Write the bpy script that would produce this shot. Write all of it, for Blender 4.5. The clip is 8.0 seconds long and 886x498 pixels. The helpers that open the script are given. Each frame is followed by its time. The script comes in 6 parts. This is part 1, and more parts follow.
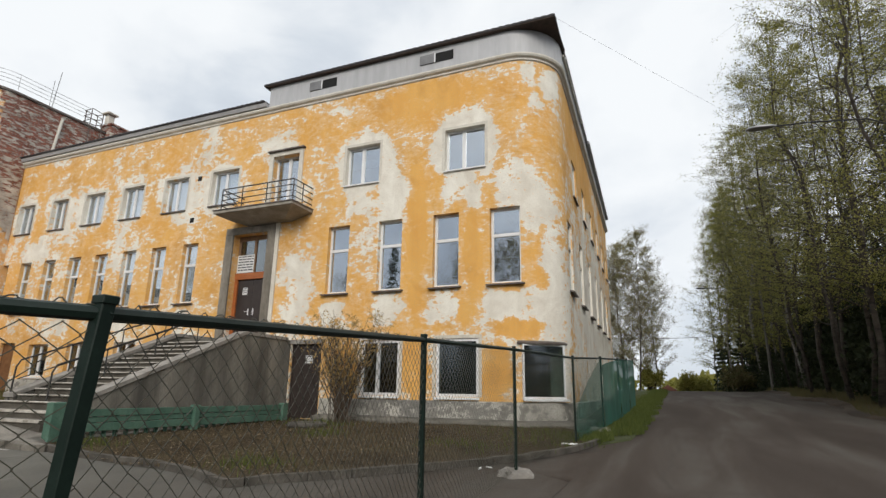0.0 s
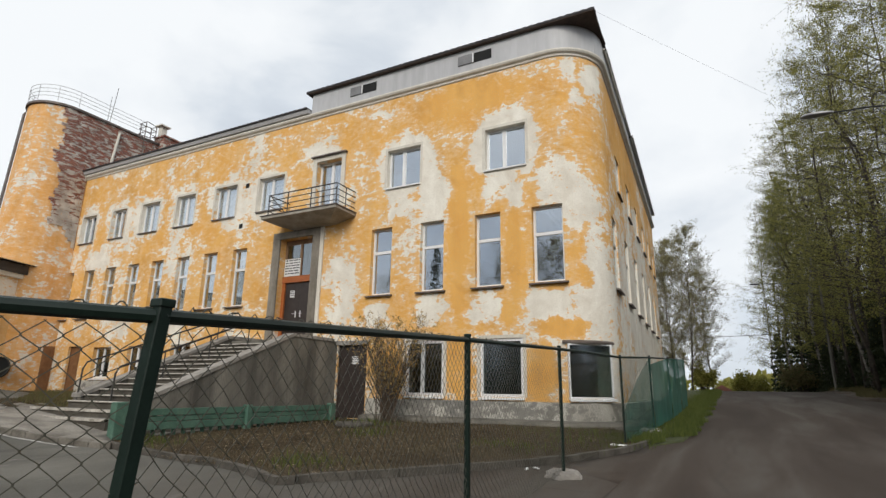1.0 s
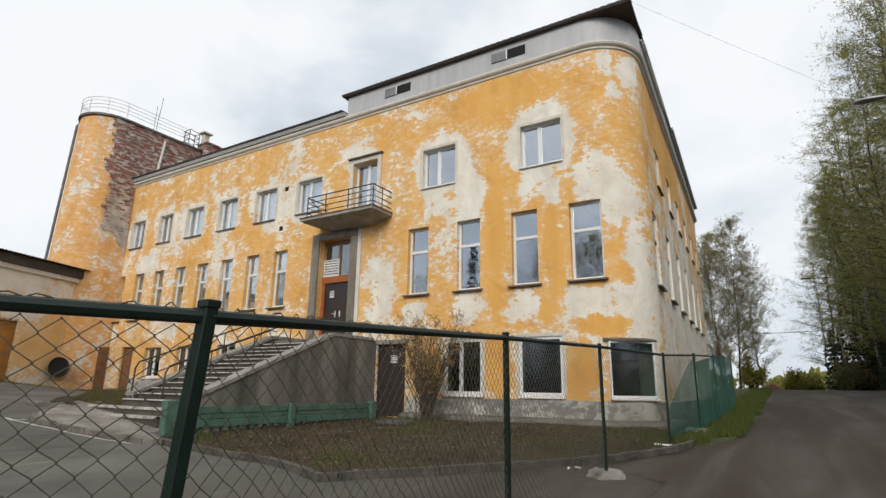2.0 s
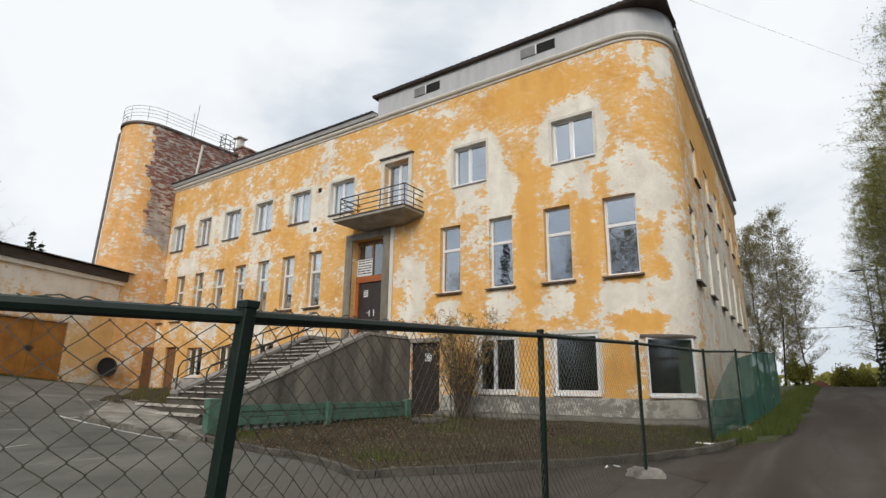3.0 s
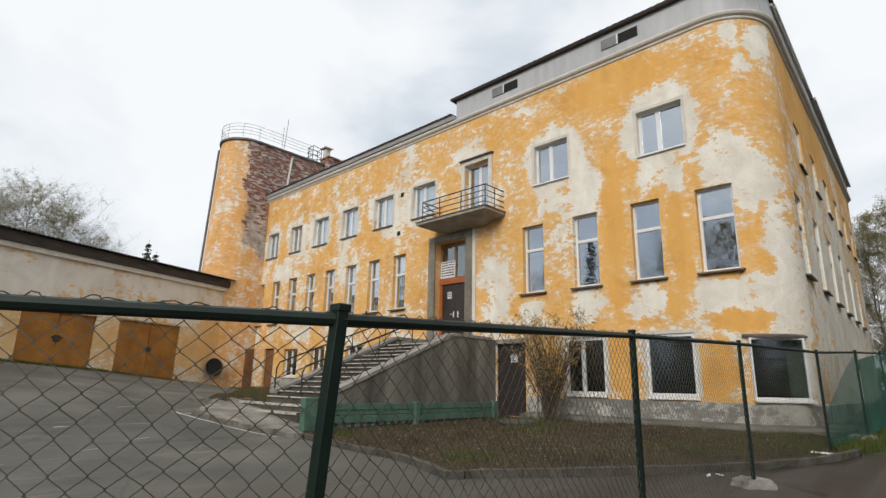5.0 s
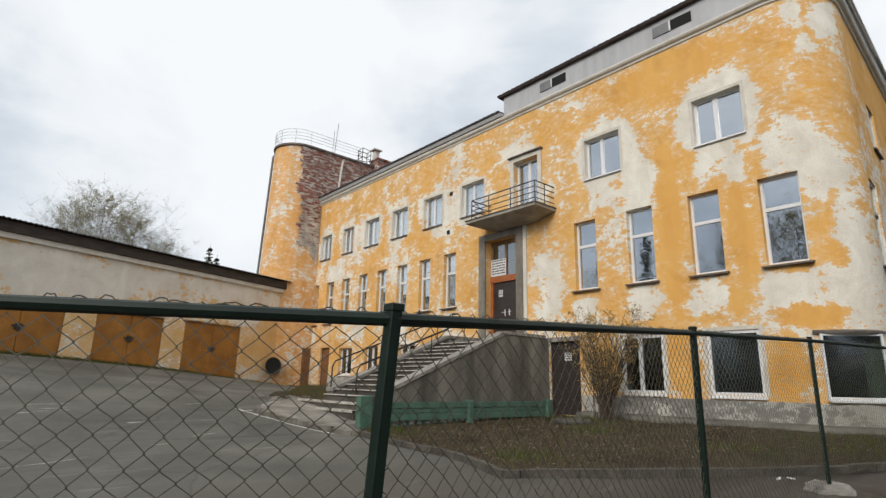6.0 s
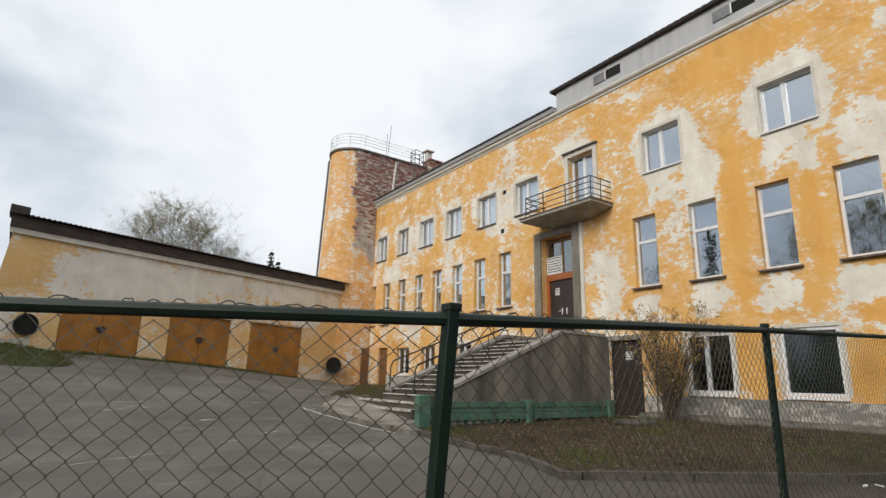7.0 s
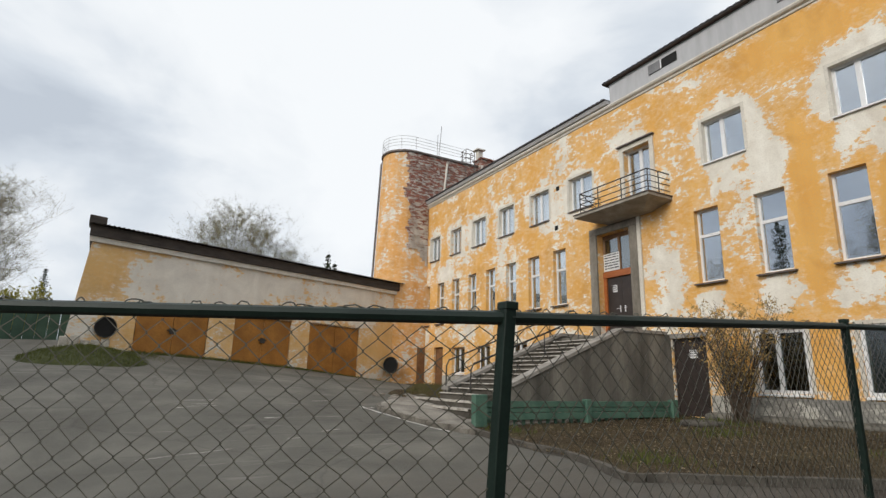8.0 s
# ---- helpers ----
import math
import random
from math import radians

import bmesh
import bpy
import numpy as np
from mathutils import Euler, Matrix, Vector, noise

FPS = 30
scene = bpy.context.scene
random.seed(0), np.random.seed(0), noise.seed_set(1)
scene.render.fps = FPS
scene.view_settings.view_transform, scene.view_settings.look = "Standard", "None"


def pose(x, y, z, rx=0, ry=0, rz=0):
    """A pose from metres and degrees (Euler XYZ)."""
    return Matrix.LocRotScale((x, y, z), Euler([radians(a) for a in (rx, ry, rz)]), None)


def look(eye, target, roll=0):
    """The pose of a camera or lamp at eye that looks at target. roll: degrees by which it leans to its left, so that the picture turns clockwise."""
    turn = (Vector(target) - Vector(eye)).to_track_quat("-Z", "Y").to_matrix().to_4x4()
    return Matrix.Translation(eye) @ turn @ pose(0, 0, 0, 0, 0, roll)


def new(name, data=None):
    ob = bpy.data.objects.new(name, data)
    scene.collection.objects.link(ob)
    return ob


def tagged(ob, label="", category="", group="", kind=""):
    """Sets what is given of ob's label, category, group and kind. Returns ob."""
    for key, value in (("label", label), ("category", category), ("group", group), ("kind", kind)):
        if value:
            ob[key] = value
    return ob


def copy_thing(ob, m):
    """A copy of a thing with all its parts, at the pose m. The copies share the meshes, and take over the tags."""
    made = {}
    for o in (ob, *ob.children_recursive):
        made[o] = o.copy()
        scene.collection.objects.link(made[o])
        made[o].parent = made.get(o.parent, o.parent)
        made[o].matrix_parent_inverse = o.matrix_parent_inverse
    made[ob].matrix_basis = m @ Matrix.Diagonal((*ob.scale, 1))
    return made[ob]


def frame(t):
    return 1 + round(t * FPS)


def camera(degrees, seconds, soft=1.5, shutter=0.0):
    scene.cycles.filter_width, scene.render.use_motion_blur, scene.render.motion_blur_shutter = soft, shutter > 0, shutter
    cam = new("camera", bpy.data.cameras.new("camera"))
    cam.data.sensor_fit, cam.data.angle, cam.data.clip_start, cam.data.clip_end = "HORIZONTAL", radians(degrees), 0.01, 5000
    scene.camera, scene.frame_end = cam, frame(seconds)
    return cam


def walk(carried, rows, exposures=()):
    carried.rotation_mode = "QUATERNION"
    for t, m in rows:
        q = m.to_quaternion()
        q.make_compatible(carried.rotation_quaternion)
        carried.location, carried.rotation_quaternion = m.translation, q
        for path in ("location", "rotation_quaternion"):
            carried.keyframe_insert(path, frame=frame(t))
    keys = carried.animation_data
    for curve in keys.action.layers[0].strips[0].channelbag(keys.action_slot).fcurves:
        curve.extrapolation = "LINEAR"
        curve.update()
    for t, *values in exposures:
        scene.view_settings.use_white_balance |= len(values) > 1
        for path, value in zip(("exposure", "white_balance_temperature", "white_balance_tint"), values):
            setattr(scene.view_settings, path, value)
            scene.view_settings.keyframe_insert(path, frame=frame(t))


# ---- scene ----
cam = camera(78.1, 8.0, soft=1.4)
PATH = [
    (0, (0.0555, 0.0445, 1.4401), (-0.7016, 1.8256, 1.9444), 0.90),
    (0.5, (0.0606, 0.0407, 1.4373), (-0.7695, 1.7887, 1.9428), 0.90),
    (1, (0.0639, 0.0378, 1.4351), (-0.8328, 1.7532, 1.9385), 0.86),
    (1.5, (0.0658, 0.0356, 1.4336), (-0.8915, 1.7187, 1.9343), 0.93),
    (2, (0.0662, 0.0341, 1.4327), (-0.9476, 1.6849, 1.9297), 0.85),
    (3.5, (0.0607, 0.0327, 1.4325), (-1.1084, 1.5803, 1.9205), 0.64),
    (4, (0.0570, 0.0330, 1.4330), (-1.1753, 1.5300, 1.9232), 0.70),
    (4.5, (0.0527, 0.0336, 1.4337), (-1.2335, 1.4845, 1.9242), 0.99),
    (6, (0.0370, 0.0360, 1.4363), (-1.4339, 1.3038, 1.9149), 1.27),
    (6.5, (0.0315, 0.0368, 1.4371), (-1.5016, 1.2301, 1.9123), 1.30),
    (7, (0.0259, 0.0375, 1.4377), (-1.5677, 1.1496, 1.9105), 1.34),
    (7.5, (0.0206, 0.0379, 1.4380), (-1.6306, 1.0647, 1.9064), 1.43),
    (8, (0.0156, 0.0380, 1.4380), (-1.6821, 0.9872, 1.9036), 1.37),
]
walk(cam, [(t, look(eye, target, roll)) for t, eye, target, roll in PATH])

# ---- light ----
world = bpy.data.worlds.new("overcast_sky")
scene.world = world
world.use_nodes = True


def build_world():
    nt = world.node_tree
    nt.nodes.clear()
    N, L = nt.nodes.new, nt.links.new
    sky = N("ShaderNodeTexSky")
    sky.sky_type = 'NISHITA'
    sky.sun_disc = False
    sky.sun_elevation = radians(30)
    sky.sun_rotation = radians(160)
    tc = N("ShaderNodeTexCoord")
    mp = N("ShaderNodeMapping")
    mp.inputs["Scale"].default_value = (1.0, 1.0, 1.7)
    mp.inputs["Location"].default_value = (3.1, 0.7, 0.4)
    L(tc.outputs["Generated"], mp.inputs["Vector"])
    n1 = N("ShaderNodeTexNoise")
    n1.inputs["Scale"].default_value = 2.4
    n1.inputs["Detail"].default_value = 6
    n1.inputs["Roughness"].default_value = 0.5
    n1.inputs["Distortion"].default_value = 0.25
    L(mp.outputs["Vector"], n1.inputs["Vector"])
    ramp = N("ShaderNodeValToRGB")
    r = ramp.color_ramp
    r.elements[0].position, r.elements[0].color = 0.31, (0.59, 0.65, 0.73, 1)
    r.elements[1].position, r.elements[1].color = 0.60, (1.01, 1.04, 1.065, 1)
    for at, tone in ((0.41, (0.74, 0.80, 0.87, 1)), (0.50, (0.92, 0.96, 1.0, 1))):
        r.elements.new(at).color = tone
    up = N("ShaderNodeSeparateXYZ")
    L(tc.outputs["Generated"], up.inputs[0])
    low = N("ShaderNodeMapRange")
    low.inputs["From Min"].default_value, low.inputs["From Max"].default_value = 0.0, 0.55
    low.inputs["To Min"].default_value, low.inputs["To Max"].default_value = -0.075, 0.01
    L(up.outputs[2], low.inputs["Value"])
    cover = N("ShaderNodeMath")
    L(n1.outputs["Fac"], cover.inputs[0])
    L(low.outputs[0], cover.inputs[1])
    L(cover.outputs[0], ramp.inputs["Fac"])
    b1 = N("ShaderNodeBackground")
    b1.inputs["Strength"].default_value = 0.06
    L(sky.outputs["Color"], b1.inputs["Color"])
    b2 = N("ShaderNodeBackground")
    b2.inputs["Strength"].default_value = 0.98
    L(ramp.outputs["Color"], b2.inputs["Color"])
    mix = N("ShaderNodeMixShader")
    mix.inputs["Fac"].default_value = 0.93
    L(b1.outputs[0], mix.inputs[1])
    L(b2.outputs[0], mix.inputs[2])
    out = N("ShaderNodeOutputWorld")
    L(mix.outputs[0], out.inputs["Surface"])


build_world()
sun = new("sun", bpy.data.lights.new("sun", 'SUN'))
sun.data.energy, sun.data.angle, sun.data.color = 1.95, radians(25), (1.0, 0.95, 0.87)
sun.matrix_world = look((9, -33, 32), (-8, 14, 4))


# ---- materials ----
def mat_new(name):
    m = bpy.data.materials.new(name)
    m.use_nodes = True
    nt = m.node_tree
    b = nt.nodes["Principled BSDF"]
    return m, nt, b


def math_node(nt, op, a, b=None, clamp=False):
    n = nt.nodes.new("ShaderNodeMath")
    n.operation, n.use_clamp = op, clamp
    for i, v in enumerate((a, b)):
        if v is None:
            continue
        if isinstance(v, (int, float)):
            n.inputs[i].default_value = v
        else:
            nt.links.new(v, n.inputs[i])
    return n.outputs[0]


def noise_node(nt, vec, scale, detail=4, rough=0.55, dist=0.0):
    n = nt.nodes.new("ShaderNodeTexNoise")
    n.inputs["Scale"].default_value = scale
    n.inputs["Detail"].default_value = detail
    n.inputs["Roughness"].default_value = rough
    n.inputs["Distortion"].default_value = dist
    if vec is not None:
        nt.links.new(vec, n.inputs["Vector"])
    return n.outputs["Fac"]


def ramp_node(nt, fac, stops):
    n = nt.nodes.new("ShaderNodeValToRGB")
    r = n.color_ramp
    while len(r.elements) < len(stops):
        r.elements.new(0.5)
    for e, (p, c) in zip(r.elements, stops):
        e.position = p
        e.color = (*c, 1) if len(c) == 3 else c
    nt.links.new(fac, n.inputs["Fac"])
    return n.outputs["Color"]


def mix_node(nt, fac, a, b, mode='MIX'):
    n = nt.nodes.new("ShaderNodeMix")
    n.data_type, n.blend_type = 'RGBA', mode
    for sock, v in ((n.inputs[0], fac), (n.inputs[6], a), (n.inputs[7], b)):
        if isinstance(v, (int, float)):
            sock.default_value = v
        elif isinstance(v, tuple):
            sock.default_value = (*v, 1)
        else:
            nt.links.new(v, sock)
    return n.outputs[2]


def bump_node(nt, bsdf, height, strength=0.4, dist=0.02):
    n = nt.nodes.new("ShaderNodeBump")
    n.inputs["Strength"].default_value = strength
    n.inputs["Distance"].default_value = dist
    nt.links.new(height, n.inputs["Height"])
    nt.links.new(n.outputs["Normal"], bsdf.inputs["Normal"])


def coords(nt, kind="Object", scale=(1, 1, 1)):
    tc = nt.nodes.new("ShaderNodeTexCoord")
    mp = nt.nodes.new("ShaderNodeMapping")
    mp.inputs["Scale"].default_value = scale
    nt.links.new(tc.outputs[kind], mp.inputs["Vector"])
    return mp.outputs["Vector"]


def simple_mat(name, c1, c2, scale=3.0, rough=0.8, metal=0.0, bump=0.2, fine=40.0, stretch=(1, 1, 1), dist=0.01, spec=None):
    """Two tones by large noise, fine grain and relief."""
    m, nt, b = mat_new(name)
    v = coords(nt, "Object", stretch)
    big = noise_node(nt, v, scale, 6, 0.6)
    small = noise_node(nt, v, fine, 3, 0.6)
    col = ramp_node(nt, big, [(0.34, c1), (0.66, c2)])
    dark = tuple(0.62 * x for x in c1)
    col = mix_node(nt, math_node(nt, 'MULTIPLY', math_node(nt, 'SUBTRACT', 0.62, small, True), 1.3, True), col, dark)
    nt.links.new(col, b.inputs["Base Color"])
    b.inputs["Roughness"].default_value = rough
    b.inputs["Metallic"].default_value = metal
    if spec is not None:
        b.inputs["Specular IOR Level"].default_value = spec
    if bump:
        bump_node(nt, b, math_node(nt, 'ADD', big, math_node(nt, 'MULTIPLY', small, 0.5)), bump, dist)
    return m


def peel_mat(name, paint1, paint2, bare1, bare2, patches=(), level=0.0, kind="UV", streak=0.0):
    """Old lime paint coming off its plaster. patches: (x, z, rx, rz, weight) in metres of wall, where more (or less) has come off."""
    m, nt, b = mat_new(name)
    v = coords(nt, kind)
    sep = nt.nodes.new("ShaderNodeSeparateXYZ")
    nt.links.new(v, sep.inputs[0])
    warp = nt.nodes.new("ShaderNodeTexNoise")
    warp.inputs["Scale"].default_value = 1.3
    warp.inputs["Detail"].default_value = 8
    warp.inputs["Roughness"].default_value = 0.68
    nt.links.new(v, warp.inputs["Vector"])
    wv = nt.nodes.new("ShaderNodeSeparateXYZ")
    nt.links.new(warp.outputs["Color"], wv.inputs[0])
    px = math_node(nt, 'ADD', sep.outputs[0], math_node(nt, 'MULTIPLY', math_node(nt, 'SUBTRACT', wv.outputs[0], 0.5), 1.25))
    pz = math_node(nt, 'ADD', sep.outputs[1], math_node(nt, 'MULTIPLY', math_node(nt, 'SUBTRACT', wv.outputs[1], 0.5), 1.25))
    n1 = noise_node(nt, v, 0.55, 5, 0.55, 0.3)
    n2 = noise_node(nt, coords(nt, kind, (0.85, 1.2, 1)), 2.5, 9, 0.72, 0.25)
    total = math_node(nt, 'ADD', math_node(nt, 'MULTIPLY', math_node(nt, 'SUBTRACT', n1, 0.5), 1.15),
                      math_node(nt, 'MULTIPLY', math_node(nt, 'SUBTRACT', n2, 0.5), 1.25))
    n6 = noise_node(nt, coords(nt, kind, (0.75, 1.3, 1)), 6.5, 7, 0.72, 0.15)
    total = math_node(nt, 'ADD', total, math_node(nt, 'MULTIPLY', math_node(nt, 'SUBTRACT', n6, 0.5), 1.15))
    total = math_node(nt, 'ADD', total, level)
    for cx, cz, rx, rz, w in patches:
        dx = math_node(nt, 'MULTIPLY', math_node(nt, 'SUBTRACT', px, cx), 1.0 / rx)
        dz = math_node(nt, 'MULTIPLY', math_node(nt, 'SUBTRACT', pz, cz), 1.0 / rz)
        d = math_node(nt, 'ADD', math_node(nt, 'MULTIPLY', dx, dx), math_node(nt, 'MULTIPLY', dz, dz))
        k = math_node(nt, 'MULTIPLY', math_node(nt, 'SUBTRACT', 1.2, d, True), 0.72 * w)
        total = math_node(nt, 'ADD', total, k)
    mask = ramp_node(nt, math_node(nt, 'ADD', total, 0.5), [(0.535, (0, 0, 0)), (0.555, (1, 1, 1))])
    faded = ramp_node(nt, math_node(nt, 'ADD', total, 0.5), [(0.25, (0, 0, 0)), (0.55, (1, 1, 1))])
    n3 = noise_node(nt, v, 0.9, 6, 0.6, 0.4)
    n4 = noise_node(nt, v, 24.0, 4, 0.6)
    paint = mix_node(nt, n3, paint1, paint2)
    smudge = ramp_node(nt, noise_node(nt, v, 0.75, 5, 0.6, 0.6), [(0.50, (0, 0, 0)), (0.68, (1, 1, 1))])
    paint = mix_node(nt, math_node(nt, 'MULTIPLY', smudge, 0.55), paint, (0.55 * paint1[0] / 0.7, 0.27 * paint1[1] / 0.325, paint1[2] * 0.95))
    pale = ramp_node(nt, noise_node(nt, v, 1.9, 6, 0.65, 0.8), [(0.55, (0, 0, 0)), (0.70, (1, 1, 1))])
    paint = mix_node(nt, math_node(nt, 'MULTIPLY', pale, 0.4), paint, tuple(0.62 * p + 0.38 * q for p, q in zip(paint2, bare1)))
    paint = mix_node(nt, math_node(nt, 'MULTIPLY', faded, 0.45), paint, tuple(0.5 * (p + q) for p, q in zip(paint2, bare1)))
    sv = coords(nt, kind, (2.2, 0.22, 1))
    n5 = noise_node(nt, sv, 1.2, 3, 0.5)
    bare = ramp_node(nt, noise_node(nt, v, 1.1, 8, 0.65, 0.6), [(0.33, bare2), (0.62, bare1)])
    col = mix_node(nt, mask, paint, bare)
    dirt = ramp_node(nt, n5, [(0.36, (0.70, 0.66, 0.60)), (0.55, (1, 1, 1))])
    col = mix_node(nt, 0.16 + streak, col, dirt, 'MULTIPLY')
    col = mix_node(nt, math_node(nt, 'MULTIPLY', math_node(nt, 'SUBTRACT', 0.55, n4, True), 0.8), col, tuple(0.55 * p for p in bare2))
    nt.links.new(col, b.inputs["Base Color"])
    b.inputs["Roughness"].default_value = 0.92
    b.inputs["Specular IOR Level"].default_value = 0.2
    h = math_node(nt, 'ADD', math_node(nt, 'MULTIPLY', mask, -0.6), math_node(nt, 'MULTIPLY', n4, 0.35))
    bump_node(nt, b, h, 0.55, 0.012)
    return m


PAINT_A, PAINT_B = (0.70, 0.325, 0.06), (0.78, 0.47, 0.15)
BARE_A, BARE_B = (0.83, 0.79, 0.70), (0.66, 0.60, 0.51)
# where the paint has come off (or held): along the wall, height, half width, half height, weight
BARE_SPOTS = [
    (-3.7, 6.8, 0.8, 1.05, 0.40), (-2.75, 5.2, 0.5, 2.2, 0.30), (-3.3, 10.5, 0.34, 0.5, 0.42), (-3.05, 9.65, 0.30, 0.36, 0.38), (-2.45, 10.3, 0.42, 0.6, 0.45), (-5.3, 7.05, 0.85, 0.5, 0.42),
    (-7.6, 7.3, 0.6, 0.85, 0.62), (-8.8, 7.0, 0.7, 0.45, 0.40), (-3.4, 3.7, 1.0, 0.5, 0.50), (-10.9, 4.5, 0.8, 1.9, 0.36),
    (-12.2, 9.9, 1.1, 0.8, 0.30), (-24.6, 6.9, 1.0, 0.6, 0.50), (-2.4, 3.0, 0.8, 1.6, 0.35), (7.0, 3.4, 9.5, 5.2, 0.50),
]
HELD_SPOTS = [
    (-6.72, 5.9, 0.36, 2.6, -0.70), (-4.95, 5.2, 0.30, 1.5, -0.55), (-6.4, 10.3, 2.2, 0.6, -0.45), (-3.75, 3.15, 0.75, 0.26, -0.75),
    (-5.15, 3.5, 0.3, 0.4, -0.6), (3.0, 9.9, 5.0, 1.3, -0.40), (-3.1, 5.0, 0.2, 1.3, -0.35),
]


def weathering(windows):
    """Bare plaster spots: round the upper windows, where frames were renewed, and under the sills of the tall ones."""
    spots = BARE_SPOTS + HELD_SPOTS
    for kind, a, b, z0, z1 in windows:
        mid, half, up = 0.5 * (a + b), 0.5 * (b - a), 0.5 * (z1 - z0)
        if kind == "double" and a < -4:
            spots.append((mid, 0.5 * (z0 + z1) + 0.05, half + 0.52, up + 0.55, 0.78 if a > -10 else 0.42))
        elif kind == "tall" and a < -3.5:
            spots.append((mid - 0.1, z0 - 0.58, half + 0.12, 0.48, 0.48 if a > -10 else 0.28))
        elif z0 < 1.5 and b < -4:
            spots += [(a - 0.55, 1.95, 0.38, 0.85, -0.8), (b + 0.5, 1.95, 0.4, 0.85, -0.8)]
    return spots


M_TOWER = peel_mat("tower_ochre_plaster", (0.72, 0.325, 0.072), (0.80, 0.46, 0.17), BARE_A, BARE_B, (), -0.07, streak=0.15)
M_GARAGE = peel_mat("garage_faded_plaster", (0.72, 0.40, 0.13), (0.80, 0.56, 0.26), (0.84, 0.79, 0.70), (0.70, 0.65, 0.57), ((3.5, 5.5, 3.5, 0.5, 0.28), (9.6, 5.1, 3.6, 0.9, 0.42), (14.4, 5.0, 1.1, 1.3, -0.3), (0.6, 3.2, 1.4, 1.5, -0.4), (7.5, 3.0, 7.0, 1.2, -0.28)), 0.05)
M_SOCLE = peel_mat("flaking_cement_socle", (0.15, 0.142, 0.13), (0.24, 0.23, 0.21), (0.50, 0.48, 0.43), (0.34, 0.32, 0.28), (), 0.06, kind="Object")
M_CONCRETE = simple_mat("stained_concrete", (0.075, 0.069, 0.058), (0.25, 0.232, 0.195), 1.1, 0.93, bump=0.4, fine=30, stretch=(1.3, 1.3, 0.3), dist=0.015)
M_COPING = simple_mat("worn_concrete_coping", (0.20, 0.185, 0.165), (0.36, 0.335, 0.30), 3, 0.9, bump=0.4, fine=40)
M_SIDING = simple_mat("grey_metal_siding", (0.44, 0.44, 0.45), (0.48, 0.48, 0.49), 0.4, 0.5, bump=0.0, fine=3, stretch=(1, 1, 0.2))
M_ROOF = simple_mat("dark_metal_roof_tiles", (0.025, 0.022, 0.024), (0.05, 0.045, 0.045), 2, 0.5, metal=0.2, bump=0.2)
M_TRIM = simple_mat("off_white_painted_trim", (0.62, 0.58, 0.50), (0.74, 0.71, 0.65), 3, 0.8, bump=0.3, fine=30)
M_PVC = simple_mat("white_pvc_frame", (0.74, 0.74, 0.74), (0.82, 0.82, 0.82), 1.5, 0.35, bump=0.0)
M_SILL = simple_mat("rusty_tin_sill", (0.09, 0.07, 0.06), (0.22, 0.19, 0.17), 5, 0.6, metal=0.3, bump=0.2)
M_DARKDOOR = simple_mat("dark_brown_steel_door", (0.028, 0.020, 0.018), (0.045, 0.034, 0.030), 3, 0.5, bump=0.1)
M_ORANGEWOOD = simple_mat("red_brown_varnished_wood", (0.30, 0.085, 0.022), (0.42, 0.13, 0.035), 3, 0.5, bump=0.15, stretch=(1, 1, 6))
M_BROWNDOOR = simple_mat("brown_painted_wood", (0.16, 0.07, 0.025), (0.25, 0.12, 0.05), 4, 0.75, bump=0.2)
M_GATE = simple_mat("rusty_orange_gate_paint", (0.29, 0.12, 0.019), (0.46, 0.20, 0.034), 1.6, 0.75, bump=0.2, fine=18)


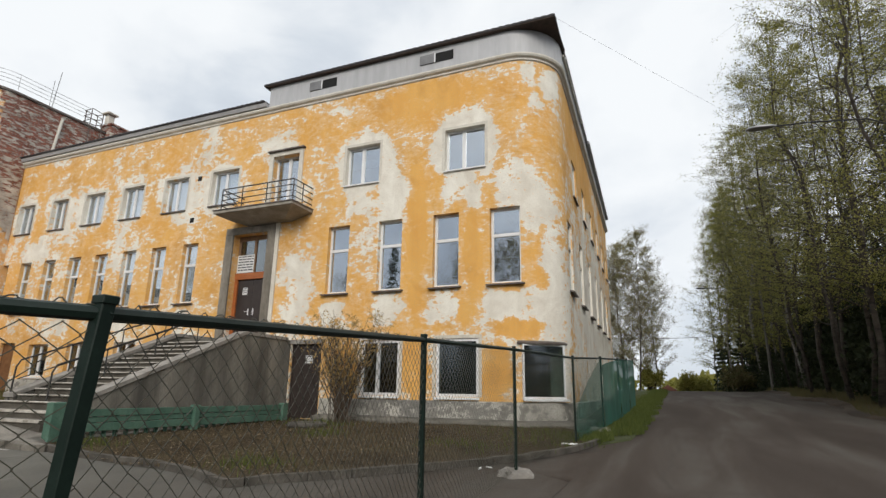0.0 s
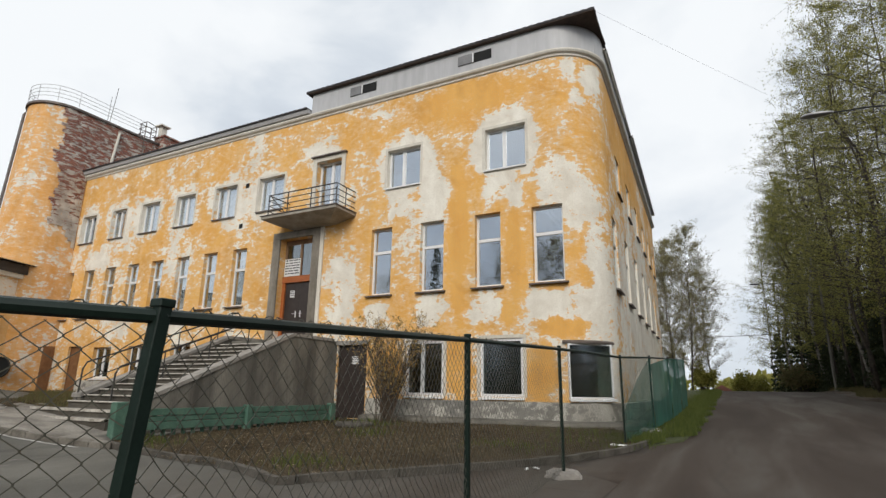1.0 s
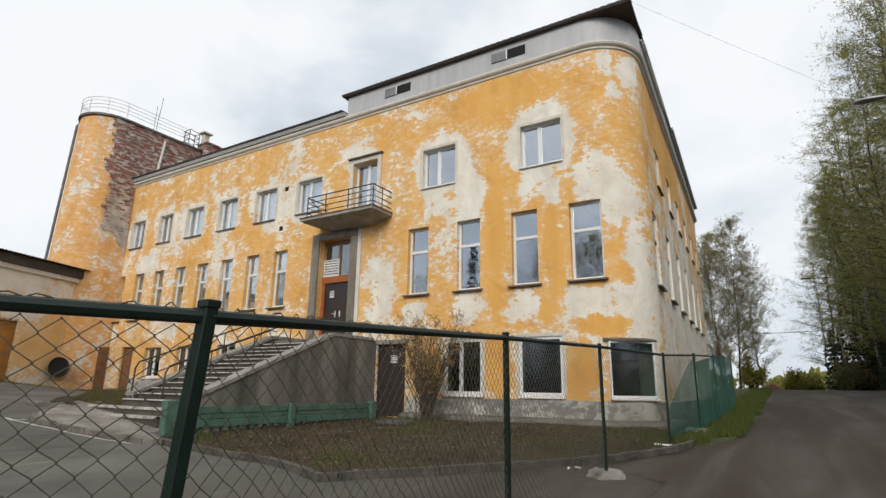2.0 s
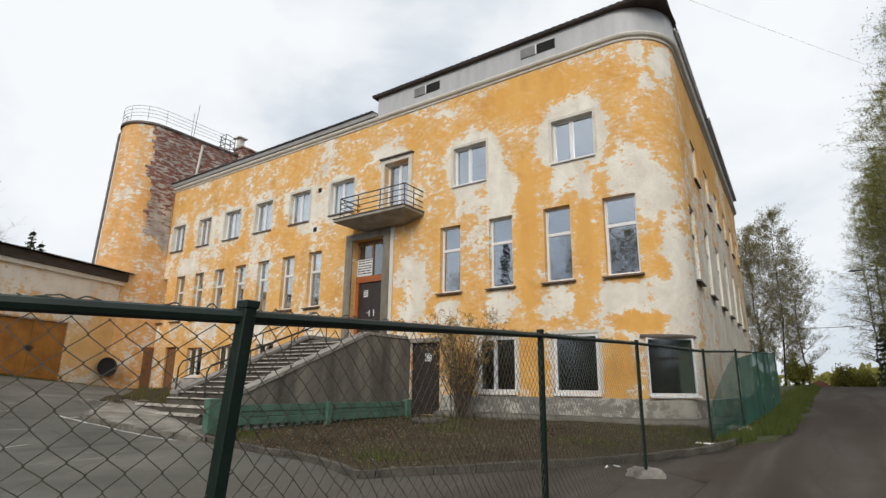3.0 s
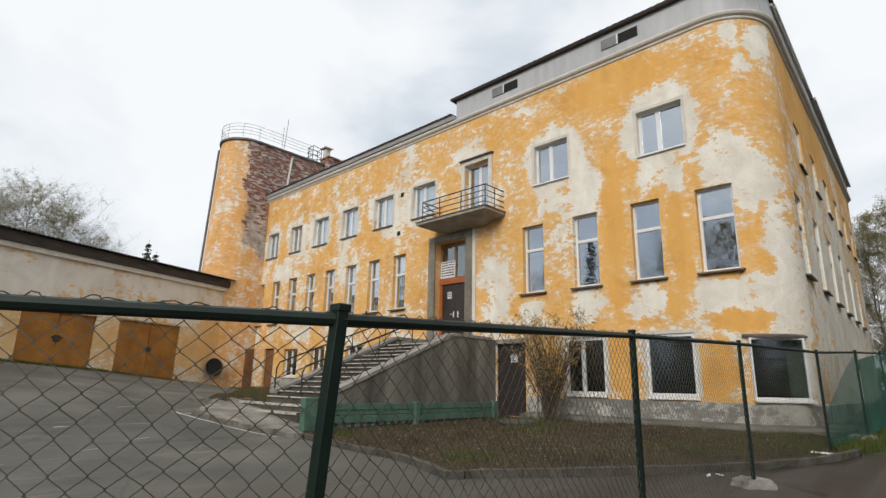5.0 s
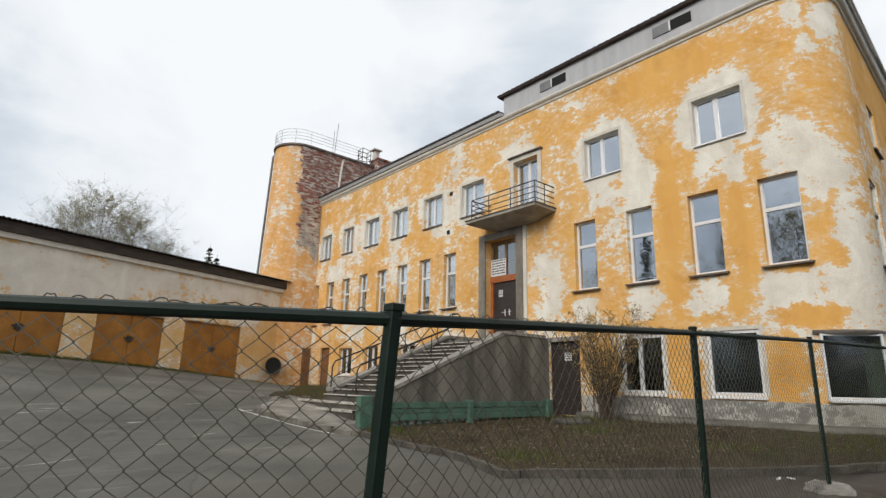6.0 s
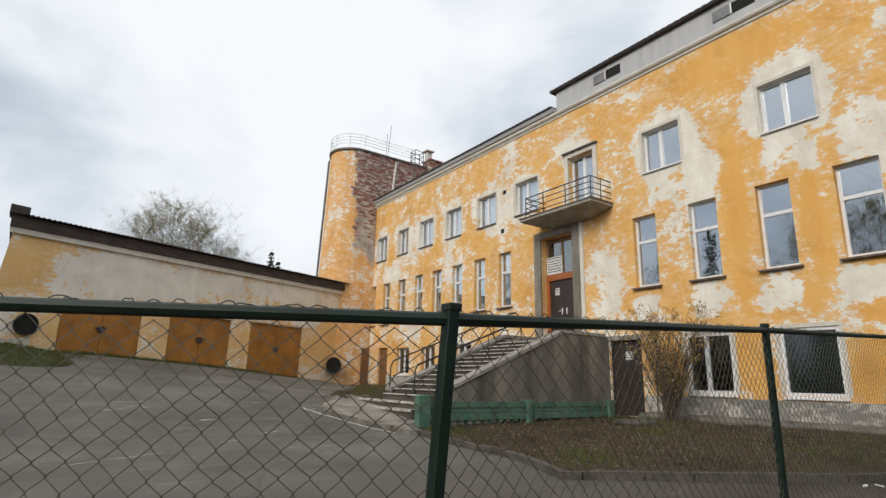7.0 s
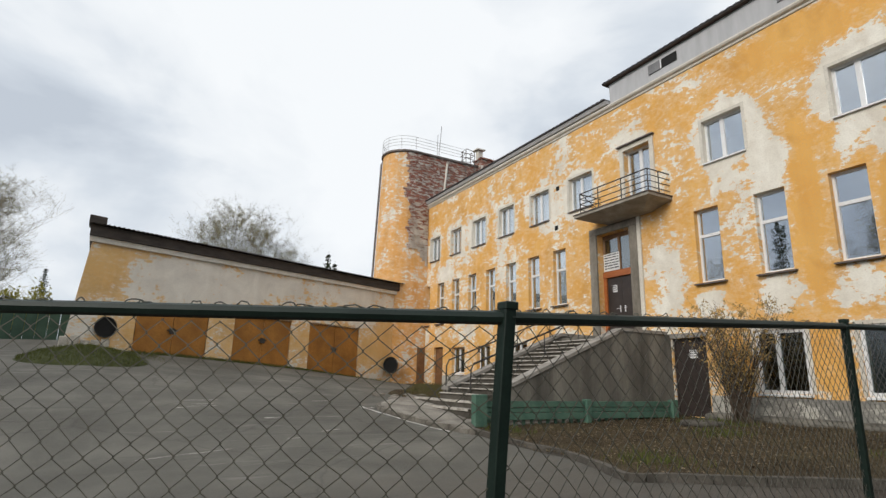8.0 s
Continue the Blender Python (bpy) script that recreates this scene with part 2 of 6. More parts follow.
def yard_mat():
    """Worn asphalt of the yard that turns eastwards into the muddy road, its tone darkened for the trees' shade."""
    m, nt, b = mat_new("worn_asphalt_and_shaded_mud")
    v = coords(nt)
    big = noise_node(nt, v, 0.45, 6, 0.6, 0.3)
    asphalt = ramp_node(nt, big, [(0.33, (0.084, 0.080, 0.069)), (0.50, (0.117, 0.112, 0.097)), (0.68, (0.165, 0.157, 0.136))])
    tracks = noise_node(nt, coords(nt, "Object", (1, 0.16, 1)), 0.8, 5, 0.55, 0.5)
    # brown mud, toned darker to take in the trees' shadow
    shaded_mud = ramp_node(nt, tracks, [(0.34, (0.038, 0.027, 0.020)), (0.50, (0.056, 0.043, 0.034)), (0.66, (0.090, 0.079, 0.067))])
    sep = nt.nodes.new("ShaderNodeSeparateXYZ")
    nt.links.new(v, sep.inputs[0])
    edge = math_node(nt, 'ADD', math_node(nt, 'MULTIPLY', math_node(nt, 'ADD', sep.outputs[0], 8.0), 0.17), math_node(nt, 'MULTIPLY', math_node(nt, 'SUBTRACT', big, 0.5), 1.2), True)
    col = mix_node(nt, edge, asphalt, shaded_mud)
    # scraped pale streaks and fine stones
    scr = noise_node(nt, coords(nt, "Object", (2.6, 0.28, 1)), 1.3, 6, 0.7, 0.2)
    pale = ramp_node(nt, scr, [(0.60, (0, 0, 0)), (0.67, (1, 1, 1))])
    inv = math_node(nt, 'SUBTRACT', 1.0, edge, True)
    col = mix_node(nt, math_node(nt, 'MULTIPLY', pale, math_node(nt, 'MULTIPLY', inv, 0.5)), col, (0.27, 0.25, 0.23))
    dark = ramp_node(nt, noise_node(nt, coords(nt, "Object", (3.2, 0.22, 1)), 0.9, 6, 0.65, 0.3), [(0.56, (0, 0, 0)), (0.64, (1, 1, 1))])
    col = mix_node(nt, math_node(nt, 'MULTIPLY', dark, math_node(nt, 'MULTIPLY', inv, 0.42)), col, (0.066, 0.063, 0.056))
    crack = nt.nodes.new("ShaderNodeTexVoronoi")
    crack.feature = 'DISTANCE_TO_EDGE'
    crack.inputs["Scale"].default_value = 0.33
    warp = nt.nodes.new("ShaderNodeTexNoise")
    warp.inputs["Scale"].default_value = 1.1
    warp.inputs["Detail"].default_value = 5
    nt.links.new(v, warp.inputs["Vector"])
    wmix = nt.nodes.new("ShaderNodeMix")
    wmix.data_type = 'VECTOR'
    wmix.inputs[0].default_value = 0.35
    nt.links.new(v, wmix.inputs[4])
    nt.links.new(warp.outputs["Color"], wmix.inputs[5])
    nt.links.new(wmix.outputs[1], crack.inputs["Vector"])
    line = ramp_node(nt, crack.outputs["Distance"], [(0.0, (1, 1, 1)), (0.008, (0, 0, 0))])
    col = mix_node(nt, math_node(nt, 'MULTIPLY', line, 0.28), col, (0.03, 0.028, 0.025))
    fine = noise_node(nt, v, 42, 4, 0.7)
    col = mix_node(nt, math_node(nt, 'MULTIPLY', math_node(nt, 'SUBTRACT', fine, 0.5, True), 1.0, True), col, (0.17, 0.16, 0.145))
    nt.links.new(col, b.inputs["Base Color"])
    b.inputs["Roughness"].default_value = 0.85
    b.inputs["Specular IOR Level"].default_value = 0.25
    bump_node(nt, b, math_node(nt, 'ADD', math_node(nt, 'MULTIPLY', big, 2.0), fine), 0.5, 0.012)
    return m


M_ASPHALT = yard_mat()
M_GREEN = simple_mat("dark_green_enamel", (0.006, 0.015, 0.011), (0.011, 0.024, 0.018), 8, 0.5, bump=0.1, fine=90, spec=0.3)
M_WIRE = simple_mat("green_coated_wire", (0.052, 0.052, 0.038), (0.095, 0.09, 0.066), 8, 0.5, bump=0.0)
M_IRON = simple_mat("black_painted_iron", (0.02, 0.02, 0.02), (0.05, 0.045, 0.04), 9, 0.6, bump=0.1)
M_CURTAIN = simple_mat("white_sheer_curtain", (0.62, 0.62, 0.62), (0.74, 0.74, 0.73), 2, 0.9, bump=0)
# black that stands for the shade inside vents and ducts
M_BLACK = simple_mat("opening_shade_black", (0.006, 0.006, 0.006), (0.012, 0.012, 0.012), 4, 0.9, bump=0)
# room surfaces coloured dark to stand for indoor shade
M_INSIDE = simple_mat("interior_darkened_for_shade", (0.08, 0.08, 0.075), (0.13, 0.125, 0.12), 2, 0.9, bump=0)


def glass_mat(name="window_glass", fac=0.42, tint=(0.75, 0.80, 0.82)):
    rough = 0.015 if fac > 0.25 else 0.10
    m, nt, b = mat_new(name)
    nt.nodes.remove(b)
    t = nt.nodes.new("ShaderNodeBsdfTransparent")
    t.inputs["Color"].default_value = (*tint, 1)
    g = nt.nodes.new("ShaderNodeBsdfGlossy")
    g.inputs["Roughness"].default_value = rough
    g.inputs["Color"].default_value = (0.9, 0.94, 1.0, 1)
    nz = noise_node(nt, coords(nt, "Object"), 1.4, 2)
    bp = nt.nodes.new("ShaderNodeBump")
    bp.inputs["Strength"].default_value = 0.06
    bp.inputs["Distance"].default_value = 0.05
    nt.links.new(nz, bp.inputs["Height"])
    nt.links.new(bp.outputs["Normal"], g.inputs["Normal"])
    mx = nt.nodes.new("ShaderNodeMixShader")
    mx.inputs[0].default_value = fac
    nt.links.new(t.outputs[0], mx.inputs[1])
    nt.links.new(g.outputs[0], mx.inputs[2])
    nt.links.new(mx.outputs[0], nt.nodes["Material Output"].inputs["Surface"])
    return m


M_GLASS = glass_mat()
# tint darkened to hide lit surfaces behind the panes; stands for shade
M_GLASSDARK = glass_mat("glass_darkened_for_rooms", 0.25, (0.38, 0.47, 0.455))


# ---- mesh helpers ----
def empty(name, label="", category="", group="", kind="", at=(0, 0, 0)):
    ob = tagged(new(name), label, category, group, kind)
    ob.location = at
    ob.empty_display_size = 0.2
    return ob


def finish(name, bm, material, parent=None, label="", smooth=False):
    me = bpy.data.meshes.new(name)
    bm.normal_update()
    bm.to_mesh(me)
    bm.free()
    for m in (material if isinstance(material, (list, tuple)) else [material]):
        me.materials.append(m)
    if smooth:
        for p in me.polygons:
            p.use_smooth = True
    ob = new(name, me)
    if parent is not None:
        ob.parent = parent
    if label:
        ob["label"] = label
    return ob


def part(name, bm, material, parent, label="", smooth=False):
    return finish(name, bm, material, parent, label, smooth)


def box(bm, x0, x1, y0, y1, z0, z1, bevel=0.0, m=None, mi=0):
    vs = [bm.verts.new((x, y, z)) for x in (x0, x1) for y in (y0, y1) for z in (z0, z1)]
    fs = [(0, 1, 3, 2), (4, 6, 7, 5), (0, 4, 5, 1), (2, 3, 7, 6), (0, 2, 6, 4), (1, 5, 7, 3)]
    faces = [bm.faces.new([vs[i] for i in f]) for f in fs]
    for f in faces:
        f.material_index = mi
    if bevel > 0:
        edges = list({e for f in faces for e in f.edges})
        r = bmesh.ops.bevel(bm, geom=edges, offset=bevel, segments=1, affect='EDGES')
        vs = list({v for f in r["faces"] for v in f.verts} | {v for v in vs if v.is_valid})
    if m is not None:
        bmesh.ops.transform(bm, matrix=m, verts=vs)
    return vs


def tube(bm, pts, r, n=8, r2=None):
    """A round bar along points, capped."""
    pts = [Vector(p) for p in pts]
    rings = []
    for i, p in enumerate(pts):
        d = (pts[min(i + 1, len(pts) - 1)] - pts[max(i - 1, 0)]).normalized()
        up = Vector((0, 0, 1)) if abs(d.z) < 0.9 else Vector((1, 0, 0))
        a = d.cross(up).normalized()
        b = d.cross(a)
        rr = r if r2 is None else r + (r2 - r) * i / (len(pts) - 1)
        rings.append([bm.verts.new(p + rr * (math.cos(2 * math.pi * k / n) * a + math.sin(2 * math.pi * k / n) * b)) for k in range(n)])
    for u, w in zip(rings, rings[1:]):
        for k in range(n):
            bm.faces.new((u[k], u[(k + 1) % n], w[(k + 1) % n], w[k]))
    bm.faces.new(list(reversed(rings[0])))
    bm.faces.new(rings[-1])
    return rings


def prism(bm, outline, z0, z1, mi=0):
    """Upright prism over a plan outline (counter-clockwise)."""
    lo = [bm.verts.new((x, y, z0)) for x, y in outline]
    hi = [bm.verts.new((x, y, z1)) for x, y in outline]
    n = len(outline)
    fs = [bm.faces.new((lo[i], lo[(i + 1) % n], hi[(i + 1) % n], hi[i])) for i in range(n)]
    fs += [bm.faces.new(hi), bm.faces.new(list(reversed(lo)))]
    for f in fs:
        f.material_index = mi
    return lo + hi


def ground_z(x, y):
    """Height of the ground: it climbs along the road and towards the garages."""
    yy = min(max(y, -25.0), 44.0)
    z = 0.033 * yy + 0.0003 * yy * abs(yy)
    if yy > 20:
        z = 0.78 + 0.045 * (yy - 20) - 0.00025 * (yy - 20) ** 2
    if y > 44:
        z -= 0.0009 * (min(y, 120) - 44) ** 1.5
    west = max(0.0, -x - 8.0)
    west = min(west, 17.0)
    c = 0.146 - 0.0085 * min(max(y, -1.0), 13.0)
    f = min(1.0, west / 4.0)
    return z + west * c * (0.5 + 0.5 * f)


# ---- ground ----
def sheet(name, xs, ys, zf, material, kind="structure", label="", category=""):
    verts = [(x, y, zf(x, y)) for y in ys for x in xs]
    nx = len(xs)
    faces = [(j * nx + i, j * nx + i + 1, (j + 1) * nx + i + 1, (j + 1) * nx + i) for j in range(len(ys) - 1) for i in range(nx - 1)]
    me = bpy.data.meshes.new(name)
    me.from_pydata(verts, [], faces)
    me.materials.append(material)
    for p in me.polygons:
        p.use_smooth = True
    return tagged(new(name, me), label, category, kind=kind)


def steps_list(*spans):
    out = []
    for a, b, d in spans:
        n = max(1, round((b - a) / d))
        out += [a + (b - a) * i / n for i in range(n)]
    return out + [spans[-1][1]]


GX = steps_list((-900, -120, 130), (-120, -45, 15), (-45, 12, 0.5), (12, 60, 8), (60, 900, 140))
GY = steps_list((-900, -120, 130), (-120, -20, 20), (-20, 60, 0.5), (60, 160, 10), (160, 900, 120))
ground = sheet("ground", GX, GY, ground_z, M_ASPHALT, label="worn grey asphalt yard and road, cracked and patched", category="ground")


# ---- the yellow building ----
FY = 14.0                      # facade plane
XL, XC, RC = -26.7, -3.95, 1.36   # facade's far end, start of the rounded corner, its radius
TURN = radians(92.5)
ARC = RC * TURN
SIDE = 18.3
S0, S1, S2 = XC, XC + ARC, XC + ARC + SIDE
CX, CY = XC, FY + RC


def plan(s, off=0.0):
    """Plan point and outward normal at length s along the outer wall; s is x on the facade. off: outward."""
    if s <= S0:
        p, n = Vector((s, FY)), Vector((0, -1))
    elif s <= S1:
        a = -math.pi / 2 + (s - S0) / RC
        n = Vector((math.cos(a), math.sin(a)))
        p = Vector((CX, CY)) + RC * n
    else:
        a = -math.pi / 2 + TURN
        n = Vector((math.cos(a), math.sin(a)))
        p = Vector((CX, CY)) + RC * n + (s - S1) * Vector((-n.y, n.x))
    return p + off * n, n


def sweep(bm, s_list, profile, closed=True):
    """Sweeps a profile of (outward, z) points along the wall."""
    rings = []
    for s in s_list:
        ring = []
        for o, z in profile:
            p, n = plan(s, o)
            ring.append(bm.verts.new((p.x, p.y, z)))
        rings.append(ring)
    k = len(profile)
    for u, w in zip(rings, rings[1:]):
        for i in range(k if closed else k - 1):
            bm.faces.new((u[i], w[i], w[(i + 1) % k], u[(i + 1) % k]))
    if closed:
        bm.faces.new(list(reversed(rings[0])))
        bm.faces.new(rings[-1])


ARC_S = [S0 + ARC * i / 14 for i in range(15)]
Z0, Z1 = 0.1, 11.22
SOCLE = 1.2

# openings: (s0, s1, z0, z1)
FIRST = [(-9.84, -9.06), (-8.02, -7.22), (-6.20, -5.40), (-4.47, -3.60)]
FIRST_LEFT = [(-16.10 - 1.56 * i, -15.38 - 1.56 * i) for i in range(8)]
SECOND = [(-5.86, -4.60), (-9.34, -8.10)]
SECOND_LEFT = [(-15.1, -13.85), (-17.45, -16.27), (-19.75, -18.62), (-22.0, -20.85), (-24.1, -23.1), (-26.35, -25.3)]
BASE_R = [(-8.40, -7.16), (-6.04, -4.80), (-3.62, -2.42)]
BASE_L = [(-23.80, -22.60), (-21.50, -20.45), (-18.9, -17.8)]
W1B, W1T = 4.30, 6.45
W2B, W2T = 7.80, 9.10
WBB, WBT = 1.30, 2.84
win_specs = []
for a, b in FIRST:
    win_specs.append(("tall", a, b, W1B, W1T))
for a, b in FIRST_LEFT:
    win_specs.append(("tall", a, b, W1B, W1T))
for a, b in SECOND:
    win_specs.append(("double", a, b, W2B, W2T))
for a, b in SECOND_LEFT:
    win_specs.append(("double", a, b, W2B, W2T))
win_specs.append(("double_white", *BASE_R[0], WBB, WBT))
win_specs.append(("display", *BASE_R[1], WBB, WBT))
win_specs.append(("corner", *BASE_R[2], WBB, 2.66))
for a, b in BASE_L:
    win_specs.append(("double_white", a, b, 1.75, 3.0))
for i in range(6):
    s = S1 + 0.25 + 2.85 * i
    win_specs.append(("tall", s, s + 0.9, W1B, W1T))
    if i < 6:
        win_specs.append(("double", s + 1.75, s + 2.75, W2B, W2T))
openings = [(a, b, z0, z1) for _, a, b, z0, z1 in win_specs]
DOOR_MAIN = (-13.72, -12.25, 2.82, 6.55)
DOOR_BALC = (-12.32, -11.22, 7.28, 9.25)
DOOR_BASE = (-10.92, -9.80, 0.60, 2.78)
DOOR_LEFT = (-25.65, -24.72, 0.9, 3.08)
openings += [DOOR_MAIN, DOOR_BALC, DOOR_BASE, DOOR_LEFT]


def shell(name, openings, s_extra, z_list, thick, material, parent):
    """The outer wall with real openings and reveals; its UV is metres along the wall and metres up."""
    ss = sorted({round(v, 4) for v in [XL, S0, S1, S2] + s_extra + [c for o in openings for c in o[:2]]})
    zs = sorted({round(v, 4) for v in z_list + [c for o in openings for c in o[2:]]})
    hole = lambda a, b, c, d: any(o[0] - 1e-3 <= a and b <= o[1] + 1e-3 and o[2] - 1e-3 <= c and d <= o[3] + 1e-3 for o in openings)
    bm = bmesh.new()
    uv = bm.loops.layers.uv.new("wall")
    cache = {}

    def vert(i, j, k):
        if (i, j, k) not in cache:
            p, _ = plan(ss[i], -thick * k)
            cache[i, j, k] = bm.verts.new((p.x, p.y, zs[j]))
        return cache[i, j, k]

    def face(*keys):
        f = bm.faces.new([vert(*k) for k in keys])
        for lp, k in zip(f.loops, keys):
            lp[uv].uv = (ss[k[0]] + 0.3 * k[2], zs[k[1]])
    ni, nj = len(ss) - 1, len(zs) - 1
    solid = [[not hole(ss[i], ss[i + 1], zs[j], zs[j + 1]) for j in range(nj)] for i in range(ni)]
    for i in range(ni):
        for j in range(nj):
            if not solid[i][j]:
                continue
            face((i, j, 0), (i + 1, j, 0), (i + 1, j + 1, 0), (i, j + 1, 0))
            face((i, j + 1, 1), (i + 1, j + 1, 1), (i + 1, j, 1), (i, j, 1))
            for di, dj, a, b in ((-1, 0, (i, j), (i, j + 1)), (1, 0, (i + 1, j + 1), (i + 1, j)), (0, -1, (i + 1, j), (i, j)), (0, 1, (i, j + 1), (i + 1, j + 1))):
                u, w = i + di, j + dj
                if not (0 <= u < ni and 0 <= w < nj) or not solid[u][w]:
                    face((*a, 0), (*b, 0), (*b, 1), (*a, 1))
    return finish(name, bm, material, parent)


M_FACADE = peel_mat("peeling_ochre_plaster", PAINT_A, PAINT_B, BARE_A, BARE_B, weathering(win_specs), -0.07)
building = empty("building", "three-storey ochre yellow building with peeling plaster and rounded corner", "building", at=(0, 0, 0))
shell("wall", openings, ARC_S, [Z0, SOCLE, 3.5, 7.0, Z1], 0.42, M_FACADE, building)


def window_frame_at(s, z):
    """Matrix of a window's own axes: x along the wall, y inward, z up, at s."""
    p, n = plan(s)
    t = Vector((-n.y, n.x))
    return Matrix(((t.x, -n.x, 0, p.x), (t.y, -n.y, 0, p.y), (0, 0, 1, z), (0, 0, 0, 1)))


def window(kind, s0, s1, z0, z1, parent):
    """A window of its opening's size: frame, panes and outer sill."""
    w, h = s1 - s0, z1 - z0
    m = window_frame_at(0.5 * (s0 + s1), z0)
    flush = z0 < 1.5
    d = 0.03 if flush else 0.16
    ft = 0.08 if flush else 0.065
    if s0 > S1:
        d = 0.04
    if kind == "corner":
        d, ft = 0.05, 0.04
    bm = bmesh.new()
    box(bm, -w / 2, -w / 2 + ft, d, d + 0.07, 0, h)
    box(bm, w / 2 - ft, w / 2, d, d + 0.07, 0, h)
    box(bm, -w / 2 + ft, w / 2 - ft, d, d + 0.07, 0, ft)
    box(bm, -w / 2 + ft, w / 2 - ft, d, d + 0.07, h - ft, h)
    panes = []
    iw = w / 2 - ft
    if kind == "tall":
        zb = h * 0.64
        box(bm, -iw, iw, d - 0.005, d + 0.075, zb - 0.045, zb + 0.045)
        panes = [(-iw, iw, ft, zb - 0.045), (-iw, iw, zb + 0.045, h - ft)]
    elif kind in ("double", "double_white"):
        xm = -0.06 * w
        box(bm, xm - 0.055, xm + 0.055, d - 0.005, d + 0.075, ft, h - ft)
        panes = [(-iw, xm - 0.055, ft, h - ft), (xm + 0.055, iw, ft, h - ft)]
    elif kind == "corner":
        panes = [(-iw, iw, ft, h - ft)]
    else:
        panes = [(-iw, iw, ft, h - ft)]
    fr = part("window", bm, M_TRIM if s0 > S1 else M_PVC, parent)
    fr.matrix_local = m
    for x0, x1, a, b in panes:
        bm = bmesh.new()
        box(bm, x0 - 0.01, x1 + 0.01, d + 0.03, d + 0.036, a - 0.01, b + 0.01)
        pn = part("pane", bm, M_GLASSDARK if z0 < 3 else M_GLASS, fr)
        pn.visible_shadow = False
    bm = bmesh.new()
    over = 0.09 if kind == "tall" else 0.03
    white = kind in ("display", "corner", "double_white") or (kind == "double" and -10 < s0 < -4)
    vs = box(bm, -w / 2 - over, w / 2 + over, -0.12 if kind == "tall" else -0.07, d, -0.04, 0.0)
    for v in vs:
        if v.co.y < 0 :
            v.co.z -= 0.03
    part("sill", bm, M_PVC if white else M_SILL, fr)
    if kind == "double" and s0 < -13 or kind == "tall" and s0 < -15:
        # sheer curtain in folds behind the glass
        bm = bmesh.new()
        n = 40
        lo, hi = [], []
        for i in range(n + 1):
            x = -iw + 2 * iw * i / n
            y = d + 0.16 + 0.022 * math.sin(i * 1.25 + s0) + 0.008 * math.sin(i * 2.9)
            lo.append(bm.verts.new((x, y, ft)))
            hi.append(bm.verts.new((x, y, h - ft)))
        for i in range(n):
            bm.faces.new((lo[i], lo[i + 1], hi[i + 1], hi[i]))
        part("curtain", bm, M_CURTAIN, fr, "white sheer curtain", smooth=True)
    return fr


for spec in win_specs:
    window(*spec, building)


def door(name, o, leafs, material, depth, parent, label=""):
    s0, s1, z0, z1 = o
    m = window_frame_at(0.5 * (s0 + s1), z0)
    w, h = s1 - s0, z1 - z0
    bm = bmesh.new()
    for i in range(leafs):
        a = -w / 2 + 0.05 + i * (w - 0.1) / leafs
        box(bm, a + 0.004, a + (w - 0.1) / leafs - 0.004, depth, depth + 0.06, 0.01, h - 0.05, 0.006)
    box(bm, -w / 2, -w / 2 + 0.05, depth - 0.02, depth + 0.08, 0, h)
    box(bm, w / 2 - 0.05, w / 2, depth - 0.02, depth + 0.08, 0, h)
    box(bm, -w / 2 + 0.05, w / 2 - 0.05, depth - 0.02, depth + 0.08, h - 0.05, h)
    ob = part(name, bm, material, parent, label)
    ob.matrix_local = m
    return ob


base_door = door("door", DOOR_BASE, 1, M_DARKDOOR, 0.10, building, "dark brown steel basement door")
left_door = door("door", DOOR_LEFT, 1, M_BROWNDOOR, 0.12, building, "brown wooden door")

# socle, cornice, attic, roofs
bm = bmesh.new()
for a, b in ((XL, DOOR_BASE[0] - 0.06), (DOOR_BASE[1] + 0.06, S2)):
    ss = sorted({a, b} | {s for s in ARC_S + [S0, S1] if a < s < b})
    top = 1.66 if a < -20 else SOCLE
    if a < -20:
        ss[0] = DOOR_LEFT[1] + 0.06
    sweep(bm, ss, [(0.05, 0.0), (0.05, top - 0.03), (0.003, top), (0.003, 0.0)])
part("socle", bm, M_SOCLE, building, "grey cement socle with flaking render")
ALL_S = [XL] + [S0] + ARC_S[1:] + [S2]
bm = bmesh.new()
sweep(bm, ALL_S, [(0.003, 11.00), (0.04, 11.02), (0.05, 11.07), (0.12, 11.11), (0.15, 11.16), (0.15, 11.20), (0.003, 11.225)])
part("cornice", bm, M_TRIM, building, "weathered cream plaster cornice")
ATX = -12.75
bm = bmesh.new()
sweep(bm, [ATX, S0] + ARC_S[1:] + [S2], [(0.06, 11.235), (0.06, 12.015), (-0.2, 12.015), (-0.2, 11.235)])
part("attic_wall", bm, M_SIDING, building, "grey metal sheet attic wall")
bm = bmesh.new()
sweep(bm, [XL, ATX - 0.02], [(0.20, 11.235), (0.26, 11.36), (-0.2, 11.36), (-0.2, 11.235)])
part("fascia", bm, M_SIDING, building, "pale grey sheet metal fascia")


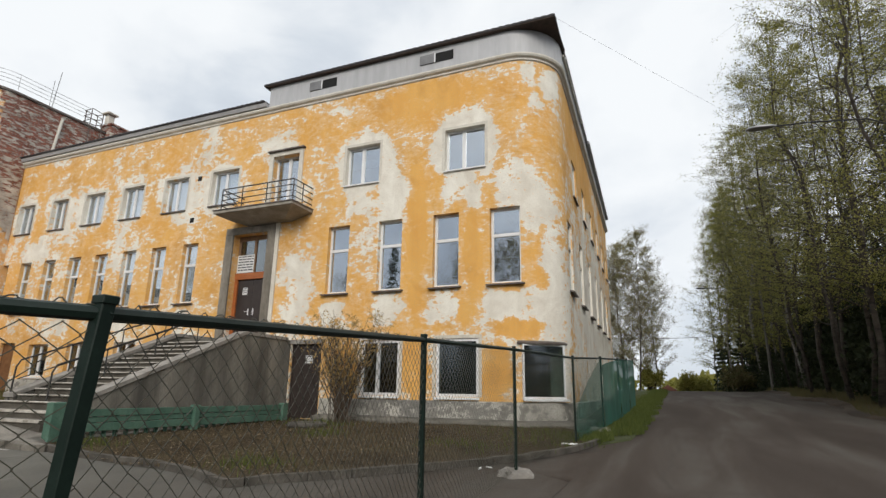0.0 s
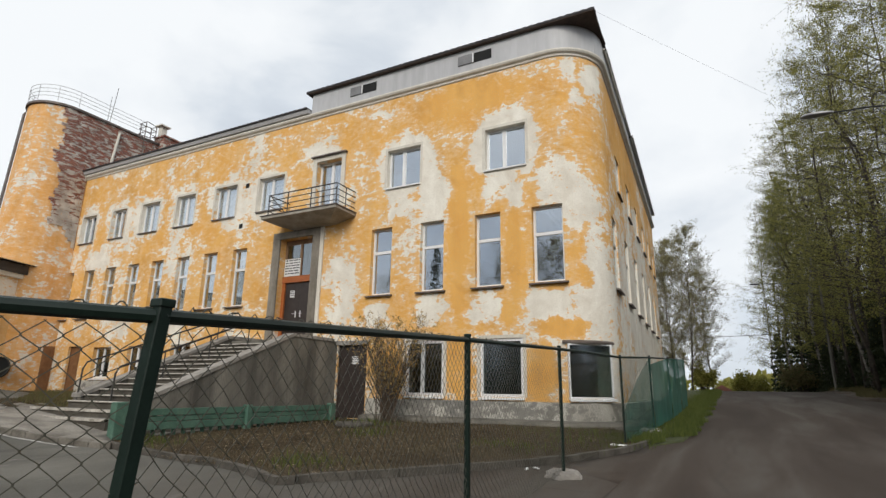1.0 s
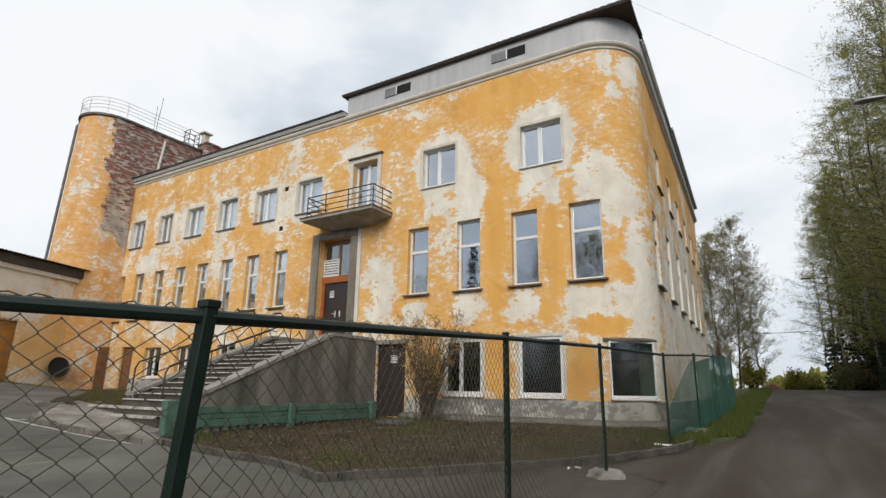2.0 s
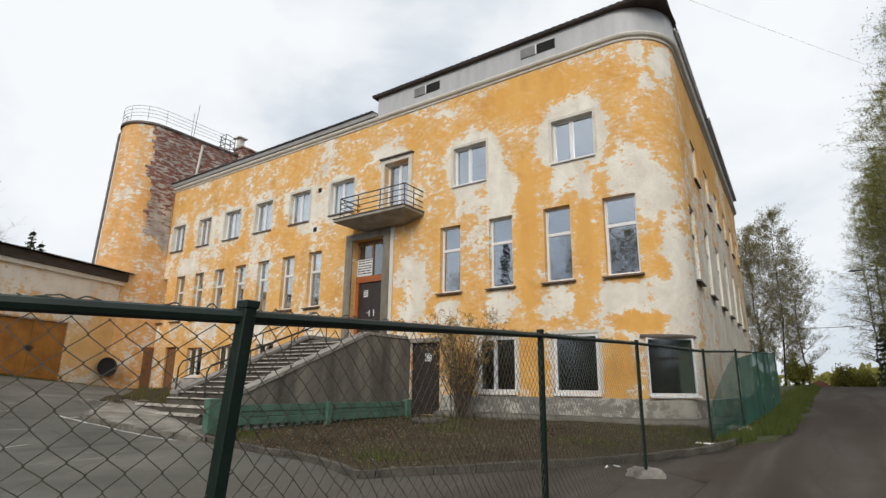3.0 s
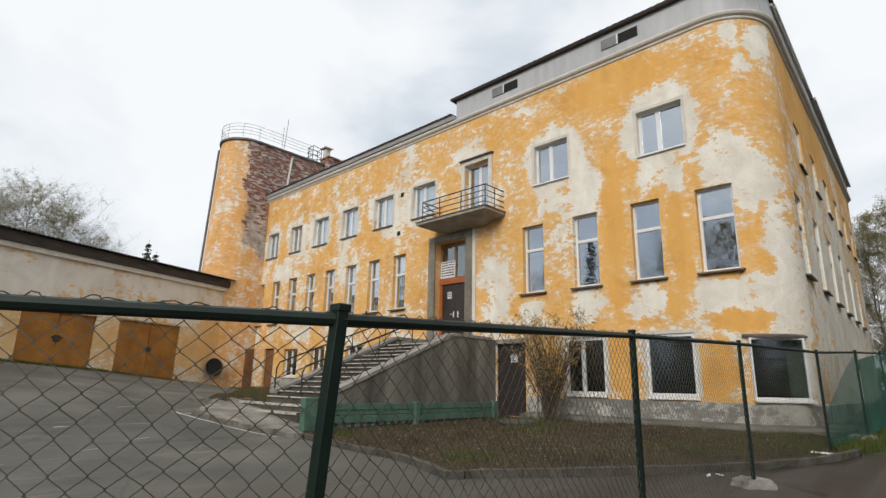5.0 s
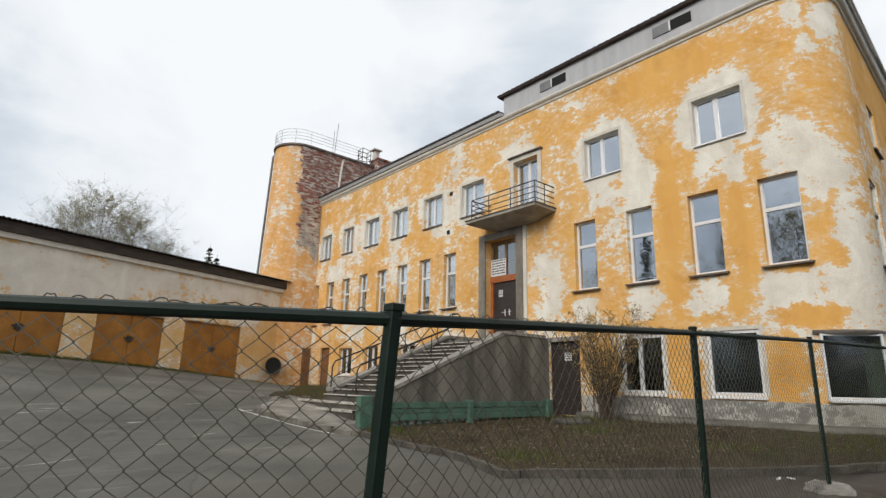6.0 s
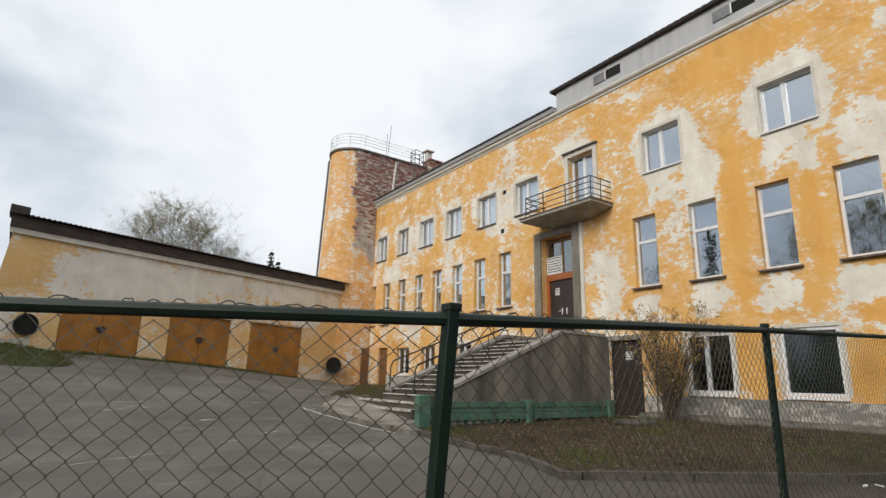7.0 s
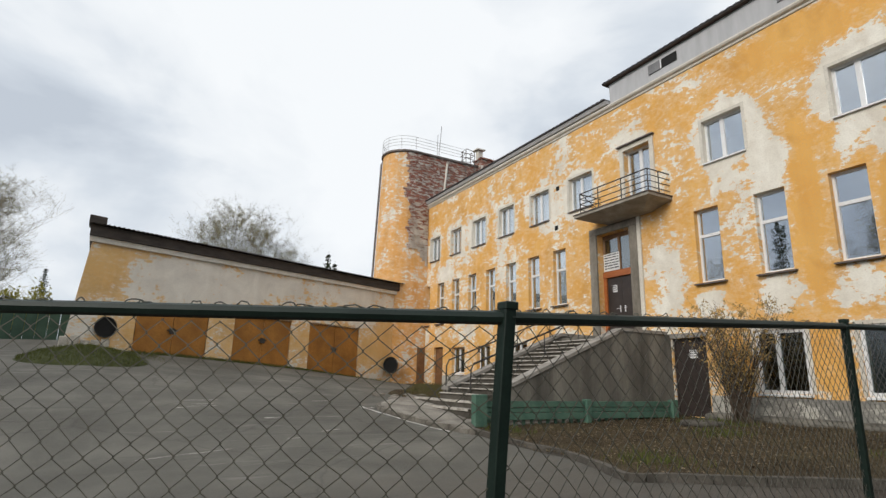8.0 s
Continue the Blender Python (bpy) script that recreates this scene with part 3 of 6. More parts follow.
def roof_slab(x0, x1, y0, y1, z, parent, skew=0.0, rise=0.25):
    bm = bmesh.new()
    n = int((x1 - x0) / 0.11)
    lo, hi = [], []
    for i in range(n + 1):
        x = x0 + (x1 - x0) * i / n
        w = 0.022 * (i % 2)
        lo.append((bm.verts.new((x, y0, z + 0.01)), bm.verts.new((x - skew, y1, z + rise))))
        hi.append((bm.verts.new((x, y0 - 0.01, z + 0.055 + w)), bm.verts.new((x - skew, y1, z + rise + 0.07 + w))))
    for i in range(n):
        bm.faces.new((lo[i][0], lo[i][1], lo[i + 1][1], lo[i + 1][0]))
        bm.faces.new((hi[i][0], hi[i + 1][0], hi[i + 1][1], hi[i][1]))
        bm.faces.new((lo[i][0], lo[i + 1][0], hi[i + 1][0], hi[i][0]))
        bm.faces.new((lo[i + 1][1], lo[i][1], hi[i][1], hi[i + 1][1]))
    bm.faces.new((lo[0][0], hi[0][0], hi[0][1], lo[0][1]))
    bm.faces.new((lo[n][1], hi[n][1], hi[n][0], lo[n][0]))
    return part("roof", bm, M_ROOF, parent, "dark metal tile roof edge")


def side_soffit(x0, x1, y0, y1, z, parent):
    """Pale boarding under the roof's overhang along the side wall, with its fascia."""
    bm = bmesh.new()
    for a, b, z0, z1 in ((-1.2, -0.03, z - 0.022, z - 0.004), (-0.03, 0.012, z - 0.03, z + 0.09)):
        vs = [bm.verts.new((x + o, y, zz)) for x, y in ((x0, y0), (x1, y1)) for o in (a, b) for zz in (z0, z1)]
        for f in ((0, 1, 3, 2), (4, 6, 7, 5), (0, 4, 5, 1), (2, 3, 7, 6), (0, 2, 6, 4), (1, 5, 7, 3)):
            bm.faces.new([vs[i] for i in f])
    return part("side_soffit", bm, M_SIDING, parent, "pale grey boarded soffit and fascia")


roof_slab(XL - 0.0, ATX - 0.05, FY - 0.30, 26.0, 11.365, building)
side_soffit(-2.47, -2.76, 16.0, 22.5, 12.03, building)
side_soffit(-2.69, -3.21, 22.54, 34.05, 11.995, building)
roof_slab(ATX - 0.2, -2.38, FY - 0.21, 22.5, 12.05, building, skew=0.38, rise=0.02)
roof_slab(ATX - 0.2, -2.72, 22.52, 34.1, 11.995, building, skew=0.52, rise=0.02)
# unseen back walls close the building; added floors keep daylight out
bm = bmesh.new()
p2, _ = plan(S2)
box(bm, p2.x - 10, p2.x - 0.02, p2.y - 0.3, p2.y, 0.5, 11.85)
box(bm, XL, -13.0, 25.5, 25.9, 0.5, 11.3)
box(bm, -13.0, -12.8, 25.9, p2.y - 0.3, 0.5, 11.9)
part("back_wall", bm, M_FACADE, building)
# added floors and inner walls, toned dark so the rooms look unlit
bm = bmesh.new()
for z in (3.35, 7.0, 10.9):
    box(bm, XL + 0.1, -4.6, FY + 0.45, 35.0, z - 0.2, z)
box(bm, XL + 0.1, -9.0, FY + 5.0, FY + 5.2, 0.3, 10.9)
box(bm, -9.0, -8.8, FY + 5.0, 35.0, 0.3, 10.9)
part("added_dark_interior", bm, M_INSIDE, building)

# ---- tower ----
tower = empty("tower", "round-ended ochre stair tower with bare brick flank", "tower")
TX, TY, TR, TZ = XL, 13.0, 1.35, 14.25


def tower_outline(off=0.0):
    r = TR + off
    pts = [(TX + off, 21.0)]
    pts += [(TX - TR + r * math.cos(a), TY + r * math.sin(a)) for a in [-math.pi * i / 20 for i in range(21)]]
    pts += [(TX - 2 * TR - off, 21.0)]
    return list(reversed(pts))


bm = bmesh.new()
base_ring = prism(bm, tower_outline(), 0.6, TZ)
for v in base_ring:
    if v.co.z < 1:
        v.co.x = TX + 1.2 * (v.co.x - TX)
        v.co.y = TY + 1.2 * (v.co.y - TY) if v.co.y < TY else v.co.y
part("wall", bm, M_TOWER, tower)
bm = bmesh.new()
prism(bm, tower_outline(0.10), TZ + 0.003, TZ + 0.11)
part("cornice", bm, M_SILL, tower)

# ---- garage row ----
GA, GB = Vector((-27.05, 12.4)), Vector((-22.29, -1.60))
GD = (GB - GA).normalized()
GN = Vector((-GD.y, GD.x))
GN = GN if GN.x > 0 else -GN
GL = (GB - GA).length
gm = Matrix(((GD.x, -0.998, 0, GA.x), (GD.y, -0.05, 0, GA.y), (0, 0, 1, 0), (0, 0, 0, 1)))
garage = empty("garage", "low garage row of faded ochre plaster with dark roof", "garage")
GATES = [(2.55, 5.5), (6.5, 9.2), (10.3, 13.0)]
GT = 3.85


M_WHITESTONE = simple_mat("dirty_whitewashed_stone", (0.34, 0.31, 0.26), (0.66, 0.62, 0.54), 3.0, 0.95, bump=0.6, fine=16, dist=0.03)


def garage_wall():
    """Front wall with its gate openings, returns and back, as one skin with thickness."""
    bm = bmesh.new()
    uv = bm.loops.layers.uv.new("wall")
    xs = sorted({0.0, GL} | {c for g in GATES for c in g})
    zs = [0.8, GT, 6.0]
    cache = {}

    def vert(x, y, z):
        key = (round(x, 4), round(y, 4), round(z, 4))
        if key not in cache:
            cache[key] = bm.verts.new(key)
        return cache[key]

    def quad(*ps):
        bm.faces.new([vert(*p) for p in ps])
    gate = lambda a, b: any(g[0] - 1e-3 <= a and b <= g[1] + 1e-3 for g in GATES)
    for a, b in zip(xs, xs[1:]):
        rows = [(GT, 6.0)] if gate(a, b) else [(0.8, GT), (GT, 6.0)]
        for z0, z1 in rows:
            quad((a, 0, z0), (b, 0, z0), (b, 0, z1), (a, 0, z1))
            quad((a, 0.4, z1), (b, 0.4, z1), (b, 0.4, z0), (a, 0.4, z0))
        if gate(a, b):
            quad((a, 0, GT), (a, 0.4, GT), (b, 0.4, GT), (b, 0, GT))
            quad((a, 0, 0.8), (a, 0, GT), (a, 0.4, GT), (a, 0.4, 0.8))
            quad((b, 0, GT), (b, 0, 0.8), (b, 0.4, 0.8), (b, 0.4, GT))
    for z0, z1 in zip(zs, zs[1:]):
        quad((GL, 0, z0), (GL, 8, z0), (GL, 8, z1), (GL, 0, z1))
        quad((GL, 8, z0), (0, 8, z0), (0, 8, z1), (GL, 8, z1))
    bmesh.ops.recalc_face_normals(bm, faces=bm.faces)
    for f in bm.faces:
        for lp in f.loops:
            lp[uv].uv = (lp.vert.co.x + 0.7 * lp.vert.co.y, lp.vert.co.z)
    for v in bm.verts:
        # the end wall leans in
        if v.co.x > GL - 0.01:
            v.co.x += 0.5 * (6.0 - v.co.z) / 5.2
    bmesh.ops.transform(bm, matrix=gm, verts=bm.verts)
    return part("wall", bm, M_GARAGE, garage)


garage_wall()
bm = bmesh.new()
box(bm, 0, GL + 0.1, -0.13, 0.0, 5.87, 6.06, m=gm)
part("moulding", bm, M_TRIM, garage)
bm = bmesh.new()
for k in range(4, 9):
    # rough whitewashed footing stones at the low end of the row
    a = GL - 2.3 + 0.31 * k
    box(bm, a + 0.01, a + 0.29, -0.09 - 0.03 * (k % 2), -0.002, 1.3, 2.34 + 0.06 * ((k * 5) % 3) + 0.02 * k, 0.03, m=gm)
part("footing", bm, M_WHITESTONE, garage, "whitewashed rubble footing")
# ---- entrance stair ----
stair = empty("entrance_stair", "wide concrete entrance stair with weathered parapet walls", "stair")
M_STEP = simple_mat("dark_brown_concrete_step", (0.055, 0.048, 0.038), (0.125, 0.112, 0.092), 2.2, 0.95, bump=0.5, fine=25)
SX0, SX1 = -13.78, -10.95
LAND, NST, TREAD = 2.82, 13, 0.338
RISE = 0.1315
M_NOSE = simple_mat("pale_step_edge_concrete", (0.30, 0.27, 0.23), (0.62, 0.58, 0.52), 5, 0.9, bump=0.4, fine=30)
bm = bmesh.new()
box(bm, SX0 + 0.3, SX1 - 0.3, 12.0, FY - 0.004, 0.3, LAND)
box(bm, -14.12, SX0, 12.5, FY - 0.004, 0.3, LAND)
part("landing", bm, M_CONCRETE, stair)
# risers and treads share one dark tone; the edge strips are paler
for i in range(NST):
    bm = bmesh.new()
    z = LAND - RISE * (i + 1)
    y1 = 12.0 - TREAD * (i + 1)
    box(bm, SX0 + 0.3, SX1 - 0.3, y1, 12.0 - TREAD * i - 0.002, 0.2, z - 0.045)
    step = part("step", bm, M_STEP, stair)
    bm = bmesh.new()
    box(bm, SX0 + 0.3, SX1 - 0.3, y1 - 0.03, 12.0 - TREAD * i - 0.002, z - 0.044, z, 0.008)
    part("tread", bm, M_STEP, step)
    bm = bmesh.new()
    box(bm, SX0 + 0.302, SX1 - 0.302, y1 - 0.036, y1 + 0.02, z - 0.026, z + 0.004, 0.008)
    part("nosing", bm, M_NOSE, step, "pale step edge strip")
for xa, xb in ((SX1 - 0.3, SX1), (SX0, SX0 + 0.3)):
    bm = bmesh.new()
    ys = [FY - 0.004, 12.0, 12.0 - TREAD * NST + 0.25]
    zs = [LAND + 0.06, LAND + 0.06, 1.17]
    prof = list(zip(ys, zs))
    a = [bm.verts.new((xa, y, z)) for y, z in prof] + [bm.verts.new((xa, y, 0.2)) for y in reversed(ys)]
    b = [bm.verts.new((xb, y, z)) for y, z in prof] + [bm.verts.new((xb, y, 0.2)) for y in reversed(ys)]
    n = len(a)
    bm.faces.new(a), bm.faces.new(list(reversed(b)))
    for i in range(n):
        bm.faces.new((a[i], b[i], b[(i + 1) % n], a[(i + 1) % n]))
    bmesh.ops.recalc_face_normals(bm, faces=bm.faces)
    part("parapet", bm, M_CONCRETE, stair)

# ---- fence ----
fence = empty("fence", "dark green steel fence with chain-link mesh", "fence")
POSTS = [(-2.75, -1.45), (-1.373, 1.053), (-1.961, 4.398), (-2.20, 8.14), (-1.98, 11.9), (-1.75, 14.6), (-1.62, 17.6), (-1.6, 20.6), (-1.62, 23.6)]
TOPS = [1.678, 1.68, 1.92, 2.115, 2.21, 2.36, 2.5, 2.65, 2.8]
for (x, y), zt in zip(POSTS, TOPS):
    bm = bmesh.new()
    box(bm, x - 0.021, x + 0.021, y - 0.021, y + 0.021, ground_z(x, y) - 0.05, zt - 0.02, 0.003)
    box(bm, x - 0.025, x + 0.025, y - 0.025, y + 0.025, zt - 0.025, zt, 0.003)
    if abs(y - 1.053) < 0.01:
        # this post leans
        for v in bm.verts:
            v.co.x += -0.040 * (zt - v.co.z)
            v.co.y += -0.056 * (zt - v.co.z)
    part("post", bm, M_GREEN, fence)
for (p, za), (q, zb) in zip(list(zip(POSTS, TOPS)), list(zip(POSTS, TOPS))[1:]):
    bm = bmesh.new()
    tube(bm, [(*p, za - 0.05), (*q, zb - 0.05)], 0.022, 8)
    part("rail", bm, M_GREEN, fence)


# ---- building details ----
def frame_band(bm, s0, s1, z0, z1, w, out0, out1, sides="lrt"):
    """A flat band round an opening, standing a little proud of the wall."""
    m = window_frame_at(0.5 * (s0 + s1), 0)
    h = 0.5 * (s1 - s0)
    if "l" in sides:
        box(bm, -h - w, -h, -out1, -out0, z0, z1, m=m)
    if "r" in sides:
        box(bm, h, h + w, -out1, -out0, z0, z1, m=m)
    if "t" in sides:
        box(bm, -h - w, h + w, -out1, -out0, z1, z1 + w, m=m)


M_SURROUND = simple_mat("whitewashed_window_surround", (0.58, 0.53, 0.45), (0.72, 0.68, 0.60), 2.2, 0.9, bump=0.4, fine=22)
for s0, s1 in SECOND_LEFT + SECOND:
    bm = bmesh.new()
    frame_band(bm, s0, s1, W2B, W2T, 0.09, 0.0, 0.008)
    part("surround", bm, M_SURROUND, building, "whitewashed plaster window surround")
for s0, s1 in BASE_R[:2]:
    bm = bmesh.new()
    frame_band(bm, s0, s1, WBB, WBT, 0.09, 0.0, 0.01)
    part("surround", bm, M_SURROUND, building, "whitewashed plaster window surround")

M_SHUTTER = simple_mat("grey_louvre_shutter", (0.16, 0.16, 0.165), (0.24, 0.24, 0.245), 3, 0.6, bump=0.1)
# rusty lintel plate over the corner window
bm = bmesh.new()
cs = [BASE_R[2][0] - 0.12 + (BASE_R[2][1] - BASE_R[2][0] + 0.24) * i / 10 for i in range(11)]
sweep(bm, cs, [(0.003, 2.663), (0.07, 2.663), (0.08, 2.71), (0.003, 2.75)])
part("lintel", bm, M_SILL, building, "rusty brown lintel over the corner window")
# attic vents: flat black panels stand for the shaded openings
for s0, s1 in ((-11.0, -9.9), (-6.75, -5.6)):
    m = window_frame_at(0.5 * (s0 + s1), 11.50)
    h = 0.5 * (s1 - s0)
    bm = bmesh.new()
    box(bm, -h, h, -0.075, -0.064, 0.0, 0.33, m=m)
    vent = part("attic_vent", bm, M_BLACK, building, "attic vent with a grey shutter, its shaded opening a flat black panel")
    bm = bmesh.new()
    box(bm, -h, -0.12 * h, -0.095, -0.079, 0.0, 0.33, 0.003, m=m)
    part("shutter", bm, M_SHUTTER, vent)
    bm = bmesh.new()
    box(bm, -0.12 * h, -0.05 * h, -0.1, -0.079, 0.0, 0.33, m=m)
    part("mullion", bm, M_PVC, vent)

# seams of the attic sheets
s = ATX + 0.5
while s < S2:
    bm = bmesh.new()
    p, n = plan(s, 0.06)
    t = Vector((-n.y, n.x))
    mm = Matrix(((t.x, -n.x, 0, p.x), (t.y, -n.y, 0, p.y), (0, 0, 1, 0), (0, 0, 0, 1)))
    box(bm, -0.012, 0.012, -0.006, 0.002, 11.24, 12.01, m=mm)
    part("seam", bm, M_SIDING, building)
    s += 0.62

# soffit boards under the attic roof
M_SOFFIT = simple_mat("dark_brown_soffit_boards", (0.045, 0.03, 0.022), (0.09, 0.06, 0.045), 5, 0.8, bump=0.3)
bm = bmesh.new()
box(bm, ATX - 0.18, -2.42, FY - 0.20, FY + 1.6, 12.024, 12.046)
part("soffit", bm, M_SOFFIT, building, "dark brown boarded soffit")
bm = bmesh.new()
pa, na = plan(S1 + 0.2, 0.10)
pb, _ = plan(S1 + 5.0, 0.12)
tube(bm, [(pa.x, pa.y, 11.90), (pb.x, pb.y, 11.88)], 0.04, 6)
part("flashing", bm, M_TRIM, building, "pale tin flashing strip")

# small wall vents, each a black plate for its shaded hole
for s, z in ((-15.72, 8.85), (-15.85, 7.25)):
    bm = bmesh.new()
    box(bm, -0.09, 0.09, -0.012, -0.002, 0, 0.18, m=window_frame_at(s, z))
    part("wall_vent", bm, M_BLACK, building)

# balcony
BX0, BX1, BY, BZ = -13.72, -10.52, 12.93, 6.98
bm = bmesh.new()
box(bm, BX0, BX1, BY, FY - 0.003, BZ + 0.02, BZ + 0.12, 0.01)
M_BALC = simple_mat("weathered_beige_concrete", (0.23, 0.205, 0.17), (0.42, 0.385, 0.33), 2.0, 0.93, bump=0.4, fine=28)
balcony = part("balcony", bm, M_BALC, building, "weathered concrete balcony with a bent iron railing")
bm = bmesh.new()
vs = box(bm, BX0 + 0.05, BX1 - 0.05, BY + 0.05, FY - 0.003, BZ - 0.17, BZ + 0.019)
for v in vs:
    if v.co.z < BZ - 0.1:
        v.co.x += 0.55 if v.co.x < -12 else -0.75
        if v.co.y < FY - 0.5:
            v.co.y = FY - 0.35
part("corbel", bm, M_BALC, balcony)
bm = bmesh.new()
box(bm, BX0 - 0.03, BX1 + 0.03, BY - 0.03, BY + 0.05, BZ + 0.121, BZ + 0.15)
box(bm, BX1 - 0.05, BX1 + 0.03, BY + 0.05, FY - 0.003, BZ + 0.121, BZ + 0.15)
part("drip_edge", bm, M_SILL, balcony)
for k in range(4):
    z = BZ + 0.30 + 0.19 * k
    bm = bmesh.new()
    x0 = BX0 + 0.25
    tube(bm, [(x0, FY - 0.02, z), (x0, BY + 0.07, z), (BX1 - 0.05, BY + 0.07, z), (BX1 - 0.05, FY - 0.02, z)], 0.016 if k < 3 else 0.021, 6)
    part("rail", bm, M_IRON, balcony)
for x, y in [(BX0 + 0.25, BY + 0.07), (BX0 + 1.1, BY + 0.07), (BX0 + 2.1, BY + 0.07), (BX1 - 0.05, BY + 0.07), (BX1 - 0.05, BY + 0.55)]:
    bm = bmesh.new()
    tube(bm, [(x, y, BZ + 0.1), (x, y, BZ + 0.88)], 0.018, 6)
    part("baluster", bm, M_IRON, balcony)
bm = bmesh.new()
tube(bm, [(BX0 + 0.28, BY + 0.1, BZ + 0.86), (BX0 + 0.9, BY + 0.2, BZ + 0.2)], 0.014, 6)
part("loose_bar", bm, M_IRON, balcony)

# balcony door with its surround
bd = window_frame_at(0.5 * (DOOR_BALC[0] + DOOR_BALC[1]), DOOR_BALC[2])
hw, hh = 0.5 * (DOOR_BALC[1] - DOOR_BALC[0]), DOOR_BALC[3] - DOOR_BALC[2]
bm = bmesh.new()
for x0, x1, z0, z1 in ((-hw, -hw + 0.07, 0, hh), (hw - 0.07, hw, 0, hh), (-hw + 0.07, hw - 0.07, hh - 0.07, hh), (-0.06, 0.06, 0.1, hh - 0.07),
                       (-hw + 0.07, hw - 0.07, 0, 0.1)):
    box(bm, x0, x1, 0.2, 0.27, z0, z1)
bdoor = part("balcony_door", bm, M_PVC, building, "white glazed balcony door")
bdoor.matrix_local = bd
for x0, x1 in ((-hw + 0.07, -0.06), (0.06, hw - 0.07)):
    bm = bmesh.new()
    box(bm, x0, x1, 0.23, 0.236, 0.1, hh - 0.07)
    part("pane", bm, M_GLASS, bdoor).visible_shadow = False
bm = bmesh.new()
frame_band(bm, DOOR_BALC[0], DOOR_BALC[1], DOOR_BALC[2], DOOR_BALC[3], 0.16, 0.0, 0.05)
part("surround", bm, M_SURROUND, building, "moulded cream door surround")
bm = bmesh.new()
box(bm, -hw - 0.22, hw + 0.22, -0.14, -0.003, hh + 0.16, hh + 0.20, m=bd)
part("drip_cap", bm, M_SILL, building)

# portal: stone jambs and head
M_STONE = simple_mat("grey_portal_stone", (0.14, 0.122, 0.096), (0.29, 0.258, 0.215), 1.8, 0.9, bump=0.4, fine=24, stretch=(1, 1, 0.4))
for x0, x1, z0, z1 in ((-14.06, DOOR_MAIN[0], LAND, DOOR_MAIN[3]), (DOOR_MAIN[1], -11.93, LAND, DOOR_MAIN[3]), (-14.06, -11.93, DOOR_MAIN[3] + 0.002, 6.80)):
    bm = bmesh.new()
    box(bm, x0, x1, FY - 0.07, FY - 0.003, z0, z1, 0.012)
    part("portal_stone", bm, M_STONE, building, "grey stone portal block")
bm = bmesh.new()
prism(bm, [(-11.925, FY - 0.05), (-11.78, FY - 0.05), (-11.78, FY - 0.004), (-11.925, FY - 0.004)], LAND, 6.81)
part("pilaster", bm, M_SURROUND, building)

# main entrance: brown double door, red-brown transom, glazed fanlight
dm = window_frame_at(0.5 * (DOOR_MAIN[0] + DOOR_MAIN[1]), DOOR_MAIN[2])
w2, hd = 0.5 * (DOOR_MAIN[1] - DOOR_MAIN[0]), DOOR_MAIN[3] - DOOR_MAIN[2]
DD = 0.28
bm = bmesh.new()
box(bm, -w2, -w2 + 0.13, DD - 0.05, DD + 0.08, 0, 2.42)
box(bm, w2 - 0.06, w2, DD - 0.05, DD + 0.08, 0, 2.42)
box(bm, -w2, w2, DD - 0.07, DD + 0.08, 2.20, 2.421)
entrance = part("entrance_door", bm, M_ORANGEWOOD, building, "dark double entrance door in a red-brown wooden frame")
entrance.matrix_local = dm
for a, b in ((-w2 + 0.13, 0.03), (0.036, w2 - 0.06)):
    bm = bmesh.new()
    box(bm, a, b, DD, DD + 0.05, 0.02, 2.195, 0.006)
    leaf = part("door_leaf", bm, M_DARKDOOR, entrance)
    bm = bmesh.new()
    xh = b - 0.1 if a < -0.2 else a + 0.1
    box(bm, xh - 0.02, xh + 0.02, DD - 0.012, DD - 0.001, 0.98, 1.2)
    tube(bm, [(xh, DD - 0.01, 1.1), (xh, DD - 0.06, 1.1), (xh + (0.11 if a > 0 else -0.11), DD - 0.06, 1.1)], 0.011, 6)
    part("handle", bm, M_PVC, leaf, "pale metal door handle")
bm = bmesh.new()
for x0, x1, z0, z1 in ((-w2, -w2 + 0.1, 2.421, hd), (w2 - 0.1, w2, 2.421, hd), (-w2 + 0.1, w2 - 0.1, hd - 0.16, hd), (-0.05, 0.05, 2.421, hd - 0.16)):
    box(bm, x0, x1, DD - 0.02, DD + 0.06, z0, z1)
M_FANWOOD = simple_mat("weathered_brown_frame_wood", (0.17, 0.095, 0.05), (0.27, 0.165, 0.09), 4, 0.75, bump=0.3, stretch=(3, 3, 1))
fan = part("fanlight", bm, M_FANWOOD, entrance, "weathered brown fanlight frame")
for a, b in ((-w2 + 0.1, -0.05), (0.05, w2 - 0.1)):
    bm = bmesh.new()
    box(bm, a, b, DD + 0.01, DD + 0.016, 2.421, hd - 0.16)
    # same darkened glass, so the fanlight looks unlit
    part("pane", bm, M_GLASSDARK, fan).visible_shadow = False
M_PAPER = simple_mat("white_paper_sign", (0.66, 0.66, 0.65), (0.76, 0.76, 0.75), 2, 0.7, bump=0)
M_INK = simple_mat("dark_print", (0.05, 0.05, 0.06), (0.10, 0.10, 0.11), 5, 0.7, bump=0)


def sign(name, label, parent, m, w, h, rows, seed):
    """A sheet with rows of unreadable print, each a plain bar."""
    rnd = random.Random(seed)
    bm = bmesh.new()
    box(bm, 0, w, -0.004, 0, 0, h, m=m)
    sh = part(name, bm, M_PAPER, parent, label)
    for i in range(rows):
        bm = bmesh.new()
        z = h - (i + 0.8) * h / (rows + 0.6)
        x = 0.06 * w
        while x < 0.9 * w:
            l = rnd.uniform(0.12, 0.3) * w
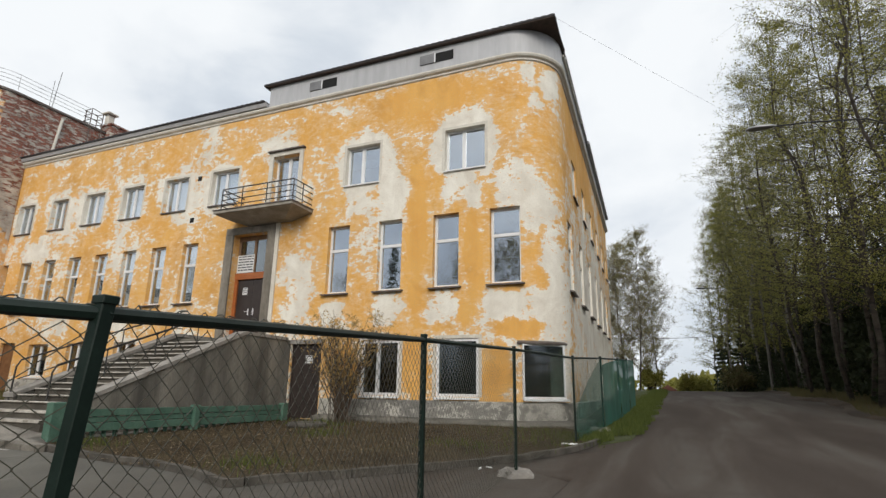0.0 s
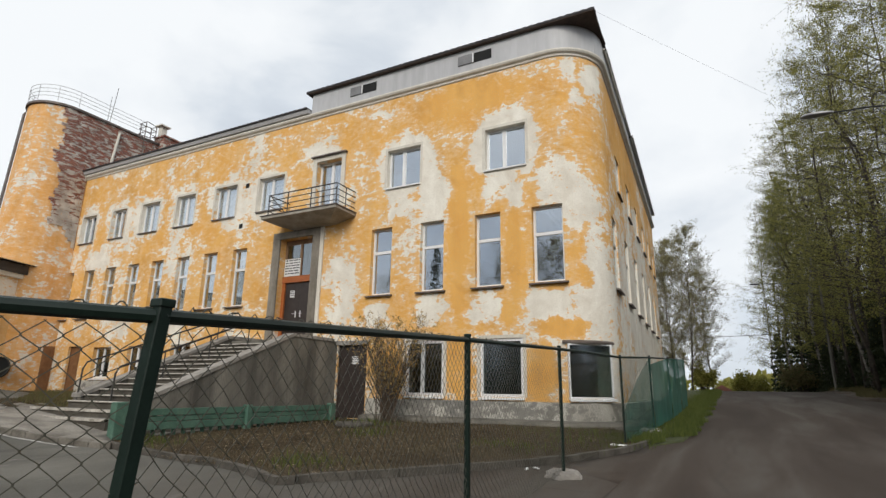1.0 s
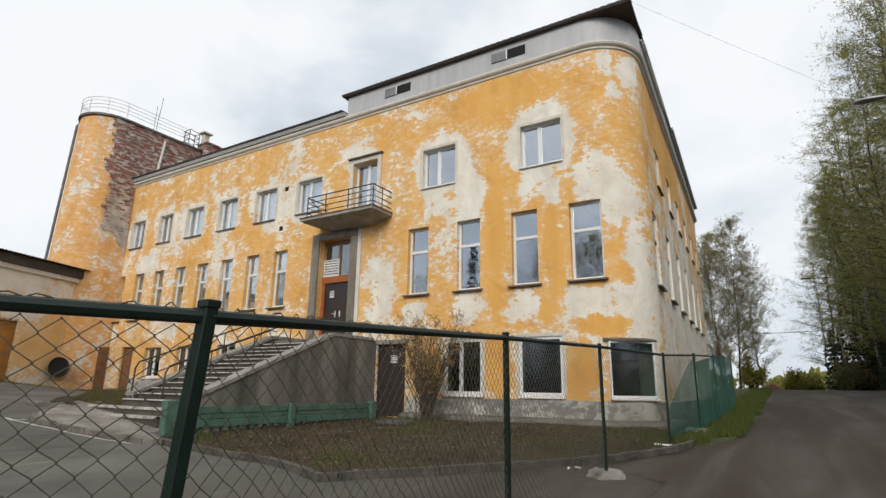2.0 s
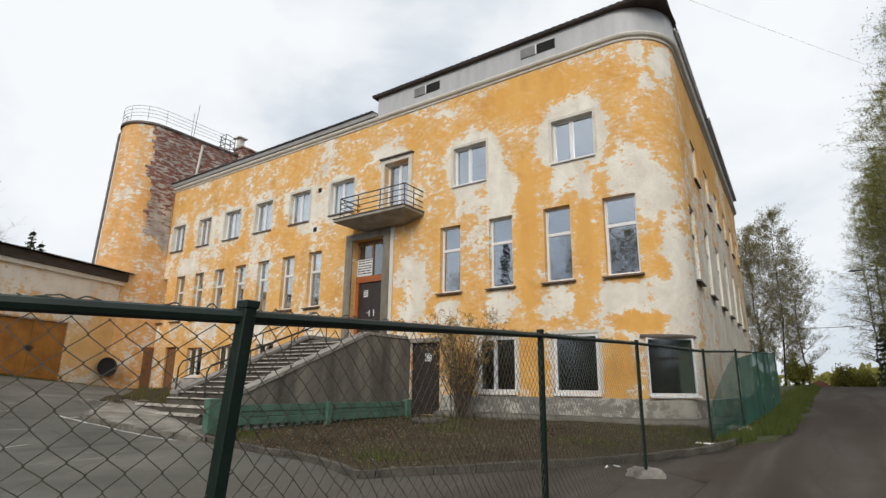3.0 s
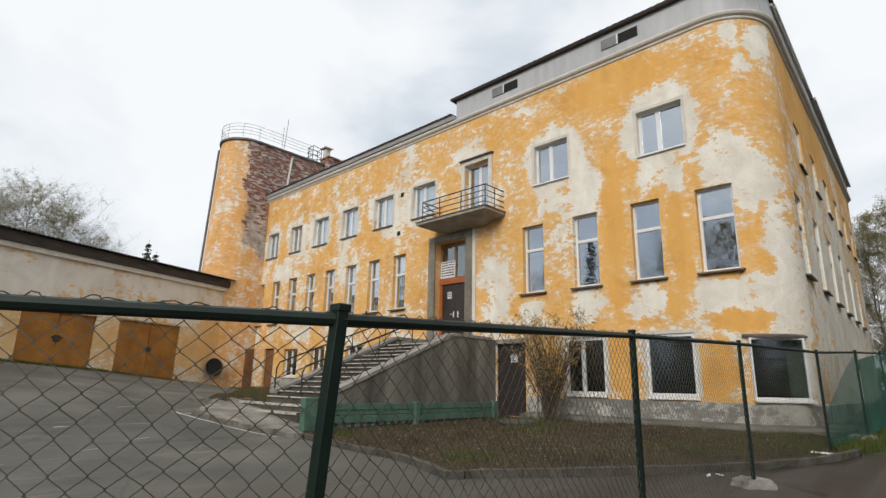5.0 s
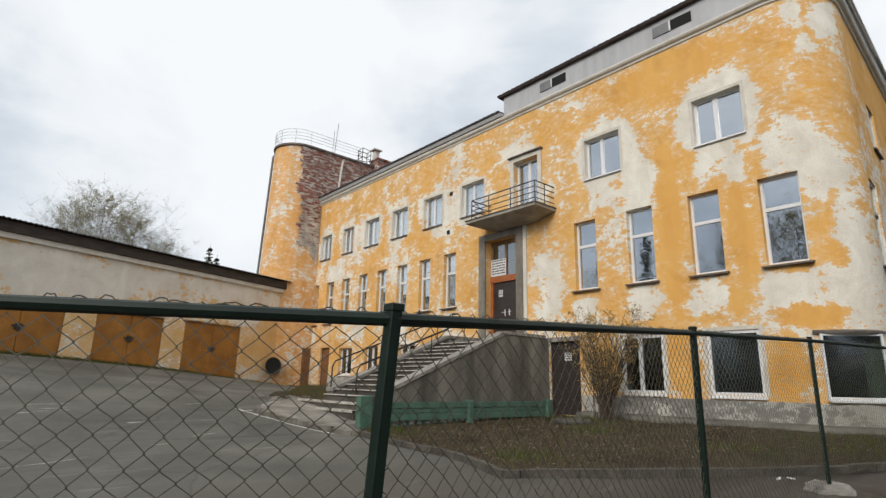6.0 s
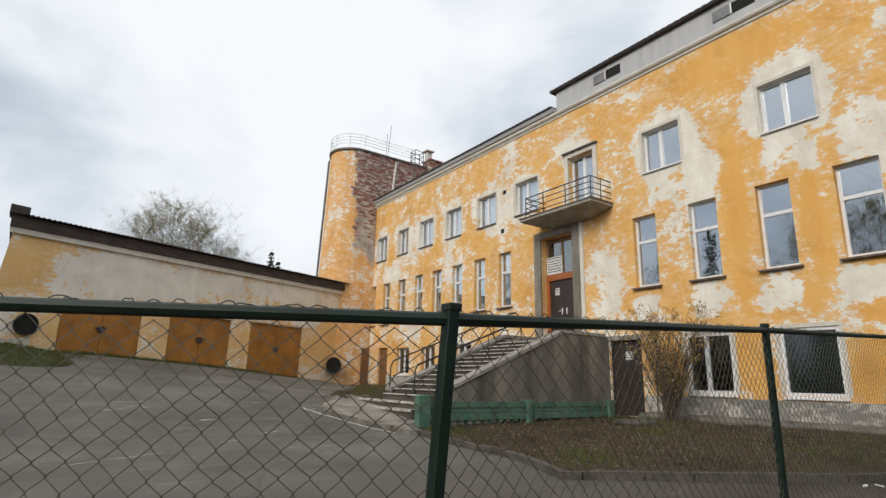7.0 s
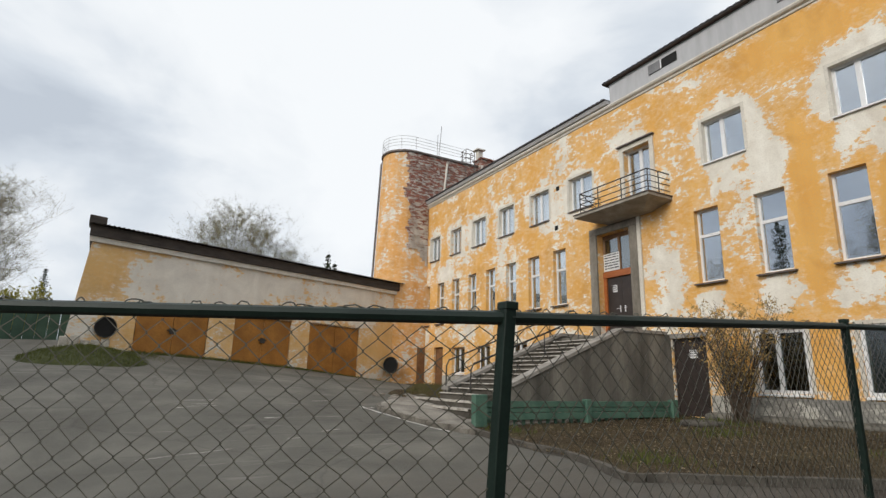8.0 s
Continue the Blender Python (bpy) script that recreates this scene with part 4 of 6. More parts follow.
            box(bm, x, min(x + l, 0.95 * w), -0.006, -0.0045, z, z + 0.45 * h / (rows + 0.6), m=m)
            x += l + 0.05 * w
        part("print_line", bm, M_INK, sh)
    return sh


sign("notice", "white printed notice board", entrance, Matrix.Translation((-w2 + 0.02, DD - 0.03, 2.44)), 0.72, 0.62, 6, 1)
sign("notice", "small white door notice", entrance, Matrix.Translation((-w2 + 0.36, DD - 0.004, 1.68)), 0.20, 0.24, 3, 2)
sign("notice", "small white door notice", base_door, Matrix.Translation((-0.06, 0.096, 1.60)), 0.26, 0.24, 3, 3)
bm = bmesh.new()
box(bm, DOOR_BASE[0] - 0.1, DOOR_BASE[1] + 0.12, FY - 0.32, FY - 0.004, DOOR_BASE[2] - 0.2, DOOR_BASE[2] - 0.02, 0.01)
part("threshold", bm, M_COPING, building)
bm = bmesh.new()
box(bm, DOOR_BASE[0] - 0.14, DOOR_BASE[1] + 0.1, FY - 0.05, FY - 0.004, DOOR_BASE[3] + 0.003, DOOR_BASE[3] + 0.13)
part("lintel", bm, M_COPING, building)

# plinth apron along the wall
bm = bmesh.new()
sweep(bm, [-9.7, -8.0, -6.0, S0] + ARC_S[1:] + [S1 + 1.5], [(0.055, 0.3), (0.055, 0.76), (0.42, 0.72), (0.46, 0.66), (0.46, 0.3)])
part("apron", bm, M_CONCRETE, building, "dark cracked concrete apron along the wall")

# ---- tower details ----
def brick_mat():
    m, nt, b = mat_new("bare_red_brick_with_plaster_scraps")
    v = coords(nt, "UV")
    br = nt.nodes.new("ShaderNodeTexBrick")
    br.inputs["Color1"].default_value = (0.37, 0.112, 0.068, 1)
    br.inputs["Color2"].default_value = (0.23, 0.075, 0.05, 1)
    br.inputs["Mortar"].default_value = (0.26, 0.22, 0.19, 1)
    br.inputs["Scale"].default_value = 1.0
    br.inputs["Brick Width"].default_value = 0.26
    br.inputs["Row Height"].default_value = 0.077
    br.inputs["Mortar Size"].default_value = 0.009
    nt.links.new(v, br.inputs["Vector"])
    n = noise_node(nt, coords(nt, "UV", (1.1, 3.6, 1)), 1.9, 7, 0.7, 0.3)
    sep = nt.nodes.new("ShaderNodeSeparateXYZ")
    nt.links.new(v, sep.inputs[0])
    low = math_node(nt, 'MULTIPLY', math_node(nt, 'SUBTRACT', 11.6, sep.outputs[1]), 0.10, True)
    mask = ramp_node(nt, math_node(nt, 'ADD', n, math_node(nt, 'MULTIPLY', low, 0.35)), [(0.51, (0, 0, 0)), (0.535, (1, 1, 1))])
    plaster = ramp_node(nt, noise_node(nt, v, 1.4, 6), [(0.35, (0.40, 0.34, 0.29)), (0.65, (0.70, 0.65, 0.58))])
    col = mix_node(nt, mask, br.outputs["Color"], plaster)
    dk = ramp_node(nt, noise_node(nt, v, 2.2, 5), [(0.35, (0.5, 0.5, 0.5)), (0.6, (1, 1, 1))])
    col = mix_node(nt, 0.35, col, dk, 'MULTIPLY')
    nt.links.new(col, b.inputs["Base Color"])
    b.inputs["Roughness"].default_value = 0.95
    bump_node(nt, b, math_node(nt, 'ADD', math_node(nt, 'MULTIPLY', br.outputs["Fac"], -0.5), math_node(nt, 'MULTIPLY', mask, 1.0)), 0.7, 0.03)
    return m


M_BRICK = brick_mat()


def brick_flank():
    """The bare brick field on the tower's flank, with a ragged plaster edge, let on in courses."""
    bm = bmesh.new()
    uv = bm.loops.layers.uv.new("wall")
    rnd = random.Random(5)
    z = 7.6
    while z < TZ - 0.01:
        h = 0.154
        k = (z - 7.6) / (TZ - 7.6)
        reach = 0.10 + 0.22 * min(1, k * 1.4) + 0.22 * rnd.random() + 0.35 * noise.noise((0.0, z * 0.9, 3.0))
        back = FY - 0.05 if z < 11.2 else 20.6
        pts = []
        n = 6
        for i in range(n + 1):
            y = FY - 0.05 + (TY - FY + 0.05) * i / n
            if y <= TY + 1e-6:
                break
            pts.append((TX, y))
        ang = reach / TR
        arc = [(TX - TR + TR * math.cos(-ang * i / 4), TY + TR * math.sin(-ang * i / 4)) for i in range(5)]
        line = ([(TX, back)] if back > FY else []) + pts + arc
        if k < 0.12:
            line = pts[:2 + int(k * 30)]
        prev = 0.0
        for p, q in zip(line, line[1:]):
            d = math.hypot(q[0] - p[0], q[1] - p[1])
            nrm = Vector((p[0] - TX + TR, min(0, p[1] - TY))).normalized() if p[1] < TY else Vector((1, 0))
            nrm2 = Vector((q[0] - TX + TR, min(0, q[1] - TY))).normalized() if q[1] < TY else Vector((1, 0))
            o = 0.03 + 0.02 * rnd.random()
            f = bm.faces.new([bm.verts.new((p[0] + nrm.x * o, p[1] + nrm.y * o, z)), bm.verts.new((p[0] + nrm.x * o, p[1] + nrm.y * o, z + h)),
                              bm.verts.new((q[0] + nrm2.x * o, q[1] + nrm2.y * o, z + h)), bm.verts.new((q[0] + nrm2.x * o, q[1] + nrm2.y * o, z))])
            for lp, c in zip(f.loops, ((prev, z), (prev, z + h), (prev + d, z + h), (prev + d, z))):
                lp[uv].uv = c
            prev += d
        z += h
    return part("brick_field", bm, M_BRICK, tower, "bare dark red brick with plaster scraps")


brick_flank()
# tower wall needs lengths on its skin
tw = [o for o in tower.children if o.name.startswith("wall")][0]
me = tw.data
lay = me.uv_layers.new(name="wall")
for lp in me.loops:
    co = me.vertices[lp.vertex_index].co
    a = math.atan2(co.y - TY, co.x - TX + TR)
    lay.data[lp.index].uv = (-a * TR if co.y <= TY else (-(co.y - TY) if co.x > TX - TR else math.pi * TR + co.y - TY), co.z)
M_LEAD = simple_mat("grey_zinc_pipe", (0.13, 0.125, 0.12), (0.22, 0.21, 0.205), 3, 0.5, metal=0.4, bump=0.1)
# railing round the tower's top
out = [p for p in reversed(tower_outline(0.05))][:-1]
for k in range(4):
    bm = bmesh.new()
    tube(bm, [(x, min(y, 16.3), TZ + 0.40 + 0.19 * k) for x, y in out], 0.012, 5)
    part("railing", bm, M_SIDING, tower)
for i in range(1, len(out), 4):
    bm = bmesh.new()
    x, y = out[i]
    tube(bm, [(x, min(y, 16.3), TZ + 0.2), (x, min(y, 16.3), TZ + 0.98)], 0.012, 5)
    part("railing_post", bm, M_SIDING, tower)
bm = bmesh.new()
tube(bm, [(TX - 0.35, 14.72, TZ + 0.1), (TX - 0.3, 14.85, TZ + 2.3)], 0.015, 5)
part("antenna_mast", bm, M_LEAD, tower)
bm = bmesh.new()
tube(bm, [(TX - 0.35, 14.6, TZ + 0.1), (TX - 0.32, 14.62, TZ + 1.7)], 0.012, 5)
part("antenna_mast", bm, M_LEAD, tower)
bm = bmesh.new()
tube(bm, [(TX - 2.26, 11.52, 4.0), (TX - 1.96, 11.70, 13.9), (TX - 1.8, 11.75, 14.2)], 0.065, 8)
part("drainpipe", bm, M_LEAD, tower, "grey tin drainpipe")
bm = bmesh.new()
tube(bm, [(TX + 0.06, 14.9, 11.9), (TX + 0.06, 15.1, 14.0)], 0.07, 8)
part("flue_pipe", bm, M_TRIM, tower, "whitewashed flue pipe")

chimney = empty("chimney", "brick chimney stump with a light cap on the roof", "chimney")
bm = bmesh.new()
uvl = bm.loops.layers.uv.new("wall")
box(bm, -27.1, -26.3, 17.3, 18.3, 11.4, 14.72)
box(bm, -27.16, -26.24, 17.24, 18.36, 14.72, 14.82)
for f in bm.faces:
    for lp in f.loops:
        lp[uvl].uv = (lp.vert.co.x + lp.vert.co.y, lp.vert.co.z)
part("shaft", bm, M_BRICK, chimney)
bm = bmesh.new()
box(bm, -26.95, -26.65, 17.3, 17.65, 14.82, 15.42, 0.03)
box(bm, -27.05, -26.5, 17.15, 17.75, 15.42, 15.5, 0.01)
part("cap", bm, M_TRIM, chimney)
for x, y in ((-27.0, 16.35), (-26.55, 16.35), (-27.0, 16.95), (-26.55, 16.95)):
    bm = bmesh.new()
    tube(bm, [(x, y, 11.4), (x, y, 15.2)], 0.025, 5)
    part("frame_post", bm, M_SILL, chimney, "rusty iron frame post")
for z in (14.6, 14.9, 15.18):
    bm = bmesh.new()
    tube(bm, [(-27.05, 16.3, z), (-26.5, 16.35, z + 0.05), (-26.55, 16.95, z), (-27.0, 16.95, z + 0.03), (-27.05, 16.3, z)], 0.022, 5)
    part("frame_bar", bm, M_SILL, chimney, "rusty iron frame bar")

# side door on the tower's flank
bm = bmesh.new()
box(bm, TX - 0.02, TX + 0.05, 13.52, 13.96, 1.0, 3.1, 0.01)
part("door", bm, M_BROWNDOOR, tower, "narrow brown wooden door")

# ---- garage details ----
def corrugated(bm, x0, x1, y0, y1, z0, z1, pitch=0.16, amp=0.02):
    n = int((x1 - x0) / pitch * 4)
    a, b = [], []
    for i in range(n + 1):
        x = x0 + (x1 - x0) * i / n
        w = amp * math.sin(2 * math.pi * (x - x0) / pitch)
        a.append((bm.verts.new((x, y0, z0 + w)), bm.verts.new((x, y0, z0 + w + 0.02))))
        b.append((bm.verts.new((x, y1, z1 + w)), bm.verts.new((x, y1, z1 + w + 0.02))))
    for i in range(n):
        bm.faces.new((a[i][0], a[i + 1][0], a[i + 1][1], a[i][1]))
        bm.faces.new((a[i][1], a[i + 1][1], b[i + 1][1], b[i][1]))
        bm.faces.new((b[i][0], b[i + 1][0], a[i + 1][0], a[i][0]))


M_DARKROOF = simple_mat("dark_brown_roofing", (0.035, 0.027, 0.022), (0.075, 0.06, 0.05), 1.5, 0.8, bump=0.4, fine=15, stretch=(1, 1, 4))
bm = bmesh.new()
box(bm, -0.2, GL + 0.12, -0.22, 8.1, 6.065, 6.44, m=gm)
part("eave_board", bm, M_DARKROOF, garage, "dark brown weathered eave board")
bm = bmesh.new()
corrugated(bm, -0.25, GL + 0.1, -0.4, 8.2, 6.47, 6.9)
bmesh.ops.transform(bm, matrix=gm, verts=bm.verts)
part("roof", bm, M_DARKROOF, garage, "dark corrugated roof sheets")
bm = bmesh.new()
box(bm, GL - 0.35, GL + 0.2, -0.32, 0.5, 6.45, 6.76, 0.02, m=gm)
part("end_block", bm, M_DARKROOF, garage)
for k, (a, b) in enumerate(GATES):
    za = ground_z(*(GA + GD * 0.5 * (a + b))) - 0.06
    mid = 0.5 * (a + b)
    bm = bmesh.new()
    box(bm, a - 0.04, b + 0.04, 0.0, 0.06, GT - 0.02, GT + 0.06, m=gm)
    gate = part("gate", bm, M_BROWNDOOR, garage, "rusty orange double garage gate")
    for u, v in ((a + 0.02, mid - 0.008), (mid + 0.008, b - 0.02)):
        bm = bmesh.new()
        box(bm, u, v, 0.07, 0.12, za, GT - 0.03, 0.006, m=gm)
        leaf = part("gate_leaf", bm, M_GATE, gate)
    bm = bmesh.new()
    box(bm, mid - 0.2, mid + 0.2, 0.035, 0.066, 0.5 * (za + GT) + 0.05, 0.5 * (za + GT) + 0.11, m=gm)
    box(bm, mid - 0.12, mid + 0.12, 0.02, 0.044, 0.5 * (za + GT) - 0.06, 0.5 * (za + GT) + 0.16, 0.02, m=gm)
    part("lock", bm, M_IRON, gate, "dark iron lock box and bar")


def pipe_end(s, z, r, length, turn=0.0):
    """A wide steel duct sticking out of the wall; a black disc stands for its shaded inside."""
    pipe = empty("duct", "wide black duct stub with a pale rim in the garage wall", "duct", "ducts of the garage wall")
    bm = bmesh.new()
    n = 20
    rings = []
    for y, rr in ((0.05, r), (-length, r), (-length, r - 0.025), (0.1, r - 0.025)):
        rings.append([bm.verts.new((s + rr * math.cos(2 * math.pi * i / n), y, z + rr * math.sin(2 * math.pi * i / n))) for i in range(n)])
    for u, v in zip(rings, rings[1:]):
        for i in range(n):
            bm.faces.new((u[i], v[i], v[(i + 1) % n], u[(i + 1) % n]))
    at = gm @ Matrix.Translation((s, 0, z)) @ Matrix.Rotation(radians(turn), 4, 'Z') @ Matrix.Translation((-s, 0, -z))
    bmesh.ops.transform(bm, matrix=at, verts=bm.verts)
    part("sleeve", bm, M_IRON, pipe, smooth=True)
    # black disc near the mouth, painted shade of the bore
    bm = bmesh.new()
    bmesh.ops.create_circle(bm, cap_ends=True, radius=r - 0.024, segments=n, matrix=at @ Matrix.Translation((s, 0.05 - length, z)) @ Matrix.Rotation(radians(90), 4, 'X'))
    part("inside", bm, M_BLACK, pipe)


pipe_end(GL - 0.85, 2.95, 0.36, 0.16)
pipe_end(0.25, 2.12, 0.42, 0.6, 38)

# ---- stair details ----
RUN0, RUN1 = 12.0, 12.0 - TREAD * NST + 0.25
for xa, xb in ((SX1 - 0.33, SX1 + 0.03), (SX0 - 0.03, SX0 + 0.33)):
    bm = bmesh.new()
    prof = [(FY - 0.17, LAND + 0.064), (RUN0, LAND + 0.064), (RUN1 - 0.03, 1.175)]
    lo = [(bm.verts.new((xa, y, z)), bm.verts.new((xb, y, z))) for y, z in prof]
    hi = [(bm.verts.new((xa, y, z + 0.09)), bm.verts.new((xb, y, z + 0.09))) for y, z in prof]
    for i in range(2):
        for q in ((lo[i][0], lo[i][1], lo[i + 1][1], lo[i + 1][0]), (hi[i][1], hi[i][0], hi[i + 1][0], hi[i + 1][1]),
                  (lo[i][0], lo[i + 1][0], hi[i + 1][0], hi[i][0]), (lo[i + 1][1], lo[i][1], hi[i][1], hi[i + 1][1])):
            bm.faces.new(q)
    bm.faces.new((lo[0][1], lo[0][0], hi[0][0], hi[0][1]))
    bm.faces.new((lo[2][0], lo[2][1], hi[2][1], hi[2][0]))
    part("coping", bm, M_COPING, stair, "pale worn concrete coping")
# handrails on both parapets
for x, zlift in ((SX0 + 0.15, 0.0), (-12.35, 0.0)):
    bm = bmesh.new()
    sl = RISE / TREAD
    zr = lambda y: (LAND if y > RUN0 else LAND - sl * (RUN0 - y)) + (0.74 if x < SX0 + 1 else 0.62)
    base = 0.15 if x < SX0 + 1 else -0.12
    ys = [RUN0 + 0.25, RUN0, RUN1 + 0.1]
    tube(bm, [(x, y, zr(y)) for y in ys] + [(x, RUN1 + 0.02, zr(RUN1) - 0.12), (x, RUN1 + 0.0, 0.9)], 0.022, 6)
    part("handrail", bm, M_IRON, stair, "bent black iron handrail")
    bm = bmesh.new()
    if x < SX0 + 1:
        tube(bm, [(x, y, zr(y) - 0.42) for y in ys], 0.014, 5)
        part("mid_rail", bm, M_IRON, stair)
    else:
        bm.free()
    for y in (RUN1 + 1.2, RUN1 + 2.5, RUN1 + 3.8):
        bm = bmesh.new()
        tube(bm, [(x, y, zr(y) - 0.74), (x, y, zr(y))], 0.016, 5)
        part("rail_post", bm, M_IRON, stair)

# low wide steps and platform in front of the stair
M_PLAT = simple_mat("cracked_pale_concrete", (0.14, 0.125, 0.105), (0.31, 0.285, 0.245), 1.6, 0.93, bump=0.5, fine=26, dist=0.02)


platform = empty("stair_platform", "broken pale concrete platform and low steps before the stair", "platform")
for x0, y0, z1, seed in ((-14.0, 6.98, 0.80, 3), (-14.55, 7.30, 0.955, 8)):
    # broken at the outer end
    bm = bmesh.new()
    n = 16
    edge = []
    for i in range(n + 1):
        x = x0 + (-11.0 - x0) * i / n
        edge.append((x, y0 + 0.05 * noise.noise(Vector((x * 3, seed, 0))) + (0.12 if i == 0 else 0)))
    prism(bm, edge + [(-11.0, 7.64), (x0 + 0.25, 7.64), (x0 - 0.1, 7.5)], 0.3, z1 - 0.06)
    # dark step body under a paler tread and edge strip
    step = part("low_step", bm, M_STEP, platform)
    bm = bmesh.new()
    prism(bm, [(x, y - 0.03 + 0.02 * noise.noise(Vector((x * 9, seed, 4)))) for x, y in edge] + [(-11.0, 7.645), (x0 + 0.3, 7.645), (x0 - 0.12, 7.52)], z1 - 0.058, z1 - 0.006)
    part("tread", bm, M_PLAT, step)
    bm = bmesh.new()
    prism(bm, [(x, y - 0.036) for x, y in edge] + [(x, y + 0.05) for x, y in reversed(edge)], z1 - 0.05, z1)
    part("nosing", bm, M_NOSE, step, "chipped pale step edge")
# rubble and broken concrete beside the lowest steps
rr = random.Random(12)
for k in range(16):
    bm = bmesh.new()
    bmesh.ops.create_icosphere(bm, subdivisions=1, radius=1.0)
    sx, sy, sz = rr.uniform(0.12, 0.34), rr.uniform(0.1, 0.22), rr.uniform(0.05, 0.1)
    x, y = rr.uniform(-15.9, -14.2), rr.uniform(6.7, 8.2)
    for v in bm.verts:
        d = 1 + 0.35 * noise.noise(v.co * 1.7 + Vector((k, 0, 0)))
        v.co = Vector((v.co.x * sx * d, v.co.y * sy * d, max(-0.5, min(0.6, v.co.z)) * sz * d * 1.5))
    bmesh.ops.transform(bm, matrix=pose(x, y, ground_z(x, y) + 0.03, 0, 0, rr.uniform(0, 180)), verts=bm.verts)
    tagged(finish("rubble_lump", bm, M_PLAT), "rough lump of broken pale concrete beside the stair", "rubble", "rubble beside the stair")

# ---- planting bed with its kerb ----
def catmull(pts, n=8):
    out = []
    P = [Vector(p) for p in pts]
    for i in range(len(P) - 1):
        a, b, c, d = P[max(i - 1, 0)], P[i], P[i + 1], P[min(i + 2, len(P) - 1)]
        for k in range(n):
            t = k / n
            out.append(0.5 * ((2 * b) + (c - a) * t + (2 * a - 5 * b + 4 * c - d) * t * t + (3 * b - a - 3 * c + d) * t ** 3))
    return out + [P[-1]]


KERB = catmull([(-10.5, 6.45), (-8.9, 6.6), (-7.4, 6.62), (-6.2, 6.25), (-5.42, 5.93), (-5.1, 6.36), (-4.3, 7.12), (-3.42, 8.2), (-2.83, 8.95), (-2.38, 9.65), (-1.97, 10.5), (-1.68, 11.5), (-1.6, 12.3)], 2)
M_KERB = simple_mat("chipped_concrete_kerb", (0.05, 0.044, 0.036), (0.12, 0.107, 0.09), 3, 0.95, bump=0.6, fine=30, dist=0.02)
kerb = tagged(empty("kerb"), "chipped concrete kerb of the planting bed", "kerb", kind="structure")
rnd = random.Random(11)
i = 0
while i < len(KERB) - 1:
    p, q = KERB[i], KERB[i + 1]
    d = (q - p)
    L = d.length
    d.normalize()
    za, zb = ground_z(p.x, p.y), ground_z(q.x, q.y)
    bm = bmesh.new()
    box(bm, 0.003, L - 0.003, -0.05, 0.05, -0.25, 0.11 + rnd.uniform(-0.010, 0.008), 0.006)
    m = Matrix(((d.x, -d.y, 0, p.x), (d.y, d.x, 0, p.y), ((zb - za) / L, 0, 1, za), (0, 0, 0, 1)))
    bmesh.ops.transform(bm, matrix=m @ pose(0, 0, 0, rnd.uniform(-3, 3), 0, rnd.uniform(-1, 1)), verts=bm.verts)
    part("kerbstone", bm, M_KERB, kerb)
    i += 1


def soil_mat():
    m, nt, b = mat_new("bare_soil_with_old_leaves")
    v = coords(nt)
    big = noise_node(nt, v, 0.9, 6, 0.6)
    col = ramp_node(nt, big, [(0.3, (0.027, 0.020, 0.013)), (0.52, (0.056, 0.043, 0.027)), (0.68, (0.062, 0.053, 0.029))])
    vo = nt.nodes.new("ShaderNodeTexVoronoi")
    vo.inputs["Scale"].default_value = 22
    nt.links.new(v, vo.inputs["Vector"])
    bits = ramp_node(nt, noise_node(nt, v, 30, 3, 0.7), [(0.56, (0, 0, 0)), (0.63, (1, 1, 1))])
    col = mix_node(nt, math_node(nt, 'MULTIPLY', bits, 0.7), col, (0.19, 0.145, 0.09))
    nt.links.new(col, b.inputs["Base Color"])
    b.inputs["Roughness"].default_value = 1.0
    b.inputs["Specular IOR Level"].default_value = 0.1
    bump_node(nt, b, math_node(nt, 'ADD', noise_node(nt, v, 6, 6, 0.7), math_node(nt, 'MULTIPLY', vo.outputs["Distance"], 0.5)), 0.9, 0.05)
    return m


M_SOIL = soil_mat()


def bed_top(x, y):
    edge = min((Vector((x, y)) - k).length for k in KERB)
    near_stair = min(1.0, max(0.0, (-8.2 - x) / 1.6))
    rough = 1.0 - 0.8 * near_stair
    return ground_z(x, y) + 0.05 + (0.07 - 0.10 * near_stair) * min(1, edge / 1.5) + 0.05 * rough * noise.noise((x * 0.9, y * 0.9, 1.0)) + 0.025 * rough * noise.noise((x * 3.1, y * 3.1, 5.0))


def filled(name, outline, zf, mat, step=0.25, label="", category="", drop=0.3, kind="structure"):
    """A sheet of ground over a plan outline, cut into small cells, with its edge turned down."""
    bm = bmesh.new()
    vs = [bm.verts.new((x, y, 0)) for x, y in outline]
    bm.faces.new(vs)
    xs, ys = [p[0] for p in outline], [p[1] for p in outline]
    for lo, hi, no in ((min(xs), max(xs), (1, 0, 0)), (min(ys), max(ys), (0, 1, 0))):
        c = lo + step
        while c < hi:
            bmesh.ops.bisect_plane(bm, geom=bm.verts[:] + bm.edges[:] + bm.faces[:], plane_co=(c * no[0], c * no[1], 0), plane_no=no)
            c += step
    border = [e for e in bm.edges if e.is_boundary]
    for v in bm.verts:
        v.co.z = zf(v.co.x, v.co.y)
    r = bmesh.ops.extrude_edge_only(bm, edges=border)
    for v in [g for g in r["geom"] if isinstance(g, bmesh.types.BMVert)]:
        v.co.z -= drop
    bm.normal_update()
    if sum(f.normal.z for f in bm.faces) < 0:
        bmesh.ops.reverse_faces(bm, faces=bm.faces)
    ob = finish(name, bm, mat, smooth=True)
    return tagged(ob, label, category, kind=kind)


